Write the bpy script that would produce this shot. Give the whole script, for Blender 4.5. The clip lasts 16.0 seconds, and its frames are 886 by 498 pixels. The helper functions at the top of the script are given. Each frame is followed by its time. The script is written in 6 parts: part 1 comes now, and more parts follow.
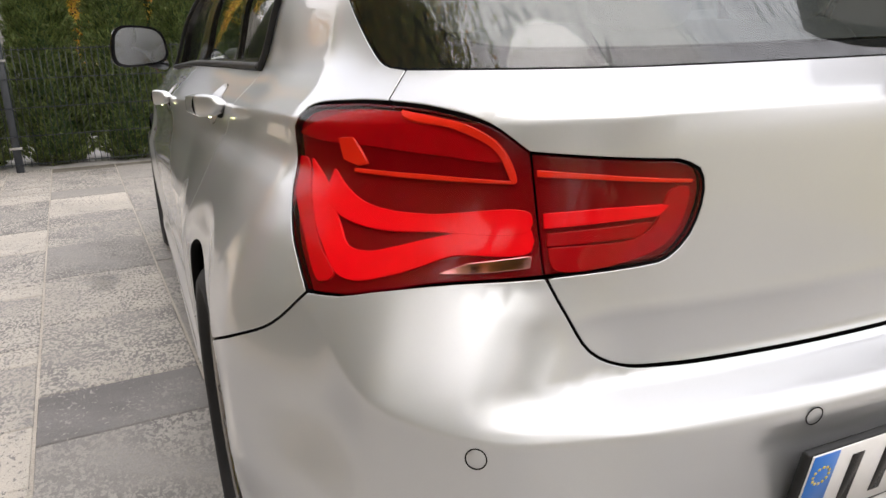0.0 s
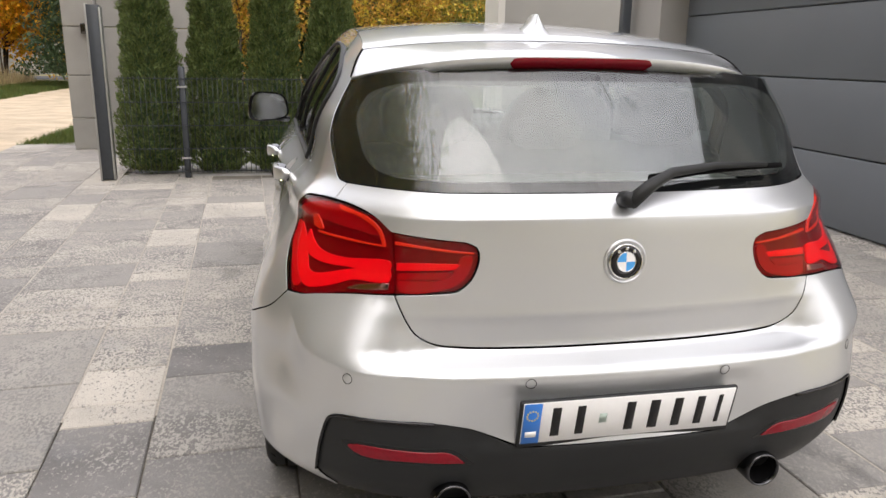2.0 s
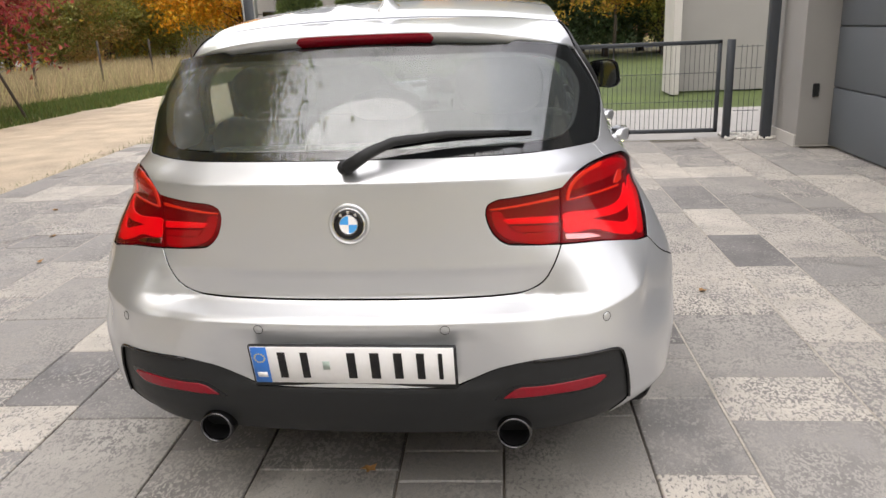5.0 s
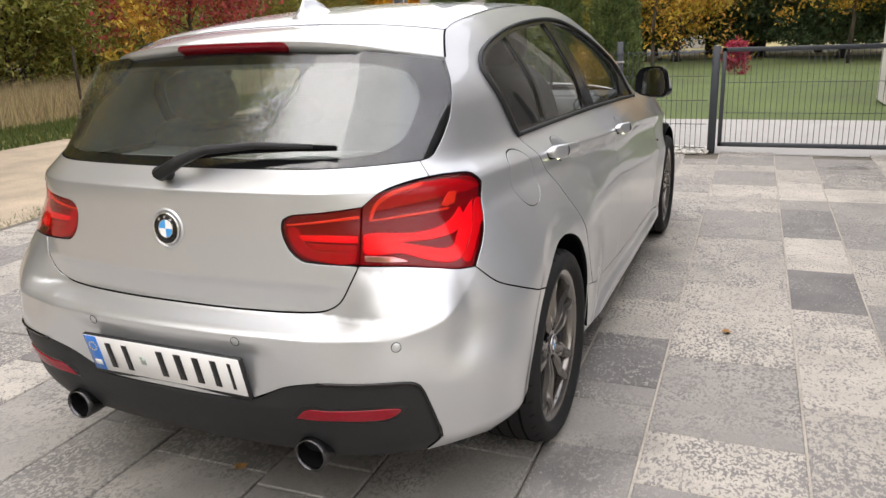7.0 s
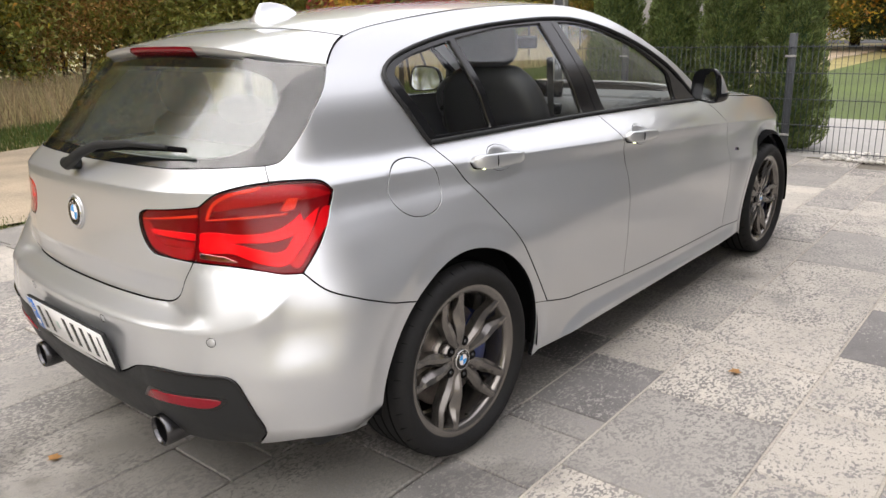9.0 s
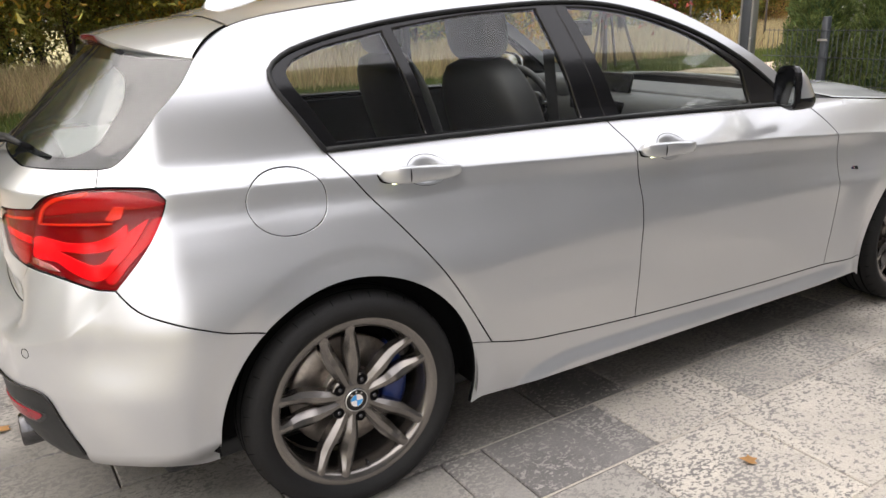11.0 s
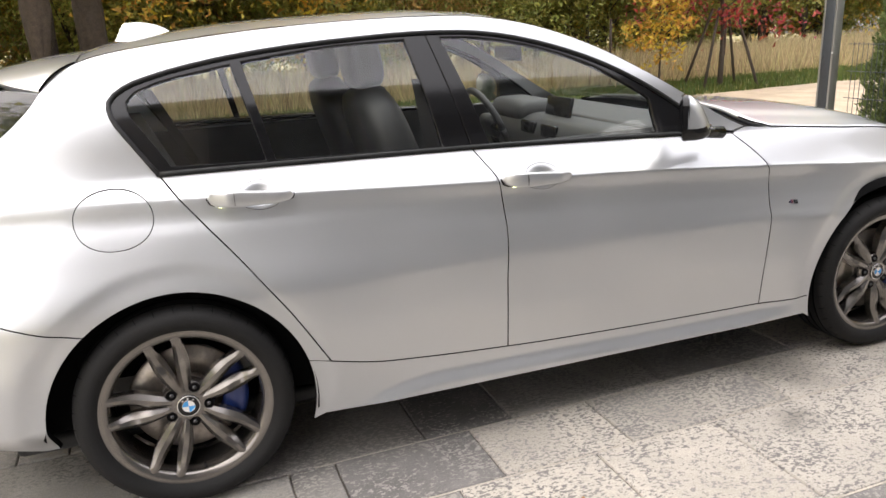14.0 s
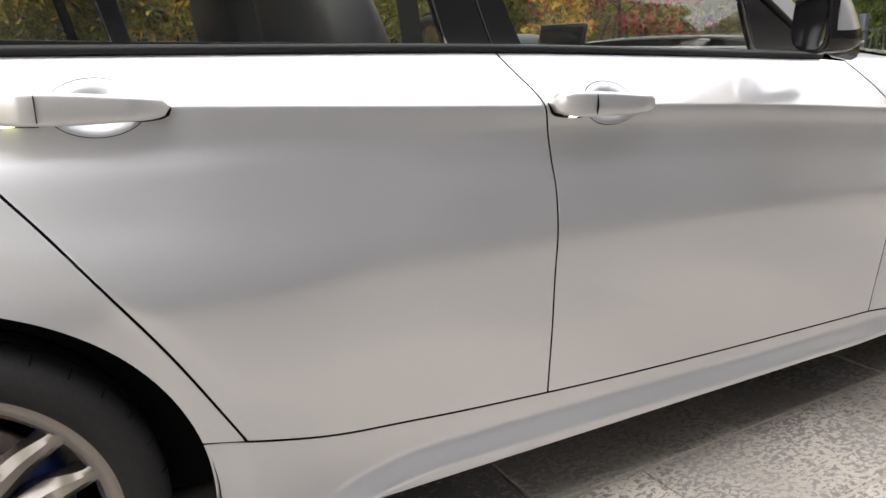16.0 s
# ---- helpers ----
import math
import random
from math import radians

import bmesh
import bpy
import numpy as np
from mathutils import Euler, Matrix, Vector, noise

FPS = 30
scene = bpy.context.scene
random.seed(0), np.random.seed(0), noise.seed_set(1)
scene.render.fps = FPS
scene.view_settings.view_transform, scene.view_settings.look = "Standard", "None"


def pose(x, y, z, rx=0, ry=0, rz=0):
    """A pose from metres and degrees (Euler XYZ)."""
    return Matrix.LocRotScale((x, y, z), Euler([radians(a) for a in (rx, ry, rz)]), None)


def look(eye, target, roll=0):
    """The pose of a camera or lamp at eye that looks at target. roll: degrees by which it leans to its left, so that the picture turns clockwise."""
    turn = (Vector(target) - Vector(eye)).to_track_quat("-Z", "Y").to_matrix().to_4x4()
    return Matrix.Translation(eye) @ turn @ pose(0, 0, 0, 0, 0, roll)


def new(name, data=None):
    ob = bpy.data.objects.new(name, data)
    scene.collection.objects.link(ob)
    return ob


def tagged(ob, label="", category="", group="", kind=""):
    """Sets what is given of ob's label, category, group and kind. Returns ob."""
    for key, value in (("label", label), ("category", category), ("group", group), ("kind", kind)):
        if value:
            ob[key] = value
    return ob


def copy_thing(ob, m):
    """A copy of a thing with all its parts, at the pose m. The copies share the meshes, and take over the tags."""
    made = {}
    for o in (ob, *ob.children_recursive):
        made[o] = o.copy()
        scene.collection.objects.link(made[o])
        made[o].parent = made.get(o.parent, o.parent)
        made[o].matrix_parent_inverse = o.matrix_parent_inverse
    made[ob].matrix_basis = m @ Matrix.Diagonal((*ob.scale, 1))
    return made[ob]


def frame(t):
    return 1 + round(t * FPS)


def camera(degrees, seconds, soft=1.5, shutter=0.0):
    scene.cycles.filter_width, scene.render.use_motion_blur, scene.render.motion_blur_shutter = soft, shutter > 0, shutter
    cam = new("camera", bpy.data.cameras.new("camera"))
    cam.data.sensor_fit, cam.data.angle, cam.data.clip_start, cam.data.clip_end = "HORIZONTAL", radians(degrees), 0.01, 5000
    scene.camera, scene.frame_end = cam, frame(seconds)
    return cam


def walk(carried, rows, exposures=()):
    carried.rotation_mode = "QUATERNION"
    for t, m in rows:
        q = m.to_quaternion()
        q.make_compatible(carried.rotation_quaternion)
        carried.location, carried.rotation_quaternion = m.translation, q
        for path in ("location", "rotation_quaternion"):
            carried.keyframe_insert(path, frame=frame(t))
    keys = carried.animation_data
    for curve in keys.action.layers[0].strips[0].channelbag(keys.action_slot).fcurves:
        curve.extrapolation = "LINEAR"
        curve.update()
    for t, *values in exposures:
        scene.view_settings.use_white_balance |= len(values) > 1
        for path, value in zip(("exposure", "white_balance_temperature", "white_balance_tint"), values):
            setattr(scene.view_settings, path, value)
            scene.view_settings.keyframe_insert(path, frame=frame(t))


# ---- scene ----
cam = camera(61.8, 16.0)
PATH = [
    (0, (-0.941, -1.397, 1.04), (-0.198, 0.375, 0.483), -1.9),
    (0.5, (-0.91, -1.594, 1.1), (-0.241, 0.213, 0.564), -0.7),
    (1, (-0.872, -1.809, 1.17), (-0.299, 0.037, 0.658), 0.5),
    (1.5, (-0.827, -2.075, 1.243), (-0.346, -0.201, 0.736), 0.7),
    (2, (-0.745, -2.294, 1.298), (-0.353, -0.399, 0.793), 0.9),
    (2.5, (-0.576, -2.519, 1.295), (-0.281, -0.61, 0.776), 0.8),
    (3, (-0.412, -2.619, 1.319), (-0.229, -0.702, 0.781), -0.1),
    (3.5, (-0.229, -2.599, 1.308), (-0.142, -0.68, 0.75), -1.5),
    (4, (-0.037, -2.57, 1.303), (-0.024, -0.654, 0.73), -2.1),
    (6.5, (1.209, -2.322, 1.317), (0.539, -0.522, 0.76), -2.3),
    (7, (1.41, -2.176, 1.3), (0.624, -0.424, 0.743), -2.3),
    (7.5, (1.6, -2.013, 1.315), (0.694, -0.32, 0.756), -2.5),
    (8, (1.836, -1.921, 1.322), (0.803, -0.303, 0.761), -2.5),
    (10.5, (2.481, -0.931, 1.337), (0.902, 0.134, 0.726), -1.8),
    (11, (2.52, -0.681, 1.332), (0.867, 0.262, 0.717), -2.1),
    (11.5, (2.588, -0.41, 1.339), (0.862, 0.392, 0.722), -2.4),
    (12, (2.629, -0.167, 1.34), (0.859, 0.529, 0.721), -2.1),
    (12.5, (2.738, 0.011, 1.356), (0.927, 0.616, 0.76), -2.2),
    (13, (2.893, 0.112, 1.389), (1.067, 0.683, 0.807), -2.3),
    (13.5, (2.983, 0.11, 1.418), (1.16, 0.694, 0.841), -2.5),
    (14, (2.945, 0.114, 1.358), (1.127, 0.717, 0.784), -2.9),
    (14.5, (2.721, 0.138, 1.262), (0.914, 0.753, 0.667), -3.1),
    (15, (2.454, 0.157, 1.169), (0.666, 0.813, 0.557), -3.0),
    (15.5, (2.158, 0.217, 1.068), (0.411, 0.976, 0.458), -1.8),
    (16, (1.919, 0.216, 0.995), (0.218, 1.12, 0.455), -0.9),
]
walk(cam, [(t, look(eye, target, roll)) for t, eye, target, roll in PATH],
     exposures=[(0, 1.32, 6750, 15), (2, 1.34, 6750, 15), (4, 1.36, 6750, 15), (7, 1.43, 6700, 15), (10.5, 1.62, 6800, 15), (13, 1.78, 6900, 15), (16, 1.95, 6900, 15)])

# ---- sky, sun, exposure ----
world = bpy.data.worlds.new("overcast_sky")
scene.world = world
world.use_nodes = True
wn, wl = world.node_tree.nodes, world.node_tree.links
wn.clear()
sky = wn.new("ShaderNodeTexSky")
sky.sky_type = "NISHITA"
sky.sun_disc = False
sky.sun_elevation, sky.sun_rotation = radians(50), radians(200)
sky.air_density, sky.dust_density, sky.ozone_density = 1.0, 4.0, 1.0
grey = wn.new("ShaderNodeHueSaturation")
grey.inputs["Saturation"].default_value = 0.18
wbg = wn.new("ShaderNodeBackground")
wbg.inputs["Strength"].default_value = 0.15
wout = wn.new("ShaderNodeOutputWorld")
wl.new(sky.outputs[0], grey.inputs["Color"])
# an even veil of cloud hides the sun's glow
thick = wn.new("ShaderNodeVectorMath")
thick.operation = "SCALE"
thick.inputs["Scale"].default_value = 1.9
veil = wn.new("ShaderNodeVectorMath")
veil.operation = "MINIMUM"
veil.inputs[1].default_value = (6.4, 6.4, 6.4)
# under cloud the zenith is two to three times as bright as the horizon
place = wn.new("ShaderNodeTexCoord")
axes = wn.new("ShaderNodeSeparateXYZ")
rise = wn.new("ShaderNodeMapRange")
rise.inputs["To Min"].default_value, rise.inputs["To Max"].default_value = 0.70, 1.32
cloud = wn.new("ShaderNodeVectorMath")
cloud.operation = "SCALE"
wl.new(place.outputs["Generated"], axes.inputs[0])
wl.new(axes.outputs["Z"], rise.inputs["Value"])
wl.new(grey.outputs[0], thick.inputs[0])
wl.new(thick.outputs[0], veil.inputs[0])
wl.new(veil.outputs[0], cloud.inputs[0])
wl.new(rise.outputs[0], cloud.inputs["Scale"])
wl.new(cloud.outputs[0], wbg.inputs["Color"])
wl.new(wbg.outputs[0], wout.inputs["Surface"])
sun = new("sun", bpy.data.lights.new("sun", "SUN"))
sun.data.energy, sun.data.angle, sun.data.color = 0.25, radians(40), (1.0, 0.97, 0.92)
sun.rotation_euler = (radians(32), 0, radians(-20))

# ---- materials ----
MATS = {}


def material(name, color, rough=0.5, metal=0.0, coat=0.0, vary=0.15, scale=8.0, fine=90.0, bump=0.0, spec=0.5, island=0.0, obj=0.0, hue=0.0, coords="Object", trans=0.0, alpha=1.0):
    """A procedural surface: a colour with two scales of variation, roughness variation and fine relief."""
    if name in MATS:
        return MATS[name]
    m = bpy.data.materials.new(name)
    m.use_nodes = True
    n, l = m.node_tree.nodes, m.node_tree.links
    b = n["Principled BSDF"]
    b.inputs["Roughness"].default_value, b.inputs["Metallic"].default_value = rough, metal
    b.inputs["Coat Weight"].default_value, b.inputs["Coat Roughness"].default_value = coat, 0.04
    b.inputs["Specular IOR Level"].default_value = spec
    tc = n.new("ShaderNodeTexCoord")
    big, small = n.new("ShaderNodeTexNoise"), n.new("ShaderNodeTexNoise")
    big.inputs["Scale"].default_value, small.inputs["Scale"].default_value = scale, fine
    big.inputs["Detail"].default_value, small.inputs["Detail"].default_value = 4, 3
    for t in (big, small):
        l.new(tc.outputs[coords], t.inputs["Vector"])
    mix = n.new("ShaderNodeMath")
    mix.operation = "ADD"
    l.new(big.outputs["Fac"], mix.inputs[0])
    l.new(small.outputs["Fac"], mix.inputs[1])
    value = n.new("ShaderNodeMapRange")
    value.inputs["From Min"].default_value, value.inputs["From Max"].default_value = 0.6, 1.4
    value.inputs["To Min"].default_value, value.inputs["To Max"].default_value = 1 - vary, 1 + vary
    l.new(mix.outputs[0], value.inputs["Value"])
    hsv = n.new("ShaderNodeHueSaturation")
    hsv.inputs["Color"].default_value = (*color, 1)
    last = value.outputs[0]
    for amount, kind in ((island, "geo"), (obj, "obj")):
        if amount:
            src = n.new("ShaderNodeNewGeometry").outputs["Random Per Island"] if kind == "geo" else n.new("ShaderNodeObjectInfo").outputs["Random"]
            r = n.new("ShaderNodeMapRange")
            r.inputs["To Min"].default_value, r.inputs["To Max"].default_value = 1 - amount, 1 + amount
            l.new(src, r.inputs["Value"])
            times = n.new("ShaderNodeMath")
            times.operation = "MULTIPLY"
            l.new(last, times.inputs[0])
            l.new(r.outputs[0], times.inputs[1])
            last = times.outputs[0]
            if hue:
                h = n.new("ShaderNodeMapRange")
                h.inputs["To Min"].default_value, h.inputs["To Max"].default_value = 0.5 - hue, 0.5 + hue
                wig = n.new("ShaderNodeMath")
                wig.operation = "FRACT"
                big7 = n.new("ShaderNodeMath")
                big7.operation = "MULTIPLY"
                big7.inputs[1].default_value = 7.31
                l.new(src, big7.inputs[0])
                l.new(big7.outputs[0], wig.inputs[0])
                l.new(wig.outputs[0], h.inputs["Value"])
                l.new(h.outputs[0], hsv.inputs["Hue"])
    l.new(last, hsv.inputs["Value"])
    l.new(hsv.outputs[0], b.inputs["Base Color"])
    rr = n.new("ShaderNodeMapRange")
    rr.inputs["To Min"].default_value, rr.inputs["To Max"].default_value = max(0.02, rough * 0.85), min(1, rough * 1.15)
    l.new(big.outputs["Fac"], rr.inputs["Value"])
    l.new(rr.outputs[0], b.inputs["Roughness"])
    if bump:
        bp = n.new("ShaderNodeBump")
        bp.inputs["Strength"].default_value, bp.inputs["Distance"].default_value = bump, 0.01
        l.new(mix.outputs[0], bp.inputs["Height"])
        l.new(bp.outputs[0], b.inputs["Normal"])
    MATS[name] = m
    return m


def glass(name, tint, gloss_rough=0.0, ior=1.5, drops=0.0, haze=0.0, runs=0.0, along="X", density=32.0):
    """A pane: sees through with a tint, mirrors more at a slant; drops gives wet beads, runs thin water tracks, both of which mirror less."""
    m = bpy.data.materials.new(name)
    m.use_nodes = True
    n, l = m.node_tree.nodes, m.node_tree.links
    n.clear()

    def op(kind, a, b):
        t = n.new("ShaderNodeMath")
        t.operation = kind
        for k, v in enumerate((a, b)):
            if isinstance(v, (int, float)):
                t.inputs[k].default_value = v
            else:
                l.new(v, t.inputs[k])
        return t.outputs[0]

    def span(v, a, c, lo=0.0, hi=1.0):
        t = n.new("ShaderNodeMapRange")
        for key, q in (("From Min", a), ("From Max", c), ("To Min", lo), ("To Max", hi)):
            t.inputs[key].default_value = q
        l.new(v, t.inputs["Value"])
        return t.outputs[0]

    def noise(vec, scale, detail=2.0):
        t = n.new("ShaderNodeTexNoise")
        t.inputs["Scale"].default_value, t.inputs["Detail"].default_value = scale, detail
        l.new(vec, t.inputs["Vector"])
        return t

    out, mx = n.new("ShaderNodeOutputMaterial"), n.new("ShaderNodeMixShader")
    tr, gl, facing = n.new("ShaderNodeBsdfTransparent"), n.new("ShaderNodeBsdfGlossy"), n.new("ShaderNodeLayerWeight")
    tr.inputs["Color"].default_value = (*tint, 1)
    gl.inputs["Roughness"].default_value = gloss_rough
    facing.inputs["Blend"].default_value = 0.5
    straight = ((ior - 1) / (ior + 1)) ** 2
    gloss, first = op("ADD", op("MULTIPLY", op("POWER", facing.outputs["Facing"], 5.0), 1.0 - straight), straight), tr.outputs[0]
    tc = n.new("ShaderNodeTexCoord")
    place = tc.outputs["Object"]
    if drops:
        beads = n.new("ShaderNodeTexVoronoi")
        beads.inputs["Scale"].default_value = 130
        l.new(place, beads.inputs["Vector"])
        pick = n.new("ShaderNodeSeparateColor")
        l.new(beads.outputs["Color"], pick.inputs[0])
        patch = noise(place, 11)
        there = op("MULTIPLY", span(pick.outputs[0], 0.66, 0.70), span(patch.outputs["Fac"], 0.40, 0.56))
        size = op("ADD", op("MULTIPLY", pick.outputs[1], 0.26), 0.08)
        bead = op("MULTIPLY", span(op("SUBTRACT", size, beads.outputs["Distance"]), 0.0, 0.06), there)
        gloss = op("MULTIPLY", gloss, span(bead, 0, 1, 1.0, 1.0 - drops))
    if runs:
        wob = noise(place, 45, 1)
        side = n.new("ShaderNodeVectorMath")
        side.operation = "SCALE"
        side.inputs["Scale"].default_value = 0.009
        l.new(wob.outputs["Color"], side.inputs[0])
        moved = n.new("ShaderNodeVectorMath")
        l.new(place, moved.inputs[0])
        l.new(side.outputs[0], moved.inputs[1])
        axes, flat = n.new("ShaderNodeSeparateXYZ"), n.new("ShaderNodeCombineXYZ")
        l.new(moved.outputs[0], axes.inputs[0])
        l.new(axes.outputs[along], flat.inputs["X"])
        l.new(op("MULTIPLY", axes.outputs["Z"], 0.09), flat.inputs["Y"])
        track = n.new("ShaderNodeTexVoronoi")
        track.voronoi_dimensions, track.feature = "2D", "DISTANCE_TO_EDGE"
        track.inputs["Scale"].default_value = density
        l.new(flat.outputs[0], track.inputs["Vector"])
        where = noise(place, 9.0)
        line = op("MULTIPLY", span(track.outputs["Distance"], 0.09, 0.03), span(where.outputs["Fac"], 0.42, 0.54))
        gloss = op("MULTIPLY", gloss, span(line, 0, 1, 1.0, 1.0 - runs))
    if haze:
        df, m2 = n.new("ShaderNodeBsdfDiffuse"), n.new("ShaderNodeMixShader")
        df.inputs["Color"].default_value = (0.75, 0.8, 0.8, 1)
        cloudy = noise(place, 3.0, 3)
        amount = span(cloudy.outputs["Fac"], 0.3, 0.7, haze * 0.6, haze * 1.4)
        if runs:
            amount = op("MULTIPLY", amount, span(line, 0, 1, 1.0, 0.3))
        l.new(amount, m2.inputs[0])
        l.new(tr.outputs[0], m2.inputs[1])
        l.new(df.outputs[0], m2.inputs[2])
        first = m2.outputs[0]
    l.new(gloss, mx.inputs[0])
    l.new(first, mx.inputs[1])
    l.new(gl.outputs[0], mx.inputs[2])
    l.new(mx.outputs[0], out.inputs["Surface"])
    MATS[name] = m
    return m


def leafy(m, amount=0.35):
    """Lets light through thin leaves."""
    n, l = m.node_tree.nodes, m.node_tree.links
    b = n["Principled BSDF"]
    t, mx = n.new("ShaderNodeBsdfTranslucent"), n.new("ShaderNodeMixShader")
    mx.inputs[0].default_value = amount
    l.new(b.inputs["Base Color"].links[0].from_socket, t.inputs["Color"])
    l.new(b.outputs[0], mx.inputs[1])
    l.new(t.outputs[0], mx.inputs[2])
    l.new(mx.outputs[0], n["Material Output"].inputs["Surface"])
    return m


PAINT = material("silver_paint", (0.555, 0.57, 0.588), rough=0.36, metal=0.70, coat=1.0, vary=0.03, scale=3, fine=900)
# near-black: shade painted into gaps and hollows, also black rubber
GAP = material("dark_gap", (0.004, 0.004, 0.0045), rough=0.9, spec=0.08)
BLACK_PLASTIC = material("black_plastic", (0.016, 0.017, 0.018), rough=0.5, vary=0.2, scale=30, fine=600, bump=0.05, spec=0.3)
GLOSS_BLACK = material("gloss_black", (0.008, 0.008, 0.009), rough=0.16, coat=0.0, vary=0.1, spec=0.4)
RUBBER = material("tyre_rubber", (0.012, 0.012, 0.0125), rough=0.7, vary=0.3, scale=14, fine=240, bump=0.12, spec=0.28)
RIM = material("graphite_alloy", (0.205, 0.19, 0.177), rough=0.24, metal=0.85, coat=0.5, vary=0.06)
DISC = material("brake_steel", (0.42, 0.38, 0.34), rough=0.42, metal=0.9, vary=0.25, scale=30)
CALIPER = material("blue_caliper", (0.01, 0.03, 0.16), rough=0.3, coat=0.5)
CHROME = material("chrome", (0.75, 0.75, 0.76), rough=0.08, metal=1.0, vary=0.03)
STEEL = material("dark_chrome", (0.10, 0.10, 0.105), rough=0.25, metal=1.0, vary=0.1)
WHITE = material("white_enamel", (0.80, 0.80, 0.80), rough=0.3, coat=0.3, vary=0.03)
BLUE = material("blue_enamel", (0.02, 0.16, 0.55), rough=0.3, coat=0.3, vary=0.04)
LIGHT_BLUE = material("light_blue_enamel", (0.05, 0.33, 0.75), rough=0.25, coat=0.6, vary=0.04)
RED_DEEP = material("deep_red_plastic", (0.15, 0.002, 0.006), rough=0.22, coat=0.0, spec=0.25, vary=0.15, scale=60, fine=300)
RED_BAR = material("bright_red_plastic", (0.82, 0.007, 0.018), rough=0.25, coat=0.0, spec=0.25, vary=0.08, scale=50)
RED_MID = material("mid_red_plastic", (0.33, 0.003, 0.009), rough=0.25, coat=0.0, spec=0.25, vary=0.2, scale=80, fine=400)
AMBER = material("amber_plastic", (0.70, 0.040, 0.012), rough=0.25, coat=0.4, vary=0.1)
LEATHER = material("black_leather", (0.030, 0.030, 0.032), rough=0.5, vary=0.2, scale=20, fine=300, bump=0.1)
LINER = material("grey_lining", (0.32, 0.32, 0.31), rough=0.9, vary=0.1, scale=40)
DASH = material("dash_plastic", (0.05, 0.051, 0.053), rough=0.55, vary=0.15, scale=40, fine=500, bump=0.05)
REAR_GLASS = glass("wet_rear_glass", (0.82, 0.86, 0.85), runs=0.6, drops=0.4, ior=2.0, density=85.0)
# its diffuse haze is part mist, part stand-in for sky mirrored in the pane
PANE_HAZE = glass("misted_film", (0.58, 0.63, 0.61), haze=0.06, ior=1.8)
REFLECTOR = material("ruby_reflector", (0.22, 0.003, 0.012), rough=0.12, vary=0.2, scale=120, fine=500, spec=0.4)
SIDE_GLASS = glass("wet_side_glass", (0.92, 0.95, 0.93), drops=0.4, runs=0.4, ior=1.8, along="Y", density=60)
FRONT_GLASS = glass("clear_glass", (0.86, 0.90, 0.88), drops=0.4)
LENS = glass("clear_lens", (0.99, 0.62, 0.62), ior=1.4)
RED_SIDE = material("side_red_plastic", (0.52, 0.005, 0.012), rough=0.25, coat=0.0, spec=0.25, vary=0.15, scale=80, fine=400)
FRIT = material("black_frit", (0.010, 0.010, 0.011), rough=0.9, vary=0.2, spec=0.05)
MIRROR = material("mirror_glass", (0.75, 0.77, 0.78), rough=0.05, metal=1.0, vary=0.01)

HANDLE_LAMP = material("lit_strip", (0.9, 0.9, 0.6), rough=0.4)
HANDLE_LAMP.node_tree.nodes["Principled BSDF"].inputs["Emission Color"].default_value = (0.95, 1.0, 0.5, 1)
HANDLE_LAMP.node_tree.nodes["Principled BSDF"].inputs["Emission Strength"].default_value = 1.6


# ---- mesh helpers ----
def part(name, bm, mat, parent=None, label="", smooth=True):
    """Links a bmesh as one mesh object under a thing or a part."""
    me = bpy.data.meshes.new(name)
    bm.to_mesh(me)
    bm.free()
    if smooth:
        me.shade_smooth()
    me.materials.append(mat)
    ob = new(name, me)
    if parent is not None:
        ob.parent = parent
    if label:
        tagged(ob, label)
    return ob


def mesh_part(name, verts, faces, mat, parent=None, label="", smooth=True, normals=None):
    me = bpy.data.meshes.new(name)
    me.from_pydata(verts, [], faces)
    me.update()
    if smooth:
        me.shade_smooth()
    if normals is not None:
        me.normals_split_custom_set_from_vertices(normals)
    me.materials.append(mat)
    ob = new(name, me)
    if parent is not None:
        ob.parent = parent
    if label:
        tagged(ob, label)
    return ob


def box_bm(size, at=(0, 0, 0), bevel=0.0, segments=2, turn=None):
    bm = bmesh.new()
    bmesh.ops.create_cube(bm, size=1.0)
    bmesh.ops.scale(bm, vec=size, verts=bm.verts)
    if bevel:
        bmesh.ops.bevel(bm, geom=bm.edges[:], offset=bevel, segments=segments, affect="EDGES", profile=0.5)
    m = Matrix.Translation(at)
    if turn is not None:
        m = m @ turn
    bmesh.ops.transform(bm, matrix=m, verts=bm.verts)
    return bm


def add(bm, other):
    me = bpy.data.meshes.new("joined")
    other.to_mesh(me)
    other.free()
    bm.from_mesh(me)
    bpy.data.meshes.remove(me)
    return bm


def sharp(ob, degrees=35):
    ob.data.set_sharp_from_angle(angle=radians(degrees))
    return ob


def lathe_bm(profile, n=48, closed=False):
    """Turns (radius, x) pairs round the x axis."""
    bm = bmesh.new()
    rings = []
    for r, x in profile:
        rings.append([bm.verts.new((x, r * math.cos(2 * math.pi * i / n), r * math.sin(2 * math.pi * i / n))) for i in range(n)])
    pairs = list(zip(rings, rings[1:])) + ([(rings[-1], rings[0])] if closed else [])
    for a, b in pairs:
        for i in range(n):
            bm.faces.new((a[i], a[(i + 1) % n], b[(i + 1) % n], b[i]))
    bmesh.ops.recalc_face_normals(bm, faces=bm.faces)
    return bm


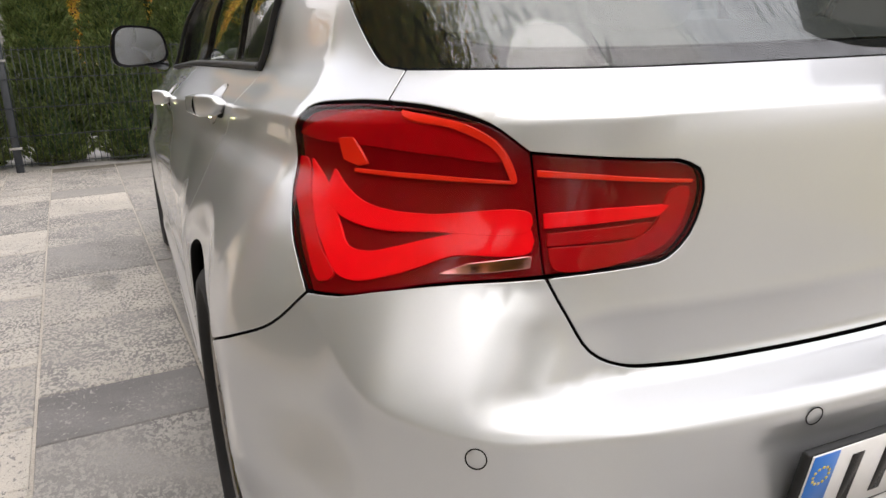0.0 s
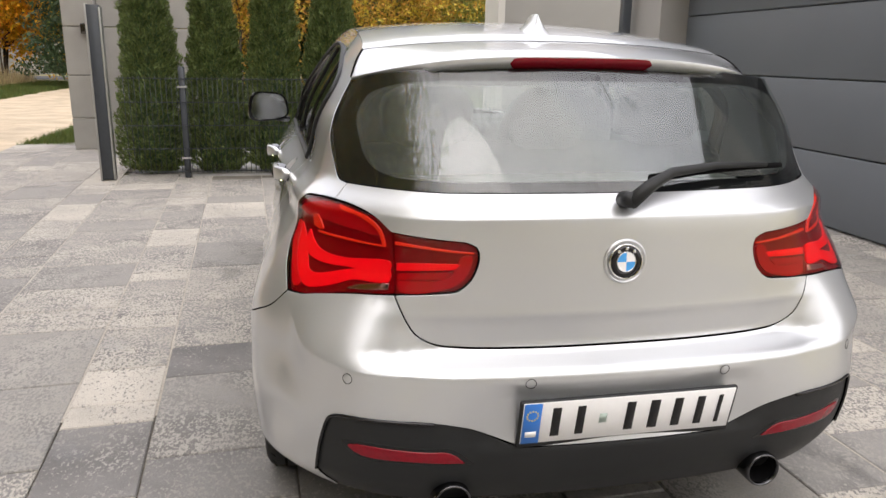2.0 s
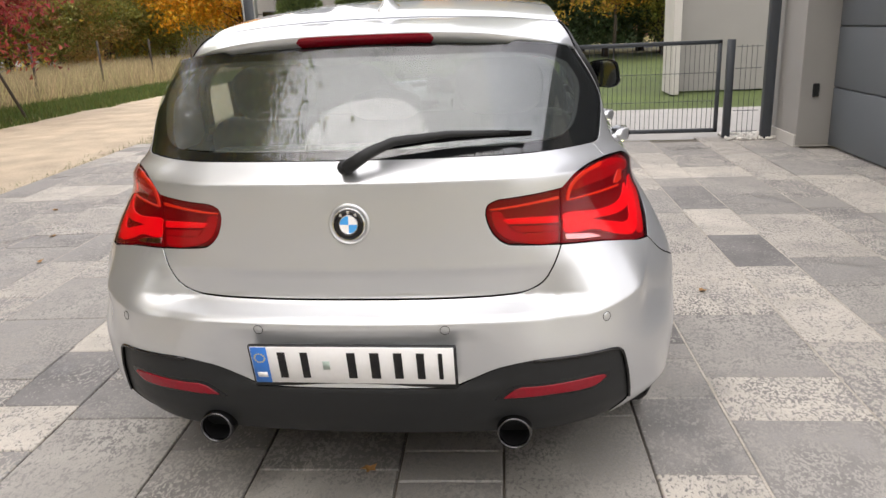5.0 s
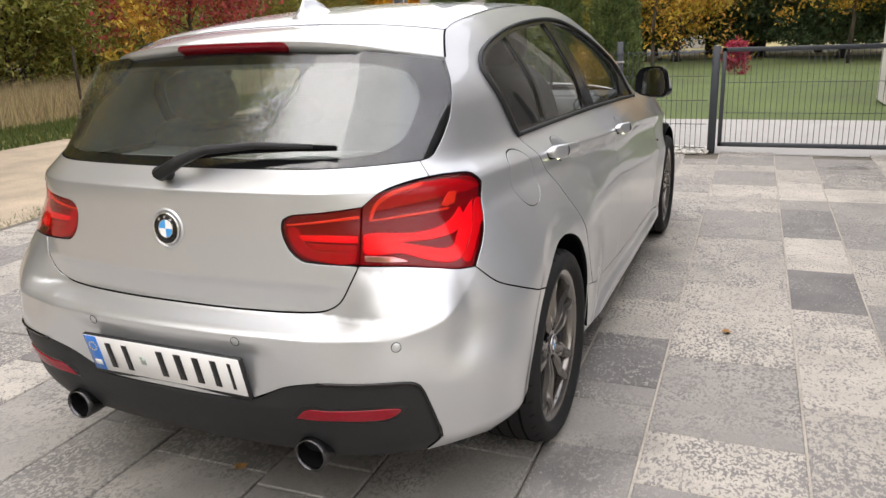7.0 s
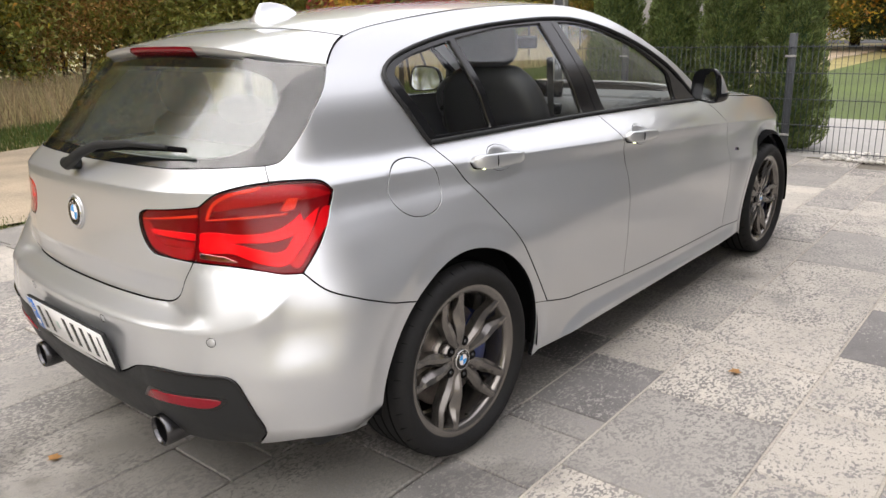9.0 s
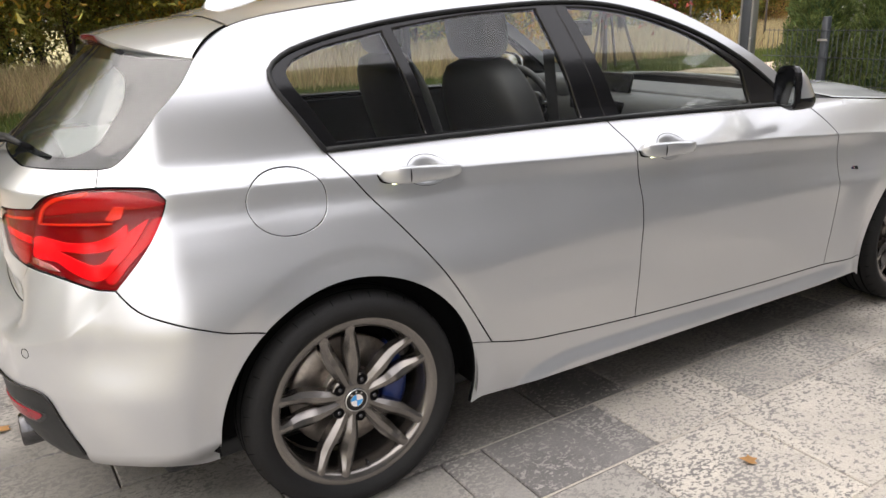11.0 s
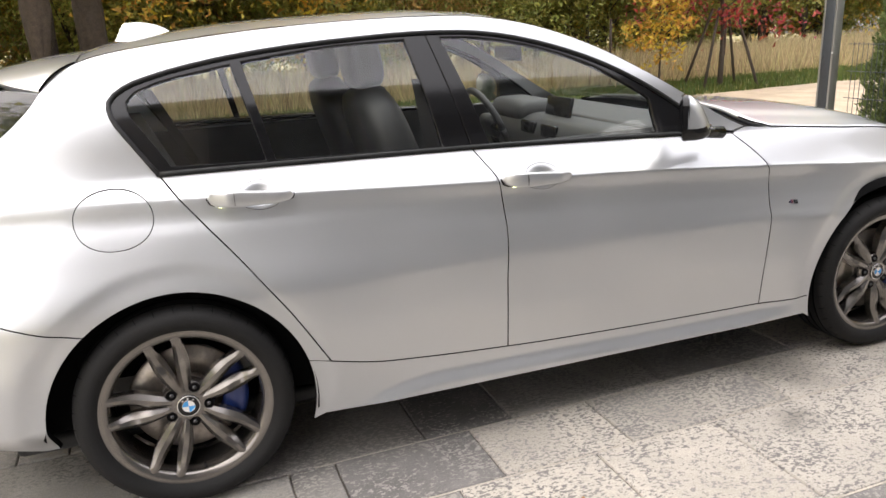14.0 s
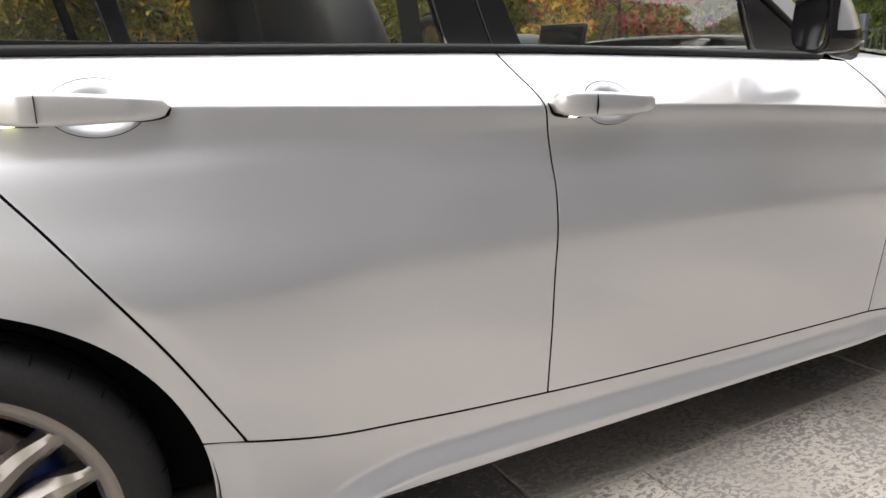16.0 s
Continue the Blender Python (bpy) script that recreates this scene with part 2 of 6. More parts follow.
def tube_bm(points, radius, n=8, taper=None):
    """A tube along points; taper: its radius at the end."""
    bm = bmesh.new()
    pts = [Vector(p) for p in points]
    rings = []
    for i, p in enumerate(pts):
        d = (pts[min(i + 1, len(pts) - 1)] - pts[max(i - 1, 0)]).normalized()
        q = d.to_track_quat("Z", "Y").to_matrix()
        r = radius if taper is None else radius + (taper - radius) * i / (len(pts) - 1)
        rings.append([bm.verts.new(p + q @ Vector((r * math.cos(2 * math.pi * k / n), r * math.sin(2 * math.pi * k / n), 0))) for k in range(n)])
    for a, b in zip(rings, rings[1:]):
        for k in range(n):
            bm.faces.new((a[k], a[(k + 1) % n], b[(k + 1) % n], b[k]))
    bm.faces.new(rings[0][::-1])
    bm.faces.new(rings[-1])
    return bm


def grid_bm(f, nu, nv):
    """A sheet through f(a, b), a and b from 0 to 1."""
    bm = bmesh.new()
    v = [[bm.verts.new(f(i / nu, j / nv)) for j in range(nv + 1)] for i in range(nu + 1)]
    for i in range(nu):
        for j in range(nv):
            bm.faces.new((v[i][j], v[i + 1][j], v[i + 1][j + 1], v[i][j + 1]))
    return bm


def empty(name):
    ob = new(name)
    ob.empty_display_size = 0.1
    return ob

# ---- the car's skin ----
def spline(knots, t):
    """Monotone-ish cubic through (t, v) knots."""
    n = len(knots)
    if t <= knots[0][0]:
        i = 0
    elif t >= knots[-1][0]:
        i = n - 2
    else:
        i = next(k for k in range(n - 1) if knots[k + 1][0] >= t)
    def slope(k):
        if k == 0 or k == n - 1:
            a, b = (0, 1) if k == 0 else (n - 2, n - 1)
            return (knots[b][1] - knots[a][1]) / (knots[b][0] - knots[a][0])
        h0, h1 = knots[k][0] - knots[k - 1][0], knots[k + 1][0] - knots[k][0]
        s0, s1 = (knots[k][1] - knots[k - 1][1]) / h0, (knots[k + 1][1] - knots[k][1]) / h1
        if s0 * s1 <= 0:
            return 0.0
        return 3 * (h0 + h1) / ((2 * h1 + h0) / s0 + (h1 + 2 * h0) / s1)
    (t0, v0), (t1, v1) = knots[i], knots[i + 1]
    h = t1 - t0
    f = (t - t0) / h
    if f < 0:
        return v0 + slope(i) * (t - t0)
    if f > 1:
        return v1 + slope(i + 1) * (t - t1)
    m0, m1 = slope(i) * h, slope(i + 1) * h
    return (2*f**3 - 3*f*f + 1) * v0 + (f**3 - 2*f*f + f) * m0 + (3*f*f - 2*f**3) * v1 + (f**3 - f*f) * m1

def smooth(a, b, t):
    f = min(1.0, max(0.0, (t - a) / (b - a))) if a != b else float(t > a)
    return f * f * (3 - 2 * f)

HALF, BACK, ROUND = 0.80, -0.80, 0.42
ARC = ROUND * math.pi / 2
U0 = -(HALF - ROUND) - (-(BACK + ROUND)) - ARC   # rear centre
CREASE = [(-0.7, 0.945), (-0.363, 0.941), (0.0, 0.928), (0.49, 0.906), (0.96, 0.884), (1.47, 0.862), (2.1, 0.819), (2.46, 0.789), (3.0, 0.745)]
BELT = [(-1.2, 1.02), (-0.5, 1.01), (0.0, 0.995), (1.0, 0.975), (1.9, 0.945), (3.0, 0.92)]
SKIRT = [(0.42, 0.16), (0.51, 0.21), (0.61, 0.252), (0.8, 0.274), (1.1, 0.272), (1.6, 0.264), (2.0, 0.262), (2.3, 0.280)]
def side_x(y, z):
    taper = 0.0 if y < 1.9 else -0.16 * ((y - 1.9) / 1.5) ** 2.4
    zc, zb = spline(CREASE, y), spline(BELT, y)
    zb = max(zb, zc + 0.05)
    back = smooth(0.3, -0.7, y)
    lo = 0.822 + 0.010 * back
    mid = 0.838 + 0.012 * back
    q = smooth(1.1, -0.15, y)
    k = [(0.18, lo - 0.012), (0.34, lo), (0.50, mid - 0.004), (min(0.62, zc - 0.20), mid - 0.002), (zc - 0.155, mid - 0.016 - 0.034 * q), (zc - 0.095, 0.8065 - 0.034 * q), (zc - 0.05, 0.8025 - 0.050 * q), (zc - 0.004, 0.8065 - 0.060 * q), (zc + 0.006, 0.800 - 0.060 * q), (zb - 0.02, 0.733 - 0.030 * q), (zb, 0.716 - 0.024 * q), (1.12, 0.665), (1.25, 0.595), (1.36, 0.525), (1.45, 0.46)]
    x = spline(k, z)
    rear_in = -0.05 * smooth(0.2, -0.8, y) * smooth(0.95, 1.3, z)
    shoulder = -0.014 * smooth(-0.12, -0.45, y) * smooth(0.78, 0.92, z) * (1 - smooth(0.99, 1.22, z))
    tuck = -0.09 * smooth(-0.25, -0.40, y) * smooth(0.34, 0.215, z)
    if 0.4 < y < 2.4 and z < 0.32:
        zl = spline(SKIRT, y)
        x += 0.026 * smooth(zl + 0.004, zl - 0.050, z) * smooth(0.42, 0.62, y) * smooth(2.33, 2.05, y)
    for yw in (0.0, 2.69):
        r = math.hypot(y - yw, z - 0.315)
        x += (0.022 * smooth(0.74 if yw == 0 else 0.64, 0.44, r) - 0.007 * smooth(0.449, 0.40, r)) * smooth(0.95, 0.70, z)
    return x + taper + rear_in + shoulder + tuck
REAR = [(0.18, -0.70), (0.24, -0.765), (0.34, -0.822), (0.44, -0.848), (0.55, -0.853), (0.603, -0.851), (0.615, -0.844), (0.643, -0.775), (0.655, -0.769), (0.70, -0.770), (0.728, -0.775), (0.742, -0.7735), (0.86, -0.766), (0.945, -0.760), (0.957, -0.751), (0.99, -0.715), (1.10, -0.605), (1.20, -0.505), (1.29, -0.415), (1.40, -0.30)]
SLOPE = [(0.55, -0.853), (0.602, -0.853), (0.612, -0.849), (0.66, -0.829), (0.70, -0.812), (0.74, -0.796), (0.78, -0.782), (0.86, -0.766)]
LIFT = [(0.0, 0.0), (0.48, 0.0), (0.60, 0.006), (0.70, 0.022), (0.76, 0.046), (0.82, 0.088), (0.87, 0.132), (0.95, 0.16)]
def rear_y(x, z):
    lift = spline(LIFT, x) * smooth(0.86, 0.72, z) * smooth(0.40, 0.56, z)
    y = spline(REAR, z - lift)
    b = smooth(0.43, 0.66, x)
    if b > 0 and 0.55 < z < 0.86:
        y += b * (spline(SLOPE, z - lift) - y) * smooth(0.86, 0.80, z) * smooth(0.55, 0.60, z)
    dip = 0.012 * smooth(0.37 + 0.4 * (0.56 - z), 0.262, x) * smooth(0.42, 0.45, z) * smooth(0.596, 0.560, z)
    return y + 0.16 * x * x + dip
def surf(u, z):
    """Place of the body's skin on the car's right side: u runs along it from the tail (U0) round the corner; u = y on the flank."""
    if u >= BACK + ROUND:
        g, n, w = (HALF, u), (1.0, 0.0), 1.0
    elif u <= BACK + ROUND - ARC:
        g, n, w = (u - U0, BACK), (0.0, -1.0), 0.0
    else:
        a = (u - (BACK + ROUND - ARC)) / ROUND
        n = (math.sin(a), -math.cos(a))
        g = (HALF - ROUND + ROUND * n[0], BACK + ROUND + ROUND * n[1])
        w = smooth(0, 1, a / (math.pi / 2))
    d = 0.0
    if 0 < w < 1:
        d += 0.035 * math.sin(2 * a) * smooth(0.62, 0.48, z)
        # the facet under the lamp leans out down to a crease
        x, edge = u - U0, 0.609 + spline(LIFT, u - U0)
        rise = min(1.0, max(0.0, (0.765 - z) / (0.765 - edge))) if z > edge else smooth(edge - 0.16, edge, z)
        d += 0.026 * rise * smooth(0.48, 0.62, x) * smooth(0.84, 0.74, x)
    if w < 1:
        d += (1 - w) * (BACK - rear_y(u - U0, z))
    if w > 0:
        d += w * (side_x(max(u, -0.95), z) - HALF)
    return (g[0] + n[0] * d, g[1] + n[1] * d, z)


from mathutils.geometry import delaunay_2d_cdt


def flank(u, z):
    """The skin for both halves of the tail: u below U0 is the mirrored left half."""
    if u < U0:
        x, y, z = surf(2 * U0 - u, z)
        return (-x, y, z)
    return surf(u, z)


def skin(u, z, side=1):
    """Place and outward normal."""
    e = 0.002
    p = Vector(flank(u, z))
    a = Vector(flank(u + e, z)) - Vector(flank(u - e, z))
    b = Vector(flank(u, z + e)) - Vector(flank(u, z - e))
    n = a.cross(b).normalized()
    if side < 0:
        p.x, n.x = -p.x, -n.x
    return p, n


def seg(points, gap=0.014):
    """A smooth line through points (Catmull-Rom), sampled evenly."""
    if len(points) == 2:
        (a, b), (c, d) = points
        k = max(1, int(math.hypot(c - a, d - b) / gap))
        return [(a + (c - a) * i / k, b + (d - b) * i / k) for i in range(k + 1)]
    p = [np.array(q, float) for q in points]
    p = [2 * p[0] - p[1]] + p + [2 * p[-1] - p[-2]]
    out = []
    for i in range(1, len(p) - 2):
        k = max(2, int(np.linalg.norm(p[i + 1] - p[i]) / gap))
        t0 = 0.0
        t1 = t0 + np.linalg.norm(p[i] - p[i - 1]) ** 0.5
        t2 = t1 + np.linalg.norm(p[i + 1] - p[i]) ** 0.5
        t3 = t2 + np.linalg.norm(p[i + 2] - p[i + 1]) ** 0.5
        for j in range(k):
            t = t1 + (t2 - t1) * j / k
            a1 = (t1 - t) / (t1 - t0) * p[i - 1] + (t - t0) / (t1 - t0) * p[i]
            a2 = (t2 - t) / (t2 - t1) * p[i] + (t - t1) / (t2 - t1) * p[i + 1]
            a3 = (t3 - t) / (t3 - t2) * p[i + 1] + (t - t2) / (t3 - t2) * p[i + 2]
            b1 = (t2 - t) / (t2 - t0) * a1 + (t - t0) / (t2 - t0) * a2
            b2 = (t3 - t) / (t3 - t1) * a2 + (t - t1) / (t3 - t1) * a3
            out.append(tuple((t2 - t) / (t2 - t1) * b1 + (t - t1) / (t2 - t1) * b2))
    out.append(tuple(p[-2]))
    return out


def arc(cu, cz, r, a0, a1, k=40):
    return [(cu + r * math.cos(radians(a0 + (a1 - a0) * i / k)), cz + r * math.sin(radians(a0 + (a1 - a0) * i / k))) for i in range(k + 1)]


def ring(*segs):
    """Joins lines into a closed loop, dropping doubled corners."""
    out = []
    for s in segs:
        for q in s:
            if not out or math.hypot(q[0] - out[-1][0], q[1] - out[-1][1]) > 1e-4:
                out.append(q)
    if math.hypot(out[0][0] - out[-1][0], out[0][1] - out[-1][1]) < 1e-4:
        out.pop()
    return out


def both(half):
    """A loop across the car's middle from its right half, which starts and ends at U0."""
    return ring(half, [(2 * U0 - u, z) for u, z in half[::-1]])


def signed(loop):
    return 0.5 * sum(a[0] * b[1] - b[0] * a[1] for a, b in zip(loop, loop[1:] + loop[:1]))


def shrink(loop, d):
    """The loop (counter-clockwise) moved inwards by d."""
    n, out = len(loop), []
    for i in range(n):
        a, b, c = np.array(loop[i - 1]), np.array(loop[i]), np.array(loop[(i + 1) % n])
        t1, t2 = b - a, c - b
        t1, t2 = t1 / max(1e-9, np.linalg.norm(t1)), t2 / max(1e-9, np.linalg.norm(t2))
        n1, n2 = np.array((-t1[1], t1[0])), np.array((-t2[1], t2[0]))
        m = n1 + n2
        k = max(0.5, float(np.dot(m, m)) / 2)
        out.append(tuple(b + m / k * d))
    return out


def within(loop, pts):
    a = np.array(loop)
    b = np.roll(a, -1, 0)
    x, y = pts[:, 0:1], pts[:, 1:2]
    cond = (a[:, 1] > y) != (b[:, 1] > y)
    with np.errstate(divide="ignore", invalid="ignore"):
        xi = (b[:, 0] - a[:, 0]) * (y - a[:, 1]) / (b[:, 1] - a[:, 1]) + a[:, 0]
    return (cond & (x < xi)).sum(1) % 2 == 1


def far_from(loop, pts, d):
    a = np.array(loop)
    keep = np.ones(len(pts), bool)
    for i in range(0, len(pts), 2000):
        keep[i:i + 2000] = (((pts[i:i + 2000, None] - a[None]) ** 2).sum(2)).min(1) > d * d
    return keep


# lines of the skin that the panels' meshes follow: first and last u, height, rows beside it
GUIDES = (
    (-0.95, 3.2, lambda u: spline(CREASE, u), (-0.030, -0.018, -0.010, -0.004, 0.001, 0.006, 0.014, 0.026)),
    (0.45, 2.3, lambda u: spline(SKIRT, u), (-0.050, -0.040, -0.030, -0.022, -0.014, -0.006, 0.002, 0.010)),
    (2 * U0 + 0.56, -0.56, lambda u: 0.609 + spline(LIFT, abs(u - U0)), (-0.022, -0.012, -0.006, 0.0, 0.006, 0.014, 0.026)),
    (2 * U0 + 0.85, -0.85, lambda u: 0.735, (-0.016, -0.007, 0.0, 0.007, 0.016)),
    (2 * U0 + 0.62, -0.62, lambda u: 0.951, (-0.012, -0.006, 0.0, 0.006, 0.014, 0.026)),
)


def panel(name, loop, mat, parent, side=1, off=0.0, inset=0.003, fold=0.018, du=0.03, dz=0.016, holes=(), label="", place=skin):
    """A pressed panel of the skin inside a loop of (u, z), with its edges rolled inwards."""
    loops = []
    for k, lp in enumerate((loop, *holes)):
        lp = list(lp)
        if (signed(lp) < 0) == (k == 0):
            lp.reverse()
        loops.append(shrink(lp, inset))
    us, zs = [q[0] for q in loops[0]], [q[1] for q in loops[0]]
    gu, gz = np.meshgrid(np.arange(min(us), max(us), du), np.arange(min(zs), max(zs), dz))
    pts = np.stack([gu.ravel(), gz.ravel()], 1)
    pts[:, 0] += np.where((np.round((pts[:, 1] - min(zs)) / dz) % 2) > 0, du / 2, 0)
    ok = within(loops[0], pts)
    for lp in loops[1:]:
        ok &= ~within(lp, pts)
    pts = pts[ok]
    rows = []
    if place is skin and du > 0.02:
        for u0, u1, f, beside in GUIDES:
            if u1 < min(us) or u0 > max(us):
                continue
            line = np.array([[u, f(u)] for u in np.arange(u0, u1, 0.022)])
            mid = np.interp(pts[:, 0], line[:, 0], line[:, 1])
            pts = pts[~((pts[:, 0] > u0) & (pts[:, 0] < u1) & (pts[:, 1] > mid + beside[0] - 0.007) & (pts[:, 1] < mid + beside[-1] + 0.007))]
            for o in beside:
                row = line + np.array((0, o))
                ok = within(loops[0], row)
                for lp in loops[1:]:
                    ok &= ~within(lp, row)
                for lp in loops:
                    ok &= far_from(lp, row, 0.006)
                rows.append((row, ok))
        for yw in (0.0, 2.69):
            if min(us) < yw + 0.45 and max(us) > yw - 0.45 and min(zs) < 0.7:
                r = np.hypot(pts[:, 0] - yw, pts[:, 1] - 0.315)
                pts = pts[(r < 0.426) | (r > 0.464)]
                for q in (0.430, 0.437, 0.445, 0.453, 0.460):
                    row = np.array([[yw + q * math.cos(a), 0.315 + q * math.sin(a)] for a in np.linspace(-0.1, math.pi + 0.1, 90)])
                    ok = within(loops[0], row)
                    ok &= row[:, 1] < np.array([spline(CREASE, u) for u in row[:, 0]]) - 0.045
                    for lp in loops:
                        ok &= far_from(lp, row, 0.006)
                    rows.append((row, ok))
    for lp in loops:
        pts = pts[far_from(lp, pts, 0.6 * dz)]
    coords, edges = [], []
    for lp in loops:
        s = len(coords)
        coords += [Vector(q) for q in lp]
        edges += [(s + i, s + (i + 1) % len(lp)) for i in range(len(lp))]
    for row, ok in rows:
        last = None
        for q, k in zip(row.tolist(), ok):
            if k:
                if last is not None:
                    edges.append((last, len(coords)))
                last = len(coords)
                coords.append(Vector(q))
            else:
                last = None
    coords += [Vector(q) for q in pts.tolist()]
    vs, es, fs, ov, oe, of = delaunay_2d_cdt(coords, edges, [], 0, 1e-6, True)
    mids = np.array([[sum(vs[i][0] for i in f) / 3, sum(vs[i][1] for i in f) / 3] for f in fs])
    keep = within(loops[0], mids)
    for lp in loops[1:]:
        keep &= ~within(lp, mids)
    fs = [f for f, k in zip(fs, keep) if k]
    verts, normals, back = [], [], {}
    for i, v in enumerate(vs):
        p, n = place(v[0], v[1], side)
        verts.append(p + n * off)
        normals.append(n)
        for o in ov[i]:
            back.setdefault(o, i)
    faces = []
    for f in fs:
        a, b, c = (verts[i] for i in f[:3])
        flip = (b - a).cross(c - a).dot(normals[f[0]]) < 0
        faces.append(tuple(f[::-1]) if flip else tuple(f))
    walls = []
    if fold:
        s = 0
        for lp in loops:
            ids = [back[s + i] for i in range(len(lp))]
            s += len(lp)
            second, third = [], []
            for i, v in enumerate(ids):
                t = verts[ids[(i + 1) % len(ids)]] - verts[ids[i - 1]]
                out = t.cross(normals[v])
                out = out.normalized() if out.length > 1e-9 else Vector((0, 0, 0))
                if side < 0:
                    out = -out
                second.append(len(verts))
                verts.append(verts[v] + out * 0.0010 - normals[v] * 0.0014)
                normals.append((out + normals[v]).normalized())
                third.append(len(verts))
                verts.append(verts[v] + out * 0.0012 - normals[v] * fold)
                normals.append(out if out.length else normals[v])
            m = len(ids)
            for i in range(m):
                j = (i + 1) % m
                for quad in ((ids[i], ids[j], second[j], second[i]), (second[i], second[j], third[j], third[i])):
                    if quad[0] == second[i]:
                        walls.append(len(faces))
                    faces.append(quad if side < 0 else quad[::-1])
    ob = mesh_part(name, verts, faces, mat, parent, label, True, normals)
    # painted folds turn near-black, so the shut lines hold their shade as colour
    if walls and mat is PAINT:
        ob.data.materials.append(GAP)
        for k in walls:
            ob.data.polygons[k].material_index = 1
    return ob


def disc_loop(cu, cz, ru, rz, k=40, power=2.0):
    out = []
    for i in range(k):
        c, s = math.cos(2 * math.pi * i / k), math.sin(2 * math.pi * i / k)
        out.append((cu + ru * math.copysign(abs(c) ** (2 / power), c), cz + rz * math.copysign(abs(s) ** (2 / power), s)))
    return out


def on_skin(u, z, side=1, off=0.0):
    """A frame on the skin: x along it, y up it, z out of it."""
    p, n = skin(u, z, side)
    up = (Vector((0, 0, 1)) - n * n.z).normalized()
    r = up.cross(n)
    m = Matrix((r, up, n)).transposed().to_4x4()
    m.translation = p + n * off
    return m

# ---- the car: lines of the skin ----
AZ, AR = 0.303, 0.375                                # wheel arches
SEAM = [(0.365, 0.402), (0.43, 0.389), (0.62, 0.345), (1.034, 0.312), (1.48, 0.296), (2.08, 0.286), (2.316, 0.284)]
REAR_GAP = [(0.016, 0.988), (0.087, 0.889), (0.21, 0.734), (0.323, 0.572), (0.43, 0.389)]
MID_GAP = [(1.034, 0.312), (1.033, 0.551), (1.041, 0.743), (1.024, 0.88), (1.014, 0.905), (0.971, 0.976)]
FRONT_GAP = [(2.08, 0.286), (2.083, 0.43), (2.096, 0.654), (2.092, 0.81), (2.058, 0.862), (1.985, 0.936)]
BELT_LINE = [(0.016, 0.988), (0.436, 0.984), (0.971, 0.976), (1.40, 0.962), (1.734, 0.949), (1.90, 0.943)]
WIN_BACK = [(0.016, 0.988), (-0.043, 1.08), (-0.089, 1.158), (-0.090, 1.197), (-0.047, 1.232)]
WIN_TOP = [(-0.047, 1.232), (0.048, 1.263), (0.222, 1.296), (0.41, 1.318), (0.61, 1.332), (0.87, 1.341), (1.07, 1.332), (1.25, 1.298), (1.45, 1.232), (1.60, 1.158), (1.76, 1.058), (1.90, 0.955)]
RAIL = [(-0.228, 1.290), (-0.12, 1.325), (0.0, 1.345), (0.40, 1.383), (0.87, 1.397), (1.10, 1.386), (1.30, 1.345), (1.50, 1.267), (1.68, 1.168), (1.84, 1.070), (1.97, 0.994), (2.05, 0.956)]
HATCH_SIDE = [(-0.228, 1.290), (-0.266, 1.240), (-0.310, 1.185), (-0.405, 1.104), (-0.512, 1.030), (-0.558, 1.008), (-0.612, 1.002)]
LAMP_TOP = [(-0.843, 0.910), (-0.785, 0.942), (-0.70, 0.958), (-0.606, 0.964), (-0.53, 0.964), (-0.43, 0.953), (-0.408, 0.930)]
LAMP_FRONT = [(-0.408, 0.930), (-0.415, 0.910), (-0.465, 0.840), (-0.552, 0.746)]
LAMP_LOW = [(-0.552, 0.746), (-0.60, 0.748), (-0.64, 0.756), (-0.74, 0.768), (-0.862, 0.773)]
LAMP_GAP = [(-0.862, 0.773), (-0.843, 0.910)]
INNER_LOW = [(-0.862, 0.773), (-1.0, 0.780), (-1.03, 0.785), (-1.060, 0.810), (-1.078, 0.860), (-1.072, 0.884), (-1.045, 0.896)]
INNER_TOP = [(-1.045, 0.896), (-0.94, 0.903), (-0.843, 0.910)]
HATCH_LOW = [(U0, 0.647), (-1.19, 0.647), (-1.04, 0.650), (-0.968, 0.657), (-0.921, 0.682), (-0.885, 0.735), (-0.862, 0.773)]
GLASS_LOW = [(-0.612, 1.002), (-0.80, 1.001), (-1.10, 0.999), (U0, 0.998)]
GLASS_TOP = [(-0.266, 1.240), (-0.36, 1.250), (-0.62, 1.264), (-0.95, 1.274), (U0, 1.279)]
BUMPER_GAP = [(-0.552, 0.746), (-0.505, 0.699), (-0.445, 0.669), (-0.34, 0.624), (-0.238, 0.594)]
BLACK_EDGE = [(-0.712, 0.272), (-0.683, 0.332), (-0.704, 0.400), (-0.721, 0.450), (-0.737, 0.489), (-0.756, 0.502), (-0.80, 0.506), (-0.86, 0.506), (-0.97, 0.502), (-1.055, 0.480), (-1.13, 0.445), (-1.168, 0.433), (-1.25, 0.430), (U0, 0.430)]

car = tagged(empty("car"), "silver metallic five-door hatchback parked on wet concrete pavers", "car")


def cut(line, u_from, u_to):
    return [q for q in seg(line) if u_from - 1e-6 <= q[0] <= u_to + 1e-6]


def part_of(line, a, b, gap=0.014):
    """The stretch of a smooth line between two of its knots."""
    pts = seg(line, gap)
    ia = min(range(len(pts)), key=lambda i: math.hypot(pts[i][0] - a[0], pts[i][1] - a[1]))
    ib = min(range(len(pts)), key=lambda i: math.hypot(pts[i][0] - b[0], pts[i][1] - b[1]))
    return pts[ia:ib + 1] if ia <= ib else pts[ib:ia + 1][::-1]


def arch_angle(q, yw=0.0):
    return math.degrees(math.atan2(q[1] - AZ, q[0] - yw))


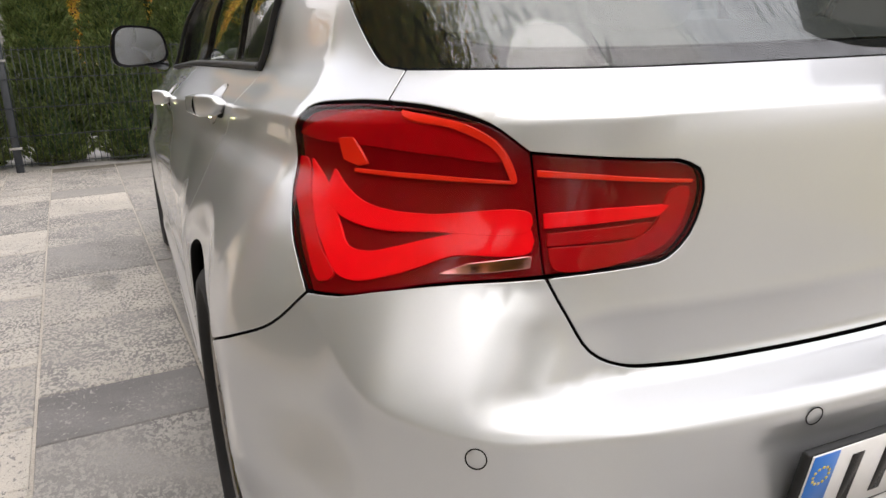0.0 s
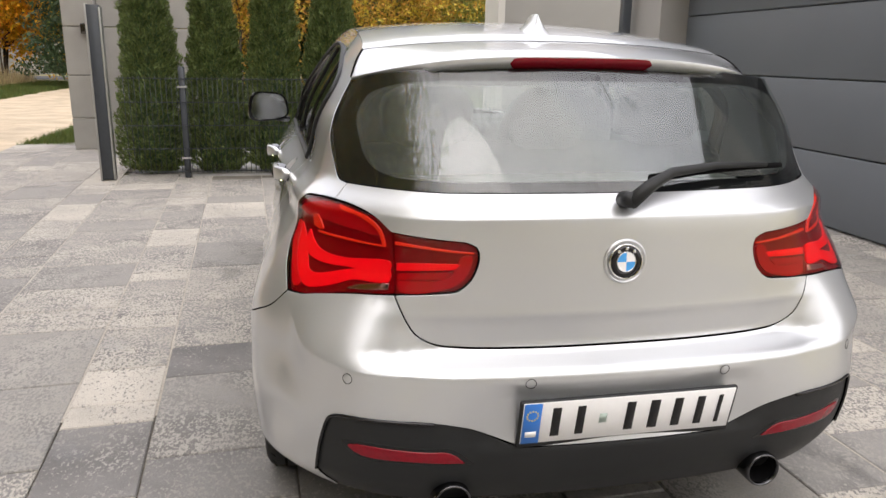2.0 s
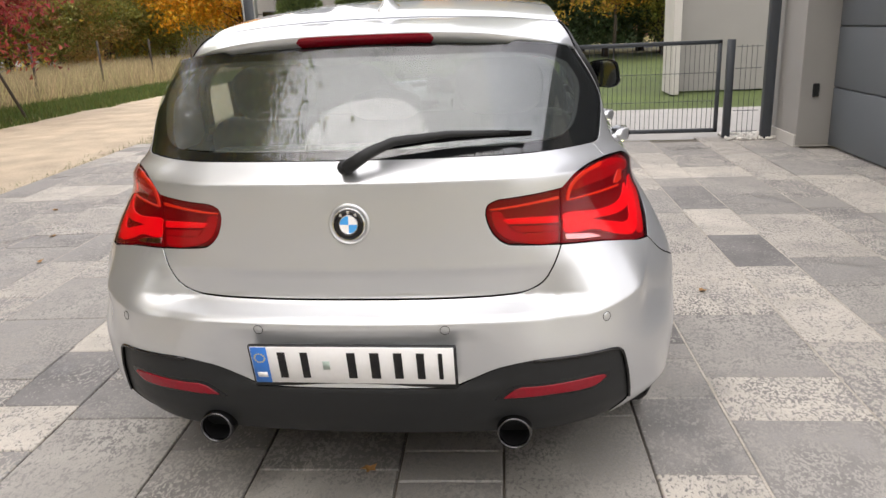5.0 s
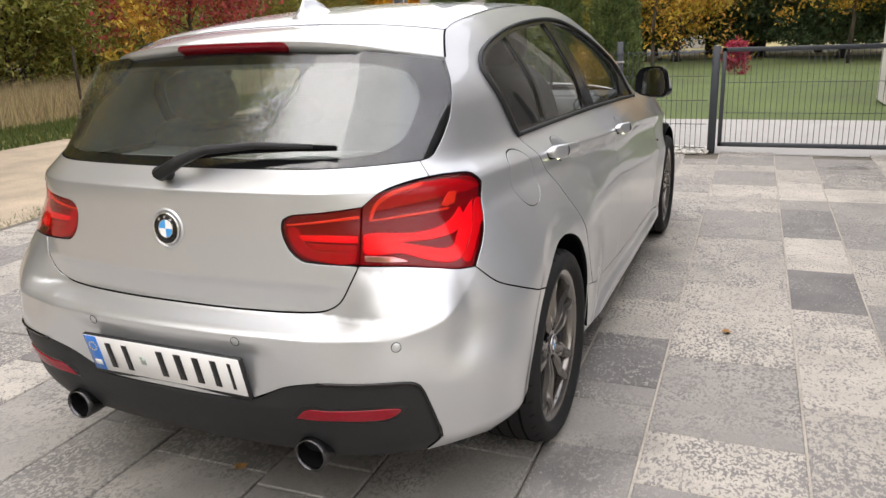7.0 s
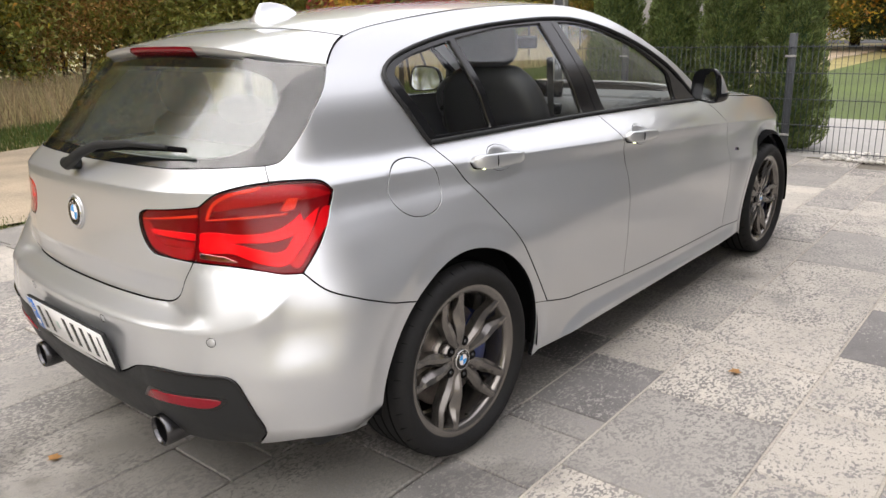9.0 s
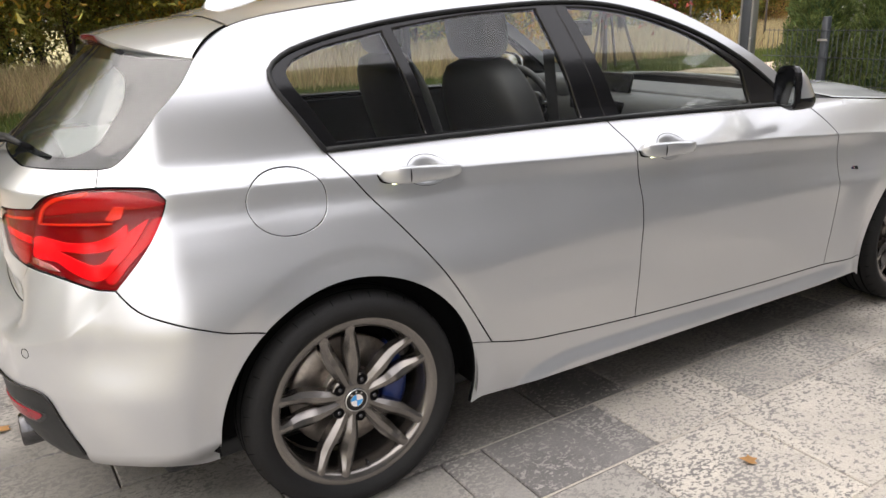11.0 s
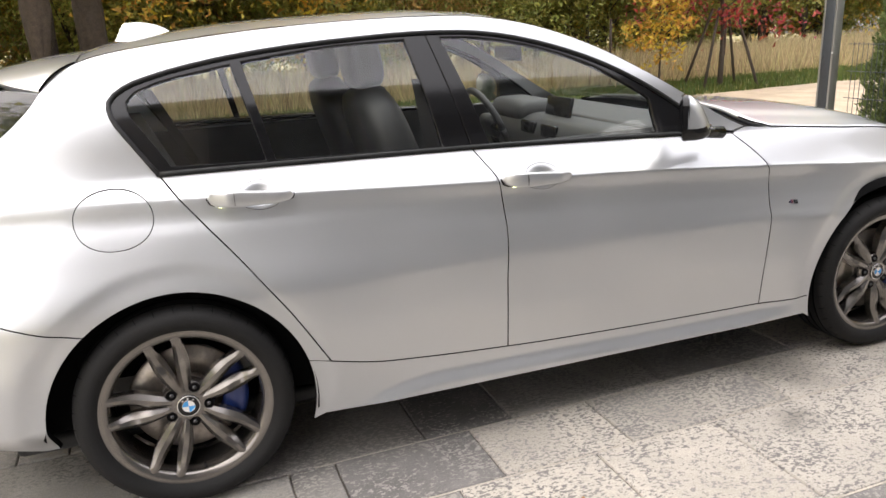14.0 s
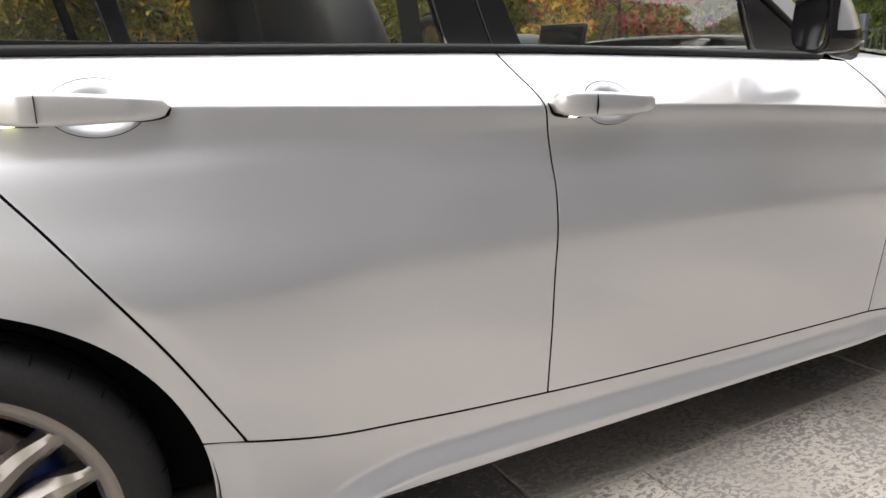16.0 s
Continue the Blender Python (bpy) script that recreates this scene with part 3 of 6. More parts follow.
rev = lambda s: s[::-1]
A_GAP = arch_angle((-0.238, 0.594))
A_SEAM = arch_angle((0.365, 0.402))
SIDE_LOOP = ring(
    seg(WIN_BACK), seg(WIN_TOP), [(1.90, 0.955), (1.99, 0.942), (2.05, 0.956)], rev(seg(RAIL)), seg(HATCH_SIDE), [(-0.612, 1.002), (-0.606, 0.964)],
    part_of(LAMP_TOP, (-0.606, 0.964), (-0.408, 0.930)), seg(LAMP_FRONT), seg(BUMPER_GAP), arc(0, AZ, AR, A_GAP, A_SEAM), [(0.43, 0.389)], rev(seg(REAR_GAP)))
REAR_DOOR = ring(seg(REAR_GAP), part_of(SEAM, (0.43, 0.389), (1.034, 0.312)), seg(MID_GAP), part_of(BELT_LINE, (0.971, 0.976), (0.016, 0.988)))
FRONT_DOOR = ring(rev(seg(MID_GAP)), part_of(SEAM, (1.034, 0.312), (2.08, 0.286)), seg(FRONT_GAP), [(1.985, 0.936), (1.90, 0.943)], part_of(BELT_LINE, (1.90, 0.943), (0.971, 0.976)))
A_F0, A_F1 = arch_angle((2.316, 0.284), 2.69) % 360, -8
FENDER = ring(part_of(SEAM, (2.08, 0.286), (2.316, 0.284)), arc(2.69, AZ, AR, A_F0, A_F1), [(3.18, 0.25), (3.26, 0.45), (3.22, 0.62)],
              seg([(3.22, 0.62), (3.08, 0.79), (2.9, 0.858), (2.72, 0.892), (2.5, 0.912), (2.3, 0.931), (2.12, 0.948), (2.05, 0.952), (1.985, 0.936)]), rev(seg(FRONT_GAP)))
SILL = ring(seg(SEAM), arc(2.69, AZ, AR, A_F0, A_F0 + 15, 8), [(2.30, 0.207), (0.40, 0.207)], arc(0, AZ, AR, -17, A_SEAM, 14))
HATCH = both(ring(seg(HATCH_LOW), seg(INNER_LOW), seg(INNER_TOP), part_of(LAMP_TOP, (-0.843, 0.910), (-0.606, 0.964)), [(-0.612, 1.002)], seg(GLASS_LOW)))
REAR_PANE = both(ring(rev(seg(GLASS_LOW)), part_of(HATCH_SIDE, (-0.612, 1.002), (-0.266, 1.240)), seg(GLASS_TOP)))
BUMPER = both(ring(seg(HATCH_LOW), rev(seg(LAMP_LOW)), seg(BUMPER_GAP), arc(0, AZ, AR, A_GAP, 191), seg([(-0.368, 0.231), (-0.398, 0.226), (-0.46, 0.252), (-0.58, 0.284), (-0.64, 0.280), (-0.712, 0.272)]), seg(BLACK_EDGE)))
DIFFUSER = both(ring(rev(seg(BLACK_EDGE)), seg([(-0.712, 0.272), (-0.80, 0.270), (-1.1, 0.262), (U0, 0.262)])))
LAMP = ring(seg(LAMP_TOP), seg(LAMP_FRONT), seg(LAMP_LOW), seg(LAMP_GAP))
INNER = ring(seg(INNER_LOW), seg(INNER_TOP), rev(seg(LAMP_GAP)))
FLAP = disc_loop(-0.118, 0.888, 0.103, 0.079, 44, 2.15)

REAR_BOWL, FRONT_BOWL = disc_loop(0.285, 0.912, 0.064, 0.039), disc_loop(1.182, 0.876, 0.064, 0.039)


def bowl(cu, cz):
    def place(u, z, side=1):
        p, n = skin(u, z, side)
        f = min(1.0, math.hypot((u - cu) / 0.064, (z - cz) / 0.039))
        e = 0.75 * (1 - f * f) + 0.25 * (1 - f) ** 0.5
        lean = Vector((0, (u - cu) * -0.5, (z - cz) * -1.1)) * (1 - f ** 4)
        return p - n * 0.028 * e, (n + lean * 24).normalized()
    return place


def flat_frame(u, z, side):
    """On the flank, but facing straight sideways."""
    p, n = skin(u, z, side)
    m = Matrix(((0, 0, side), (side, 0, 0), (0, 1, 0))).to_4x4()
    m.translation = p
    return m


def door_handle(cu, cz, door, side):
    """A pull handle over a cupped recess, with a seam, a lock cap and a small lit strip below."""
    panel("handle_recess", disc_loop(cu, cz, 0.065, 0.040), PAINT, door, side, inset=0.0, fold=0, du=0.006, dz=0.005, place=bowl(cu, cz))
    def bar(f0, f1, grow, depth, n=26):
        """A length of the handle's bar; grow widens it, depth fixes its height over the skin."""
        bm = bmesh.new()
        rings = []
        for i in range(n + 1):
            f = f0 + (f1 - f0) * i / n
            u = cu - 0.150 - grow + (0.245 + 2 * grow) * f
            h = 0.0225 * max(0.0, 1 - abs(2 * f - 1) ** 9) ** 0.5 * (1.0 - 0.28 * smooth(0.30, 1.0, f)) + grow + 0.0004
            lift = depth or 0.014 + 0.034 * min(1, 6.0 * f * (1 - f)) ** 0.8
            m = flat_frame(u, cz + 0.008 - 0.010 * f, side)
            row = []
            for k in range(16):
                a = 2 * math.pi * k / 16
                c, q = math.cos(a), math.sin(a)
                row.append(bm.verts.new(m @ Vector((0, h * math.copysign(abs(c) ** 0.45, c), lift - 0.011 + 0.012 * math.copysign(abs(q) ** 0.5, q)))))
            rings.append(row)
        for a, b in zip(rings, rings[1:]):
            for k in range(16):
                bm.faces.new((a[k], a[(k + 1) % 16], b[(k + 1) % 16], b[k]))
        bm.faces.new(rings[0])
        bm.faces.new(rings[-1])
        bmesh.ops.recalc_face_normals(bm, faces=bm.faces)
        return bm

    bm = bar(0.0, 1.0, 0.0, 0.0)
    handle = part("handle", bm, PAINT, door)
    m = flat_frame(cu - 0.150 + 0.245 * 0.30, cz + 0.005, side)
    part("handle_seam", lathe_bm([(0.0, -0.0006), (0.0200, -0.0006), (0.0200, 0.0006), (0.0, 0.0006)], 24), GAP, handle).matrix_basis = m @ Matrix.Translation((0, 0, 0.0405)) @ Matrix.Diagonal((1, 1.12, 0.62, 1))
    m = flat_frame(cu - 0.112, cz - 0.0168, side)
    part("handle_lamp", box_bm((0.018, 0.0022, 0.005), bevel=0.0008), HANDLE_LAMP, handle, "lit pale yellow strip").matrix_basis = m @ Matrix.Translation((0, 0, 0.022))
    for f0, f1 in ((0.0, 0.31), (0.80, 1.0)):
        upper, lower = [], []
        for i in range(13):
            f = f0 + (f1 - f0) * i / 12
            u, z = cu - 0.153 + 0.251 * f, cz + 0.0062 - 0.010 * f
            h = 0.0225 * max(0.0, 1 - abs(2 * f - 1) ** 9) ** 0.5 * (1.0 - 0.28 * smooth(0.30, 1.0, f)) + 0.0028
            upper.append((u, z + 0.3 * h))
            lower.append((u, z - h))
        panel("handle_gasket", ring(lower, upper[::-1]), GAP, handle, side, off=0.0012, inset=0.0, fold=0, du=0.008, dz=0.006)


for side in (1, -1):
    panel("side_panel", SIDE_LOOP, PAINT, car, side, holes=[FLAP] if side > 0 else [])
    if side > 0:
        panel("fuel_flap", FLAP, PAINT, car, side, inset=0.0012)
    door = panel("rear_door", REAR_DOOR, PAINT, car, side, holes=[REAR_BOWL])
    door_handle(0.285, 0.912, door, side)
    fdoor = panel("front_door", FRONT_DOOR, PAINT, car, side, holes=[FRONT_BOWL])
    door_handle(1.182, 0.876, fdoor, side)
    panel("front_fender", FENDER, PAINT, car, side)
    panel("sill_panel", SILL, PAINT, car, side)
hatch = panel("tailgate", HATCH, PAINT, car)
bumper = panel("rear_bumper", BUMPER, PAINT, car)

# ---- windows ----
DLO = ring(seg(WIN_BACK), seg(WIN_TOP), [(1.90, 0.955), (1.90, 0.943)], rev(seg(BELT_LINE)))
B_TOP, B_LOW = (0.885, 1.3405), (0.971, 0.976)
REAR_FRAME = ring(seg(WIN_BACK), part_of(WIN_TOP, (-0.047, 1.232), B_TOP), seg([B_TOP, B_LOW]), part_of(BELT_LINE, B_LOW, (0.016, 0.988)))
FRONT_FRAME = ring(seg([B_LOW, B_TOP]), part_of(WIN_TOP, B_TOP, (1.90, 0.955)), [(1.90, 0.943)], part_of(BELT_LINE, (1.90, 0.943), B_LOW))
QUARTER_PANE = ring(seg([(0.052, 1.012), (0.0, 1.10), (-0.040, 1.165), (-0.044, 1.195), (-0.015, 1.222)]), seg([(-0.015, 1.222), (0.06, 1.246), (0.255, 1.280)]), seg([(0.255, 1.280), (0.318, 1.005)]), seg([(0.318, 1.005), (0.052, 1.012)]))
REAR_WINDOW = ring(seg([(0.290, 1.286), (0.55, 1.315), (0.81, 1.324)]), seg([(0.81, 1.324), (0.872, 0.994)]), seg([(0.872, 0.994), (0.350, 1.004)]), seg([(0.350, 1.004), (0.290, 1.286)]))
FRONT_WINDOW = ring(seg([(0.935, 1.326), (1.07, 1.317), (1.25, 1.283), (1.43, 1.220), (1.55, 1.155), (1.655, 1.085)]), seg([(1.655, 1.085), (1.675, 0.968)]), seg([(1.675, 0.968), (1.40, 0.978), (1.035, 0.990)]), seg([(1.035, 0.990), (0.935, 1.326)]))


def side_pane_place(u, z, side=1):
    """On the skin, with the even curve of a side window."""
    p, n = skin(u, z, side)
    lean = 0.40 + 0.80 * (z - 1.05)
    return p, Vector((side * 1.0, 0.10 * (u - 0.75), lean)).normalized()


for side in (1, -1):
    rear = panel("rear_window_frame", REAR_FRAME, GLOSS_BLACK, car, side, off=0.001, fold=0.02, holes=[QUARTER_PANE, REAR_WINDOW])
    front = panel("front_window_frame", FRONT_FRAME, GLOSS_BLACK, car, side, off=0.001, fold=0.02, holes=[FRONT_WINDOW])
    panel("quarter_pane", QUARTER_PANE, SIDE_GLASS, rear, side, off=-0.006, inset=-0.004, fold=0, place=side_pane_place).visible_shadow = False
    panel("window_pane", REAR_WINDOW, SIDE_GLASS, rear, side, off=-0.006, inset=-0.004, fold=0, place=side_pane_place).visible_shadow = False
    panel("window_pane", FRONT_WINDOW, SIDE_GLASS, front, side, off=-0.006, inset=-0.004, fold=0, place=side_pane_place).visible_shadow = False
    # rubber seal along the top of the windows and a bar on the belt
    for line, off, rad, name in ((WIN_BACK[:-1] + WIN_TOP, 0.004, 0.007, "window_seal"), (BELT_LINE, 0.004, 0.0075, "belt_strip")):
        pts = [on_skin(u, z + (0.004 if line is BELT_LINE else 0), side, off).translation for u, z in seg(line, 0.03)]
        part(name, tube_bm(pts, rad, 8), BLACK_PLASTIC, rear)
def pane_place(u, z, side=1):
    """On the skin, with the even curve of a sheet of glass."""
    p, n = skin(u, z, side)
    return p, Vector((1.9 * p.x * abs(p.x), -0.72, 0.66)).normalized()


rear_glass = panel("rear_window", REAR_PANE, REAR_GLASS, hatch, off=-0.003, inset=0.001, fold=0, place=pane_place)
rear_glass.visible_shadow = False
PANE_HALF = [(U0, 1.024), (-1.00, 1.025), (-0.74, 1.034), (-0.64, 1.060), (-0.56, 1.115), (-0.505, 1.165), (-0.50, 1.205), (-0.58, 1.230), (-0.95, 1.243), (U0, 1.247)]
# film whose pale colour also paints the sky's reflection over the cabin
pane_haze = panel("misted_area", both(seg(PANE_HALF)), PANE_HAZE, hatch, off=-0.009, inset=0.001, fold=0, place=pane_place)
pane_haze.visible_shadow = False
panel("glass_border", both(ring(rev(seg(GLASS_LOW)), part_of(HATCH_SIDE, (-0.612, 1.002), (-0.266, 1.240)), seg(GLASS_TOP))), FRIT, hatch, off=-0.010, inset=0.001, fold=0.02, holes=[both(seg(PANE_HALF))])

# ---- tail lamps ----
LAMP_PIECES = (
    ("light_guide", RED_BAR, 0.004, [(-0.461, 0.892), (-0.512, 0.869), (-0.547, 0.840), (-0.566, 0.823), (-0.587, 0.803), (-0.620, 0.798), (-0.658, 0.805), (-0.703, 0.815), (-0.758, 0.823), (-0.844, 0.824), (-0.844, 0.803), (-0.737, 0.798), (-0.694, 0.785), (-0.651, 0.773), (-0.606, 0.766), (-0.581, 0.772), (-0.552, 0.797), (-0.515, 0.830)]),
    ("light_bar", RED_BAR, 0.005, [(-0.522, 0.884), (-0.522, 0.860), (-0.555, 0.837), (-0.596, 0.827), (-0.651, 0.823), (-0.702, 0.824), (-0.842, 0.826), (-0.843, 0.842), (-0.698, 0.841), (-0.634, 0.844), (-0.591, 0.852), (-0.543, 0.872)]),
    ("side_reflector", RED_SIDE, 0.004, [(-0.392, 0.888), (-0.446, 0.890), (-0.493, 0.847), (-0.546, 0.796), (-0.578, 0.768), (-0.560, 0.760), (-0.513, 0.805), (-0.465, 0.843)]),
    # lighter red band painted for the sky mirrored in the lens's top
    ("top_reflector", RED_MID, 0.002, [(-0.409, 0.921), (-0.493, 0.950), (-0.562, 0.959), (-0.656, 0.956), (-0.730, 0.945), (-0.780, 0.924), (-0.805, 0.902), (-0.709, 0.906), (-0.578, 0.914), (-0.477, 0.916)]),
    ("edge_light", AMBER, 0.006, [(-0.635, 0.960), (-0.747, 0.943), (-0.805, 0.914), (-0.824, 0.877), (-0.818, 0.876), (-0.796, 0.909), (-0.738, 0.934), (-0.639, 0.953)]),
    ("indicator", AMBER, 0.005, [(-0.522, 0.921), (-0.553, 0.923), (-0.585, 0.893), (-0.566, 0.890), (-0.536, 0.895)]),
    ("indicator_line", AMBER, 0.005, [(-0.561, 0.888), (-0.691, 0.885), (-0.821, 0.879), (-0.821, 0.875), (-0.691, 0.879), (-0.562, 0.883)]),
    ("reverse_lamp", CHROME, 0.005, [(-0.724, 0.778), (-0.761, 0.789), (-0.844, 0.796), (-0.842, 0.784), (-0.784, 0.780)]),
)
INNER_PIECES = (
    ("edge_light", AMBER, 0.005, [(-0.852, 0.891), (-0.928, 0.885), (-1.069, 0.872), (-1.066, 0.868), (-0.928, 0.879), (-0.852, 0.883)]),
    ("light_bar", RED_BAR, 0.005, [(-0.862, 0.842), (-0.950, 0.845), (-1.036, 0.845), (-1.020, 0.834), (-0.863, 0.827)]),
    ("light_bar", RED_MID, 0.004, [(-0.867, 0.820), (-0.950, 0.823), (-1.012, 0.826), (-0.993, 0.811), (-0.866, 0.807)]),
    ("lower_reflector", RED_MID, 0.004, [(-0.868, 0.804), (-0.989, 0.808), (-1.016, 0.822), (-1.040, 0.861), (-1.062, 0.863), (-1.045, 0.812), (-0.997, 0.788), (-0.874, 0.782)]),
)
for side in (1, -1):
    for loop, pieces, owner, name in ((LAMP, LAMP_PIECES, car, "tail_lamp"), (INNER, INNER_PIECES, car, "tailgate_lamp")):
        lamp = panel(name, loop, RED_DEEP, owner, side, off=-0.010, inset=0.003, fold=0.012, label="dark red tail lamp with bright red light bars")
        for pname, mat, up, poly in pieces:
            panel(pname, ring(*[seg([a, b], 0.008) for a, b in zip(poly, poly[1:] + poly[:1])]) if len(poly) < 8 else ring(seg(poly + poly[:1], 0.008)), mat, lamp, side, off=-0.010 + up, inset=0.0012 if mat is AMBER else 0.0, fold=up, du=0.012, dz=0.008)
        lens = panel("lens", loop, LENS, lamp, side, off=0.001, inset=0.0035, fold=0.010, du=0.02, dz=0.012, label="clear glossy lens")
        lens.visible_shadow = False

# ---- bumper parts ----
diffuser = panel("diffuser", DIFFUSER, BLACK_PLASTIC, bumper, off=-0.004, fold=0.02)
for side in (1, -1):
    edge = [on_skin(u, z, side, 0.001).translation for u, z in seg(BLACK_EDGE[1:9], 0.02)]
    part("diffuser_trim", tube_bm(edge, 0.004, 8), GLOSS_BLACK, bumper)
    panel("reflector_surround", ring(seg([(-1.062, 0.386), (-1.012, 0.430), (-0.95, 0.435), (-0.80, 0.441), (-0.765, 0.434), (-0.795, 0.403), (-0.93, 0.394), (-1.062, 0.386)], 0.01)), GLOSS_BLACK, bumper, side, off=-0.003, inset=0, fold=0.004)
    panel("reflector", ring(seg([(-1.040, 0.392), (-1.005, 0.423), (-0.95, 0.428), (-0.80, 0.434), (-0.780, 0.429), (-0.805, 0.409), (-0.93, 0.401), (-1.040, 0.392)], 0.01)), REFLECTOR, bumper, side, off=0.000, inset=0.001, fold=0.005)
    for u, z in ((-0.784, 0.595), (-1.181, 0.592)):
        m = on_skin(u, z, side)
        part("parking_sensor", lathe_bm([(0.0, 0.0006), (0.0102, 0.0006), (0.0112, 0.0)], 24), PAINT, bumper).matrix_basis = m @ pose(0, 0, 0, 0, -90, 0)
        part("sensor_ring", lathe_bm([(0.0112, 0.0), (0.0112, 0.0005), (0.0126, 0.0005), (0.0126, 0.0)], 24), GAP, bumper).matrix_basis = m @ pose(0, 0, 0, 0, -90, 0)
    pipe = part("exhaust_tip", lathe_bm([(0.034, 0.17), (0.039, 0.02), (0.039, 0.002), (0.042, 0.0), (0.045, 0.003), (0.046, 0.02), (0.043, 0.17)], 40), STEEL, car, "dark chrome exhaust tip")
    pipe.matrix_basis = Matrix.Translation((side * 0.405, -0.812, 0.288)) @ pose(0, 0, 0, 0, 0, 90)
    # near-black disc and cone close the pipe 6 cm inside
    part("soot", lathe_bm([(0.0, 0.06), (0.0375, 0.06), (0.0385, 0.012)], 32), GAP, pipe)


def roundel(name, radius, m, parent, depth=0.006):
    """A round badge: chrome ring, black band, blue and white quarters."""
    base = part(name, lathe_bm([(0.0, 0.0), (radius, 0.0), (radius * 1.0, depth * 0.7), (radius * 0.94, depth), (radius * 0.90, depth * 0.8), (0.0, depth * 0.8)], 48), CHROME, parent, "round chrome-ringed badge with blue and white quarters")
    base.matrix_basis = m @ pose(0, 0, 0, 0, -90, 0)
    part("black_band", lathe_bm([(radius * 0.55, depth * 0.82), (radius * 0.55, depth * 0.95), (radius * 0.89, depth * 0.95), (radius * 0.89, depth * 0.82)], 40), GLOSS_BLACK, base)
    for q in range(4):
        bm = bmesh.new()
        c = bm.verts.new((depth * 0.96, 0, 0))
        rim = [bm.verts.new((depth * 0.9, radius * 0.53 * math.cos(radians(90 * q + 9 * i)), radius * 0.53 * math.sin(radians(90 * q + 9 * i)))) for i in range(11)]
        for a, b in zip(rim, rim[1:]):
            bm.faces.new((c, a, b))
        bmesh.ops.recalc_face_normals(bm, faces=bm.faces)
        part("quarter", bm, WHITE if q % 2 else LIGHT_BLUE, base)
    part("inner_ring", lathe_bm([(radius * 0.52, depth * 0.9), (radius * 0.52, depth), (radius * 0.56, depth), (radius * 0.56, depth * 0.9)], 40), CHROME, base)
    for k in (-1, 0, 1):
        a = radians(90 + 38 * k)
        part("letter_bar", box_bm((depth * 0.2, radius * 0.16, radius * 0.16), (depth * 0.95, 0, 0), 0.0004), CHROME, base).matrix_basis = Matrix.Translation((0, radius * 0.72 * math.sin(a), radius * 0.72 * math.cos(a)))
    return base


roundel("badge", 0.0425, on_skin(U0, 0.846), hatch, 0.008)
ring_base = on_skin(U0, 0.846)
part("badge_recess", lathe_bm([(0.0420, 0.0005), (0.0445, 0.0012), (0.0475, 0.0050), (0.0500, 0.0052), (0.0530, 0.0004)], 48), PAINT, hatch).matrix_basis = ring_base @ pose(0, 0, 0, 0, -90, 0)

# ---- number plate with plain bars for its characters ----
plate_at = Matrix.Translation((0, -0.852, 0.500)) @ pose(0, 0, 0, 90 + 12, 0, 0)
holder = part("plate_holder", box_bm((0.533, 0.128, 0.012), (0, -0.006, -0.006), 0.004, 2), BLACK_PLASTIC, bumper, "black plastic number plate holder")
holder.matrix_basis = plate_at
plate = part("number_plate", box_bm((0.520, 0.113, 0.002), (0, 0.0, 0.001), 0.0008, 1), WHITE, holder, "white number plate with a blue strip")
part("blue_strip", box_bm((0.042, 0.111, 0.001), (-0.2375, 0.0, 0.0024), 0.0003, 1), BLUE, plate)
YELLOW = material("yellow_ink", (0.75, 0.55, 0.05), rough=0.4)
for k in range(12):
    a = 2 * math.pi * k / 12
    part("star_dot", box_bm((0.0035, 0.0035, 0.0006), (-0.2375 + 0.013 * math.cos(a), 0.022 + 0.013 * math.sin(a), 0.0031)), YELLOW, plate)
part("country_bar", box_bm((0.026, 0.016, 0.0006), (-0.2375, -0.030, 0.0031)), WHITE, plate)
for cx, w in ((-0.180, 0.042), (-0.121, 0.040), (0.0, 0.044), (0.060, 0.048), (0.119, 0.044), (0.176, 0.040), (0.226, 0.022)):
    part("character_bar", box_bm((w * 0.50, 0.080, 0.0008), (cx, 0.0, 0.0025), 0.0003, 1), GLOSS_BLACK, plate)
part("sticker", box_bm((0.018, 0.026, 0.0006), (-0.066, 0.0, 0.0024)), material("grey_sticker", (0.45, 0.55, 0.5), rough=0.3, metal=0.3), plate)

# ---- roof, spoiler, glass screen, bonnet ----
def rail(y):
    z = spline(RAIL, y)
    return side_x(y, z), z


CROWN = [(-0.3, 0.030), (0.2, 0.034), (0.9, 0.030), (1.2, 0.028), (1.6, 0.05), (2.0, 0.03)]


def roof_point(f, y):
    """f from -1 to 1 across the roof."""
    x, z = rail(y)
    return Vector((x * f, y, z + spline(CROWN, y) * (1 - abs(f) ** 2.4)))


def sheet(name, f, nu, nv, mat, parent, label="", thick=0.0):
    bm = grid_bm(f, nu, nv)
    bmesh.ops.recalc_face_normals(bm, faces=bm.faces)
    ob = part(name, bm, mat, parent, label)
    if thick:
        mod = ob.modifiers.new("thickness", "SOLIDIFY")
        mod.thickness, mod.offset = thick, -1
    return ob


ROOF_BACK = -0.165
sheet("roof", lambda a, b: roof_point(2 * a - 1, ROOF_BACK + 0.003 + (1.14 - ROOF_BACK + 0.06 * (1 - (2 * a - 1) ** 2)) * b), 40, 40, PAINT, car)


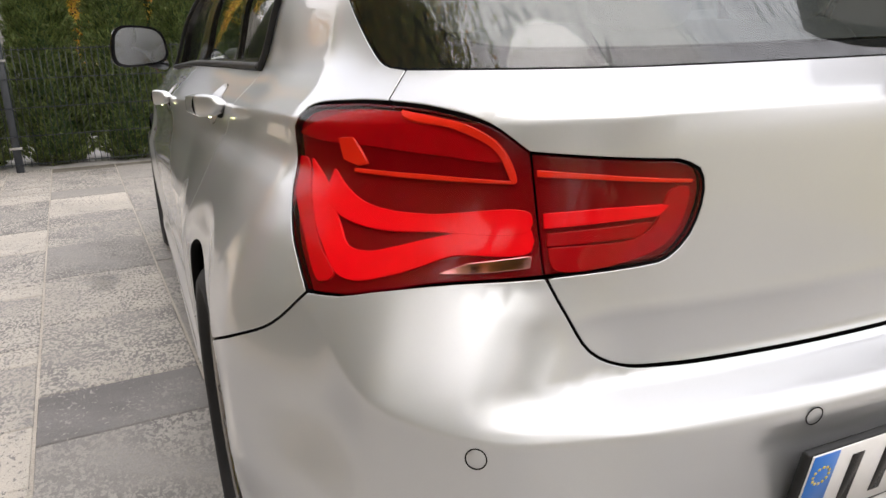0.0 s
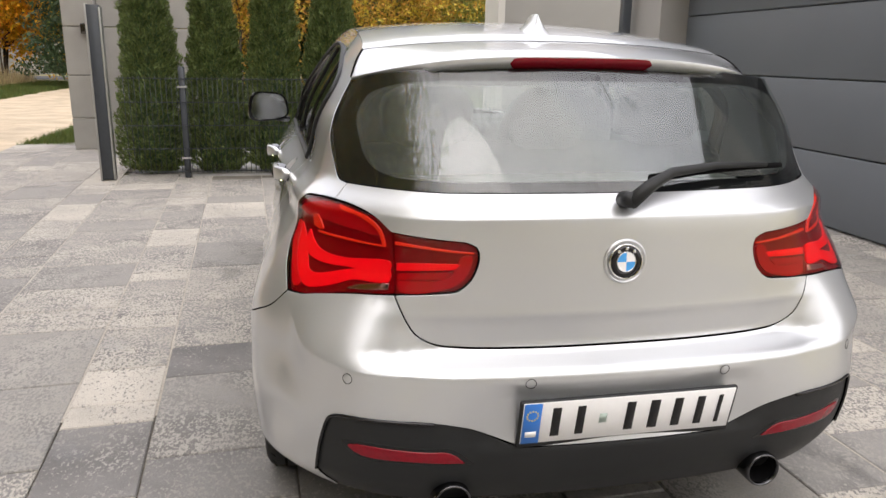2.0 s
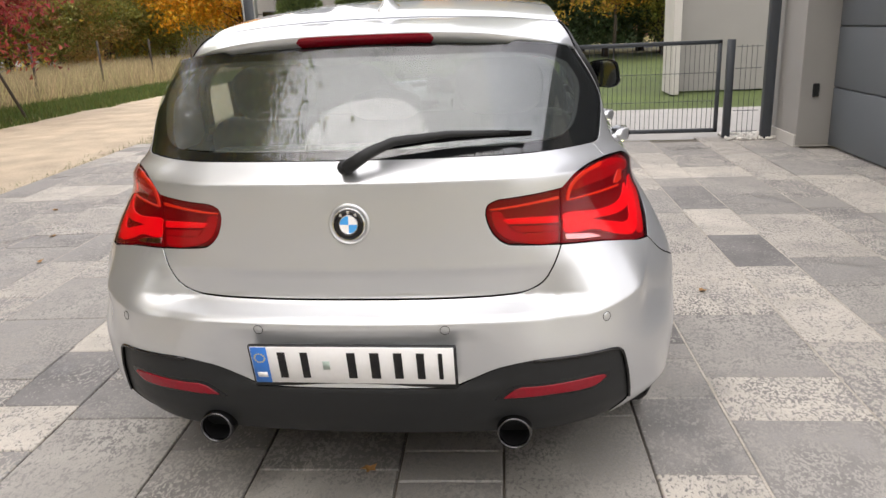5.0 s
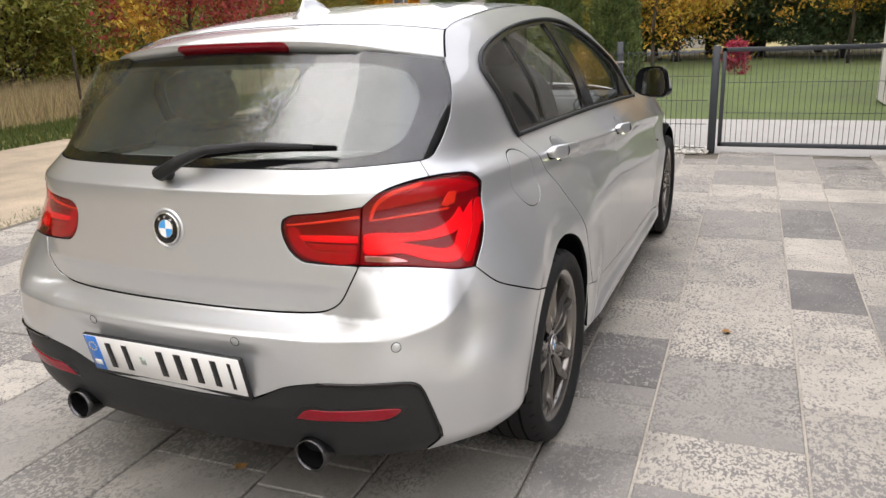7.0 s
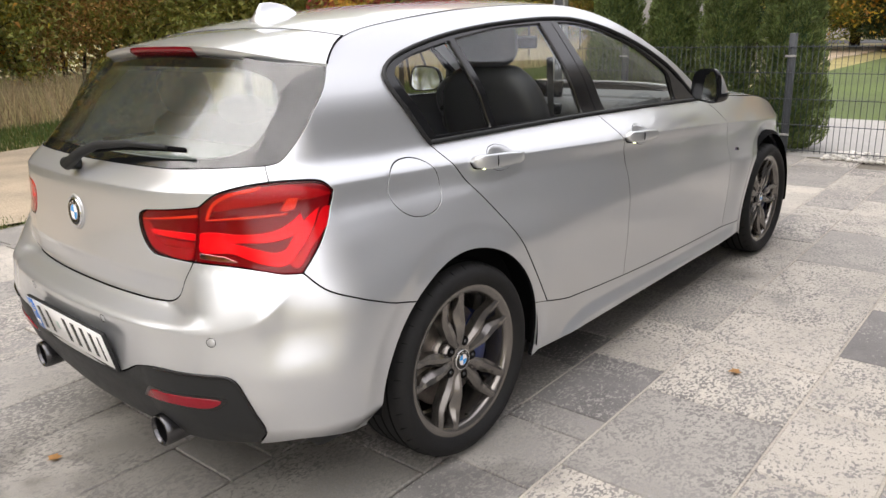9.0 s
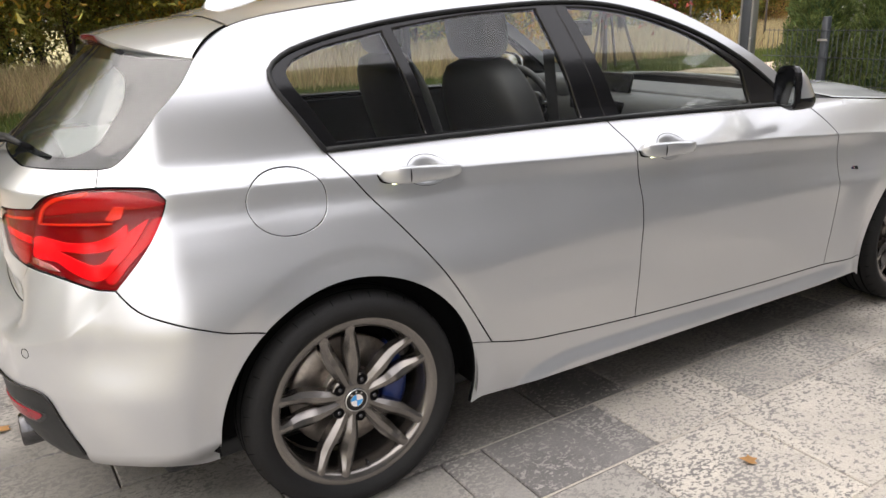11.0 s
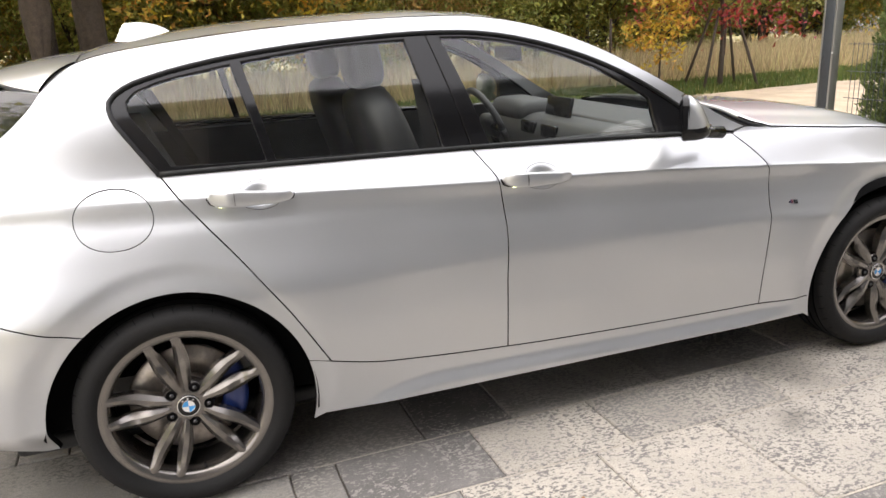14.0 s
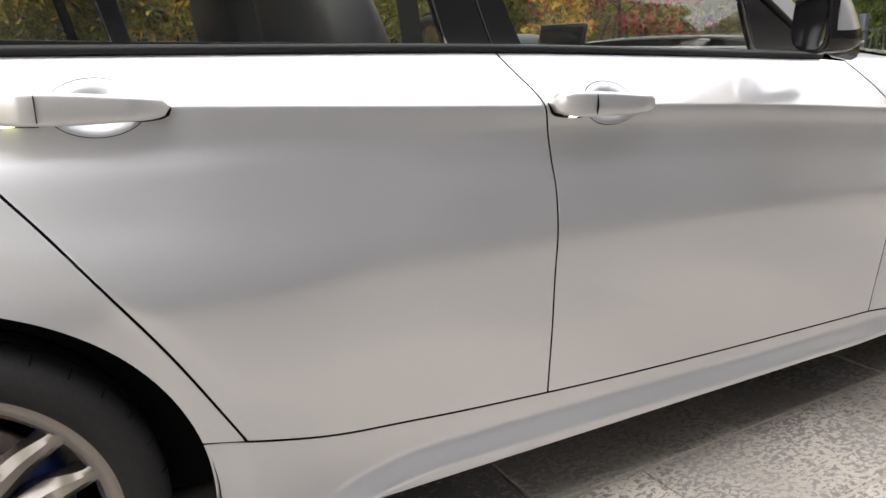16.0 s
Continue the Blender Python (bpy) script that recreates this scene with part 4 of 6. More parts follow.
def spoiler_top(a, b):
    """b from 0 at the trailing edge to 1 at the roof."""
    f = 2 * a - 1
    e = abs(f) ** 6.0
    tx, ty, tz = surf(-0.266, 1.240)
    tail = Vector((f * (tx + 0.002), -0.436 + (ty + 0.436) * e, 1.300 + (tz - 1.300) * abs(f) ** 3))
    front = roof_point(f, ROOF_BACK - 0.003)
    sx, sy, sz = surf(-0.228, 1.290)
    bend = Vector((f * (sx + 0.012), sy - 0.075 * (1 - e), front.z - 0.010 + (sz + 0.004 - front.z + 0.010) * abs(f) ** 3))
    return tail * (1 - b) ** 2 + bend * 2 * b * (1 - b) + front * b * b


spoiler = sheet("spoiler", spoiler_top, 48, 14, PAINT, car)


# a near-black tube draws the shade of the spoiler's shut line
for side in (0, 1):
    part("spoiler_gap", tube_bm([spoiler_top(side, k / 12) + Vector((0, 0, 0.0005)) for k in range(13)], 0.0032, 6), GAP, spoiler)


def spoiler_lip(f, b):
    """The rounded rear face, from the upper edge (b = 0) to the lower one."""
    p = spoiler_top((f + 1) / 2, 0)
    h = 0.014 + 0.024 * (1 - abs(f) ** 5)
    return Vector((p.x * (1 - 0.006 * b), p.y - 0.004 * math.sin(math.pi * b) + 0.036 * b * b, p.z - h * b))


sheet("spoiler_edge", lambda a, b: spoiler_lip(2 * a - 1, b), 48, 8, PAINT, spoiler)


def spoiler_under(a, b):
    f = 2 * a - 1
    low = spoiler_lip(f, 1)
    sx, sy, sz = surf(-0.30, 1.232)
    k = abs(f) ** 4
    deep = Vector((low.x * 0.985, low.y + 0.12 * (1 - 0.6 * k), low.z - 0.004 * (1 - k)))
    return low.lerp(deep, b)


sheet("spoiler_underside", spoiler_under, 48, 6, BLACK_PLASTIC, spoiler)


def brake_face(a, b):
    t = 2 * a - 1
    f = 0.195 * t / spoiler_top(1, 0).x
    h = 0.37 * max(0.0, 1 - abs(t) ** 24) ** 0.5
    p = spoiler_lip(f, 0.44 + h * (1 - 2 * b))
    return p + Vector((0, -0.0026 - 0.0016 * math.sin(math.pi * b), 0))


bm = grid_bm(brake_face, 40, 6)
bmesh.ops.recalc_face_normals(bm, faces=bm.faces)
part("brake_light", bm, material("dark_red_lens", (0.16, 0.003, 0.010), rough=0.14, vary=0.12, scale=90, spec=0.4), spoiler, "narrow dark red high brake light")

# aerial fin: a thin blade on a flared foot
bm = bmesh.new()
rows = []
for i in range(17):
    f = i / 16
    y = -0.090 + 0.190 * f
    top = 0.060 * (1 - f ** 2.0) ** 0.85 * min(1, (f + 0.02) * 30) ** 0.4 + 0.001
    base = roof_point(0, y).z - 0.003
    w = 0.031 * math.sin(math.pi * min(1, 0.16 + 0.84 * f)) ** 0.55 + 0.002
    row = []
    for k in range(15):
        g = k / 14
        hh = top * math.sin(math.pi * g) ** 0.7
        q = hh / max(top, 1e-6)
        xx = math.copysign(1, 0.5 - g) * (w * (1 - q) ** 2.2 + 0.0065 * (1 - q ** 6) * (1 - 0.6 * f)) if k != 7 else 0.0
        row.append(bm.verts.new((xx, y + 0.026 * q * (1 - f), base + hh)))
    rows.append(row)
for a, b in zip(rows, rows[1:]):
    for k in range(14):
        bm.faces.new((a[k], a[k + 1], b[k + 1], b[k]))
bm.faces.new(rows[0])
bmesh.ops.recalc_face_normals(bm, faces=bm.faces)
part("aerial_fin", bm, PAINT, car, "silver shark-fin aerial")

# windscreen and black header
def screen(a, b):
    f = 2 * a - 1
    y = 1.19 + 0.06 * (1 - f * f) + (0.84 - 0.02 * f * f) * b
    p = roof_point(f * 0.985, min(y, 2.03))
    p.y = y + 0.07 * b * (1 - f * f)
    return p
ws = sheet("windscreen", screen, 30, 20, FRONT_GLASS, car)
ws.visible_shadow = False


FENDER_TOP = [(1.96, 0.960), (2.12, 0.949), (2.3, 0.932), (2.5, 0.913), (2.72, 0.893), (2.9, 0.859), (3.08, 0.79), (3.22, 0.62)]


def bonnet_point(f, y):
    z = spline(FENDER_TOP, y)
    x = side_x(y, z - 0.001) - 0.003
    e = abs(f)
    return Vector((x * f, y, z + (0.052 - 0.012 * smooth(2.6, 3.3, y)) * (1 - e ** 2.4) * smooth(3.45, 2.9, y) + 0.007 * smooth(0.78, 0.62, e)))


def bonnet_back(f):
    """Where the bonnet's rear edge lies: further back in the middle, rounded off at the corners."""
    return 2.125 + 0.05 * (1 - f * f) + 0.045 * smooth(0.86, 1.0, abs(f)) ** 1.5


def bonnet_sheet(a, b):
    f = 2 * a - 1
    y0 = bonnet_back(f)
    return bonnet_point(f, y0 + (3.255 + 0.12 * (1 - f * f) - y0) * b)


sheet("bonnet", bonnet_sheet, 60, 30, PAINT, car, thick=0.010)


def cowl(a, b):
    f = 2 * a - 1
    lo, hi = 2.01 + 0.07 * (1 - f * f), bonnet_back(f) + 0.012
    y = lo + (hi - lo) * b
    p = bonnet_point(f * 0.985, max(1.99, y))
    return Vector((p.x, y, p.z - 0.020 - 0.032 * math.sin(math.pi * b)))


sheet("cowl", cowl, 40, 10, BLACK_PLASTIC, car)
# near-black tubes along the bonnet's edge stand in for its shaded gap
for side in (1, -1):
    edge = [bonnet_sheet((1 + side * (0.80 + 0.20 * k / 8)) / 2, 0) for k in range(9)] + [bonnet_sheet((1 + side) / 2, k / 24) for k in range(1, 24)]
    part("bonnet_gap", tube_bm([p + Vector((0.001 * side, 0, -0.0015)) for p in edge], 0.0034, 6), GAP, car)


def nose(a, b):
    f = 2 * a - 1
    z = 0.20 + 0.45 * b
    x = (side_x(3.26, z) + 0.01) * f
    return Vector((x, 3.24 + 0.23 * (1 - abs(f) ** 2.5) * (1 - 0.4 * (b - 0.4) ** 2), z))
sheet("front_bumper", nose, 36, 12, PAINT, car)
for side in (1, -1):
    m = pose(side * 0.13, 3.482, 0.58, 90, 0, 0)
    part("grille", box_bm((0.20, 0.12, 0.03), (0, 0, 0), 0.02, 3), GLOSS_BLACK, car).matrix_basis = m
    part("headlamp", box_bm((0.30, 0.11, 0.10), (0, 0, 0), 0.03, 3), GLOSS_BLACK, car).matrix_basis = pose(side * 0.50, 3.36, 0.62, 90, 0, side * -24)

# ---- inner shell (shade behind the gaps), arches and floor ----
for side in (1, -1):
    for yw in (0.0, 2.69):
        bm = bmesh.new()
        rows = []
        for i in range(29):
            a = radians(-10 + 191 * i / 28)
            rows.append([bm.verts.new((side * x, yw + r * math.cos(a), AZ + r * math.sin(a))) for x, r in ((0.84 if yw == 0 else 0.82, AR + 0.006), (0.80, AR + 0.03), (0.50, AR + 0.03), (0.50, 0.05))])
        for a, b in zip(rows, rows[1:]):
            for k in range(3):
                bm.faces.new((a[k], a[k + 1], b[k + 1], b[k]))
        # the liner's near-black colour includes the shade inside the arch
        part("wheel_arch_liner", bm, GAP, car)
        # flat near-black half ring added between tyre and arch in place of shade
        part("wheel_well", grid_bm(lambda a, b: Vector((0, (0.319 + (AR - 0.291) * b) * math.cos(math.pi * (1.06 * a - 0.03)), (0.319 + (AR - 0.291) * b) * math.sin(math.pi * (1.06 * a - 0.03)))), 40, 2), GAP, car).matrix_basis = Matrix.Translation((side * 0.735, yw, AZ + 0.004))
    # near-black backing added behind the flank, so its gaps look shaded
    for zlo, zhi, ulo, uhi, d in ((0.42, 0.96, -0.36, 2.3, 0.045), (0.22, 0.45, 0.40, 2.3, 0.05)):
        def inner(a, b, zlo=zlo, zhi=zhi, ulo=ulo, uhi=uhi, d=d, side=side):
            u, z = ulo + (uhi - ulo) * a, zlo + (zhi - zlo) * b
            if zlo > 0.4 and math.hypot(u, z - AZ) < AR + 0.09:
                z = max(z, AZ + math.sqrt(max(0, (AR + 0.09) ** 2 - u * u)))
            if zlo > 0.4 and math.hypot(u - 2.69, z - AZ) < AR + 0.09:
                z = max(z, AZ + math.sqrt(max(0, (AR + 0.09) ** 2 - (u - 2.69) ** 2)))
            if u > 1.95:
                z = min(z, 0.86)
            p, n = skin(u, z, side)
            return Vector((p.x - side * d, p.y, p.z))
        part("inner_shell", grid_bm(inner, 50, 12), GAP, car)
# the same shade-coloured backing behind the tail
def tail_inner(a, b):
    u = -0.42 + 2 * (U0 + 0.42) * a
    z = 0.31 + 0.65 * b
    p, n = skin(u, z)
    return p - n * 0.035
part("tail_shell", grid_bm(tail_inner, 60, 14), GAP, car)
part("underbody", box_bm((1.40, 3.7, 0.06), (0, 1.35, 0.22), 0.02), BLACK_PLASTIC, car)
part("rear_silencer", box_bm((1.05, 0.26, 0.14), (0, -0.55, 0.31), 0.05, 3), STEEL, car)


# ---- wheels ----
def wheel(name, width):
    """Tyre, alloy rim with five pairs of blades, hub cap, disc, bolts; it turns on the x axis and faces +x, its hub cap at x = 0."""
    w = empty(name)
    x1, x0 = 0.030, 0.030 - width
    tyre = part("tyre", lathe_bm([(0.246, x0 + 0.012), (0.260, x0 + 0.002), (0.280, x0), (0.302, x0 + 0.010), (0.312, x0 + 0.028), (0.3155, x0 + 0.06), (0.3155, x1 - 0.06), (0.312, x1 - 0.028), (0.302, x1 - 0.010), (0.284, x1 + 0.001), (0.270, x1 - 0.000), (0.260, x1 - 0.004), (0.250, x1 - 0.014), (0.244, x1 - 0.02)], 96), RUBBER, w)
    # raised near-black bands paint the shade of tread grooves
    grooves = bmesh.new()
    for k in range(4):
        gx = x0 + width * (0.24 + 0.175 * k)
        add(grooves, lathe_bm([(0.3158, gx - 0.004), (0.3165, gx - 0.0035), (0.3165, gx + 0.0035), (0.3158, gx + 0.004)], 72, True))
    part("tread_groove", grooves, GAP, tyre)
    # thin near-black slips do the same for the shoulder sipes
    for k in range(36):
        a = 2 * math.pi * k / 36
        for xx, r, s in ((x1 - 0.019, 0.3078, 0.026),):
            m = Matrix.Rotation(a, 4, "X") @ Matrix.Translation((xx, 0, r)) @ pose(0, 0, 0, 0, 42, 8)
            part("shoulder_sipe", box_bm((s, 0.002, 0.0012)), GAP, tyre).matrix_basis = m
    rim = part("rim", lathe_bm([(0.2495, x0 + 0.02), (0.248, x0 + 0.008), (0.234, x0 + 0.012), (0.227, x0 + 0.05), (0.212, -0.11), (0.213, -0.05), (0.2145, -0.016), (0.218, -0.002), (0.225, 0.006), (0.236, 0.010), (0.246, 0.012), (0.251, 0.010), (0.2525, 0.002), (0.250, -0.01)], 96), RIM, w, "graphite-grey twin-blade alloy rim")
    for k in range(5):
        for s in (-1, 1):
            bm = bmesh.new()
            rows = []
            n = 18
            for i in range(n + 1):
                f = i / n
                r = 0.040 + 0.194 * f
                mid = s * (0.010 + 0.031 * f + 0.004 * math.sin(math.pi * f))
                half = 0.0138 + 0.0092 * math.sin(math.pi * min(1, max(0, f / 0.95))) ** 1.5 - 0.002 * f + 0.004 * smooth(0.88, 1.0, f)
                face = -0.013 + 0.006 * math.sin(math.pi * f) + 0.020 * smooth(0.55, 1.0, f) - 0.004 * smooth(0.35, 0.0, f)
                ridge = 0.0085 * math.sin(math.pi * min(1, 0.1 + f))
                inner_drop = 0.012 * math.sin(math.pi * min(1, max(0, (f - 0.3) / 0.6))) ** 2
                row = []
                for q, dx in ((-half, -0.034), (-half, -0.004 - inner_drop * (s > 0)), (-half * 0.35 * 1, ridge - inner_drop * 0.5 * (s > 0)), (half * 0.35, ridge - inner_drop * 0.5 * (s < 0)), (half, -0.004 - inner_drop * (s < 0)), (half, -0.034)):
                    row.append(bm.verts.new((face + dx, mid + q, r)))
                rows.append(row)
            for a, b in zip(rows, rows[1:]):
                for j in range(5):
                    bm.faces.new((a[j], a[j + 1], b[j + 1], b[j]))
            bmesh.ops.recalc_face_normals(bm, faces=bm.faces)
            bmesh.ops.transform(bm, matrix=Matrix.Rotation(2 * math.pi * k / 5 + radians(12), 4, "X"), verts=bm.verts)
            sharp(part("spoke", bm, RIM, w), 28)
        a = 2 * math.pi * (k + 0.5) / 5 + radians(12)
        part("wheel_bolt", lathe_bm([(0.0, -0.0095), (0.006, -0.0095), (0.0075, -0.0125)], 6), STEEL, w).matrix_basis = Matrix.Rotation(a, 4, "X") @ Matrix.Translation((0, 0, 0.058))
        # shallow ring coloured near-black for the shade of a deep bolt hole
        part("bolt_well", lathe_bm([(0.0, -0.0125), (0.012, -0.0125), (0.0135, -0.0112), (0.016, -0.016)], 20), GAP, w).matrix_basis = Matrix.Rotation(a, 4, "X") @ Matrix.Translation((0, 0, 0.058))
    part("hub", lathe_bm([(0.0, -0.012), (0.036, -0.012), (0.060, -0.016), (0.074, -0.026), (0.078, -0.05)], 60), RIM, w)
    roundel("hub_cap", 0.034, Matrix.Translation((-0.010, 0, 0)) @ pose(0, 0, 0, 90, 0, 90), w, 0.006)
    part("valve", tube_bm([(-0.02, 0.02, -0.207), (0.0, 0.02, -0.203)], 0.004, 8), STEEL, w)
    return w


def brakes(name, parent, side, y):
    b = part(name, lathe_bm([(0.075, 0.0), (0.08, 0.012), (0.165, 0.012), (0.168, 0.006), (0.165, -0.01), (0.075, -0.01)], 60), DISC, parent, "worn steel brake disc")
    b.matrix_basis = Matrix.Translation((side * 0.735, y, 0.3155))
    part("disc_bell", lathe_bm([(0.0, 0.035), (0.072, 0.035), (0.08, 0.012)], 40), DISC, b).matrix_basis = Matrix.Diagonal((side, 1, 1, 1))
    bm = bmesh.new()
    rows = []
    for i in range(15):
        a = radians(-38 + 76 * i / 14)
        bulge = 0.012 * math.sin(math.pi * i / 14) ** 0.4
        rows.append([bm.verts.new((x, r * math.cos(a), r * math.sin(a))) for x, r in ((-0.03, 0.105), (0.022 + bulge, 0.100), (0.030 + bulge, 0.112), (0.030 + bulge, 0.160), (0.020 + bulge, 0.178), (-0.03, 0.180))])
    for a, c in zip(rows, rows[1:]):
        for j in range(5):
            bm.faces.new((a[j], a[j + 1], c[j + 1], c[j]))
    bm.faces.new(rows[0])
    bm.faces.new(rows[-1])
    bmesh.ops.recalc_face_normals(bm, faces=bm.faces)
    part("caliper", bm, CALIPER, b, "blue painted brake caliper").matrix_basis = Matrix.Diagonal((side, 1, 1, 1))
    # near-black disc added for the shade inside the rim
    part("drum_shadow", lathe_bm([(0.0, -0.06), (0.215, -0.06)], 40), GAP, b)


for y, width, hub in ((0.0, 0.245, 0.821), (2.69, 0.225, 0.806)):
    for side in (1, -1):
        w = wheel("wheel", width)
        w.parent = car
        turn = {(0.0, 1): 0, (0.0, -1): 25, (2.69, 1): 40, (2.69, -1): 10}[(y, side)]
        w.matrix_basis = Matrix.Translation((side * hub, y, 0.3155)) @ Matrix.Rotation(0 if side > 0 else math.pi, 4, "Z") @ Matrix.Rotation(radians(turn), 4, "X")
        brakes("brake_disc", car, side, y)


# ---- mirrors ----
def mirror(side):
    """A tapered silver cap behind a black rim, black below, with a clear indicator strip along the waist."""
    def outline(w, h, taper):
        pts = []
        for k in range(32):
            c, q = math.cos(2 * math.pi * k / 32), math.sin(2 * math.pi * k / 32)
            px, pz = w * math.copysign(abs(c) ** 0.55, c), h * math.copysign(abs(q) ** 0.62, q)
            pts.append((px * (1 - taper * pz / h), pz * (1 + 0.10 * px / w)))
        return pts
    bm = bmesh.new()
    rows = []
    n = 12
    for i in range(n + 1):
        f = i / n
        shape = (1 - f ** 2.4) ** 0.5 if f < 1 else 0.0
        pts = outline(0.100 * (0.30 + 0.70 * shape), 0.072 * (0.34 + 0.66 * shape), 0.10 + 0.06 * f)
        rows.append([bm.verts.new((side * (px - 0.012 * f), 0.094 * f * (0.76 - 0.34 * pz / 0.072), pz - 0.004 * f)) for px, pz in pts])
    for a, b in zip(rows, rows[1:]):
        for k in range(32):
            bm.faces.new((a[k], a[(k + 1) % 32], b[(k + 1) % 32], b[k]))
    bm.faces.new(rows[-1])
    bmesh.ops.recalc_face_normals(bm, faces=bm.faces)
    base = bm.copy()
    bmesh.ops.delete(bm, geom=[f for f in bm.faces if f.calc_center_median().z < -0.030], context="FACES")
    bmesh.ops.delete(base, geom=[f for f in base.faces if f.calc_center_median().z >= -0.030], context="FACES")
    housing = part("door_mirror", bm, PAINT, car, "silver door mirror with a black rim and lower half")
    housing.matrix_basis = Matrix.Translation((side * 0.852, 1.678, 1.034)) @ pose(0, 0, 0, 0, 0, -33 if side > 0 else 16)
    part("lower_shell", base, GLOSS_BLACK, housing)
    bm = bmesh.new()
    bm.faces.new([bm.verts.new((side * px * 1.02, -0.010, pz * 1.02)) for px, pz in outline(0.100, 0.072, 0.10)])
    ext = bmesh.ops.extrude_face_region(bm, geom=bm.faces[:])
    bmesh.ops.translate(bm, vec=(0, 0.020, 0), verts=[g for g in ext["geom"] if isinstance(g, bmesh.types.BMVert)])
    bmesh.ops.bevel(bm, geom=[e for e in bm.edges if abs(e.verts[0].co.y - e.verts[1].co.y) < 1e-5], offset=0.004, segments=2, affect="EDGES")
    bmesh.ops.recalc_face_normals(bm, faces=bm.faces)
    part("mirror_rim", bm, GLOSS_BLACK, housing, smooth=False)
    pts = [(side * px * 0.90, -0.0115, pz * 0.90) for px, pz in outline(0.100, 0.072, 0.10)]
    order = tuple(range(32)) if side > 0 else tuple(range(31, -1, -1))
    mesh_part("mirror_glass", pts, [order], MIRROR, housing, normals=[Vector((0.02 * p[0] / 0.1, -1.0, 0.07)).normalized() for p in pts])
    strip_bm = tube_bm([(side * 0.086, 0.030, -0.030), (side * 0.074, 0.052, -0.030), (side * 0.050, 0.072, -0.030), (side * 0.0, 0.086, -0.031), (side * -0.05, 0.082, -0.032)], 0.0045, 8, 0.003)
    part("indicator", strip_bm, CHROME, housing, "clear indicator strip")
    part("mirror_arm", tube_bm([(side * -0.03, 0.045, -0.052), (side * -0.085, 0.085, -0.066), (side * -0.13, 0.135, -0.074)], 0.020, 10, 0.022), GLOSS_BLACK, housing)
    panel("mirror_base", ring(seg([(1.675, 0.968), (1.66, 1.075)]), seg([(1.66, 1.075), (1.76, 1.045), (1.885, 0.955)]), seg([(1.885, 0.955), (1.675, 0.968)])), GLOSS_BLACK, car, side, off=0.003, fold=0.01)


mirror(1)
mirror(-1)

# ---- small marks on the flank ----
BADGE_BLUE = material("badge_dark_blue", (0.03, 0.05, 0.14), rough=0.3, coat=0.4)
BADGE_RED = material("badge_dark_red", (0.16, 0.02, 0.03), rough=0.3, coat=0.4)
for side in (1, -1):
    m = on_skin(2.205, 0.672, side, 0.001) @ pose(0, 0, 0, 0, 0, 0)
    lean = Matrix(((1, 0.35 * side, 0, 0), (0, 1, 0, 0), (0, 0, 1, 0), (0, 0, 0, 1)))
    for k, mat in enumerate((STEEL, BADGE_BLUE, BADGE_RED)):
        part("badge_stripe", box_bm((0.0045, 0.014, 0.002), (side * (-0.016 + 0.0055 * k), 0, 0), 0.0005), mat, car).matrix_basis = m @ lean
    part("badge_plate", box_bm((0.018, 0.014, 0.002), (side * 0.010, 0, 0), 0.0008), STEEL, car).matrix_basis = m @ lean

# ---- wiper ----
wiper = part("rear_wiper", tube_bm([(0.0, -0.735, 0.985), (0.0, -0.768, 0.990), (0.006, -0.775, 0.992)], 0.020, 12, 0.017), BLACK_PLASTIC, car, "black plastic rear wiper")
part("wiper_arm", tube_bm([(0.0, -0.772, 0.985), (0.06, -0.752, 1.022), (0.12, -0.728, 1.045), (0.25, -0.70, 1.055), (0.40, -0.672, 1.052)], 0.018, 8, 0.006), BLACK_PLASTIC, wiper)
part("wiper_blade", tube_bm([(0.07, -0.720, 1.029), (0.20, -0.700, 1.042), (0.34, -0.675, 1.047), (0.455, -0.650, 1.046)], 0.011, 8, 0.007), GAP, wiper)

# ---- inside the car ----
def cushion(size, bevel, at, turn=None):
    return box_bm(size, at, bevel, 4, turn)


def pad(w, d, h, power=0.55, n=18):
    """A stuffed pad with rounded corners and a softly swollen face."""
    bm = bmesh.new()
    rows = []
    for i in range(n + 1):
        v = -1 + 2 * i / n
        row = []
        for k in range(24):
            c, q = math.cos(2 * math.pi * k / 24), math.sin(2 * math.pi * k / 24)
            r = max(1e-3, 1 - abs(v) ** 3.2) ** 0.42
            row.append(bm.verts.new((w / 2 * r * math.copysign(abs(c) ** power, c), d / 2 * r ** 0.7 * math.copysign(abs(q) ** 0.7, q), h / 2 * v)))
        rows.append(row)
    for a, b in zip(rows, rows[1:]):
        for k in range(24):
            bm.faces.new((a[k], a[(k + 1) % 24], b[(k + 1) % 24], b[k]))
    bm.faces.new(rows[0])
    bm.faces.new(rows[-1])
    bmesh.ops.recalc_face_normals(bm, faces=bm.faces)
    return bm


def front_seat(x):
    s = part("front_seat", cushion((0.50, 0.50, 0.18), 0.07, (0, 0.02, 0)), LEATHER, car, "black leather front seat")
    s.matrix_basis = Matrix.Translation((x, 1.10, 0.55))
    back = pad(0.50, 0.17, 0.66, 0.6)
    bmesh.ops.translate(back, vec=(0, 0, 0.28), verts=back.verts)
    part("backrest", back, LEATHER, s).matrix_basis = pose(0, -0.22, 0.06, 18, 0, 0)
    part("headrest", pad(0.28, 0.12, 0.21), LEATHER, s).matrix_basis = pose(0, -0.40, 0.715, 10, 0, 0)
    for sx in (-0.06, 0.06):
        part("headrest_post", tube_bm([(sx, -0.375, 0.53), (sx, -0.40, 0.66)], 0.007, 8), CHROME, s)


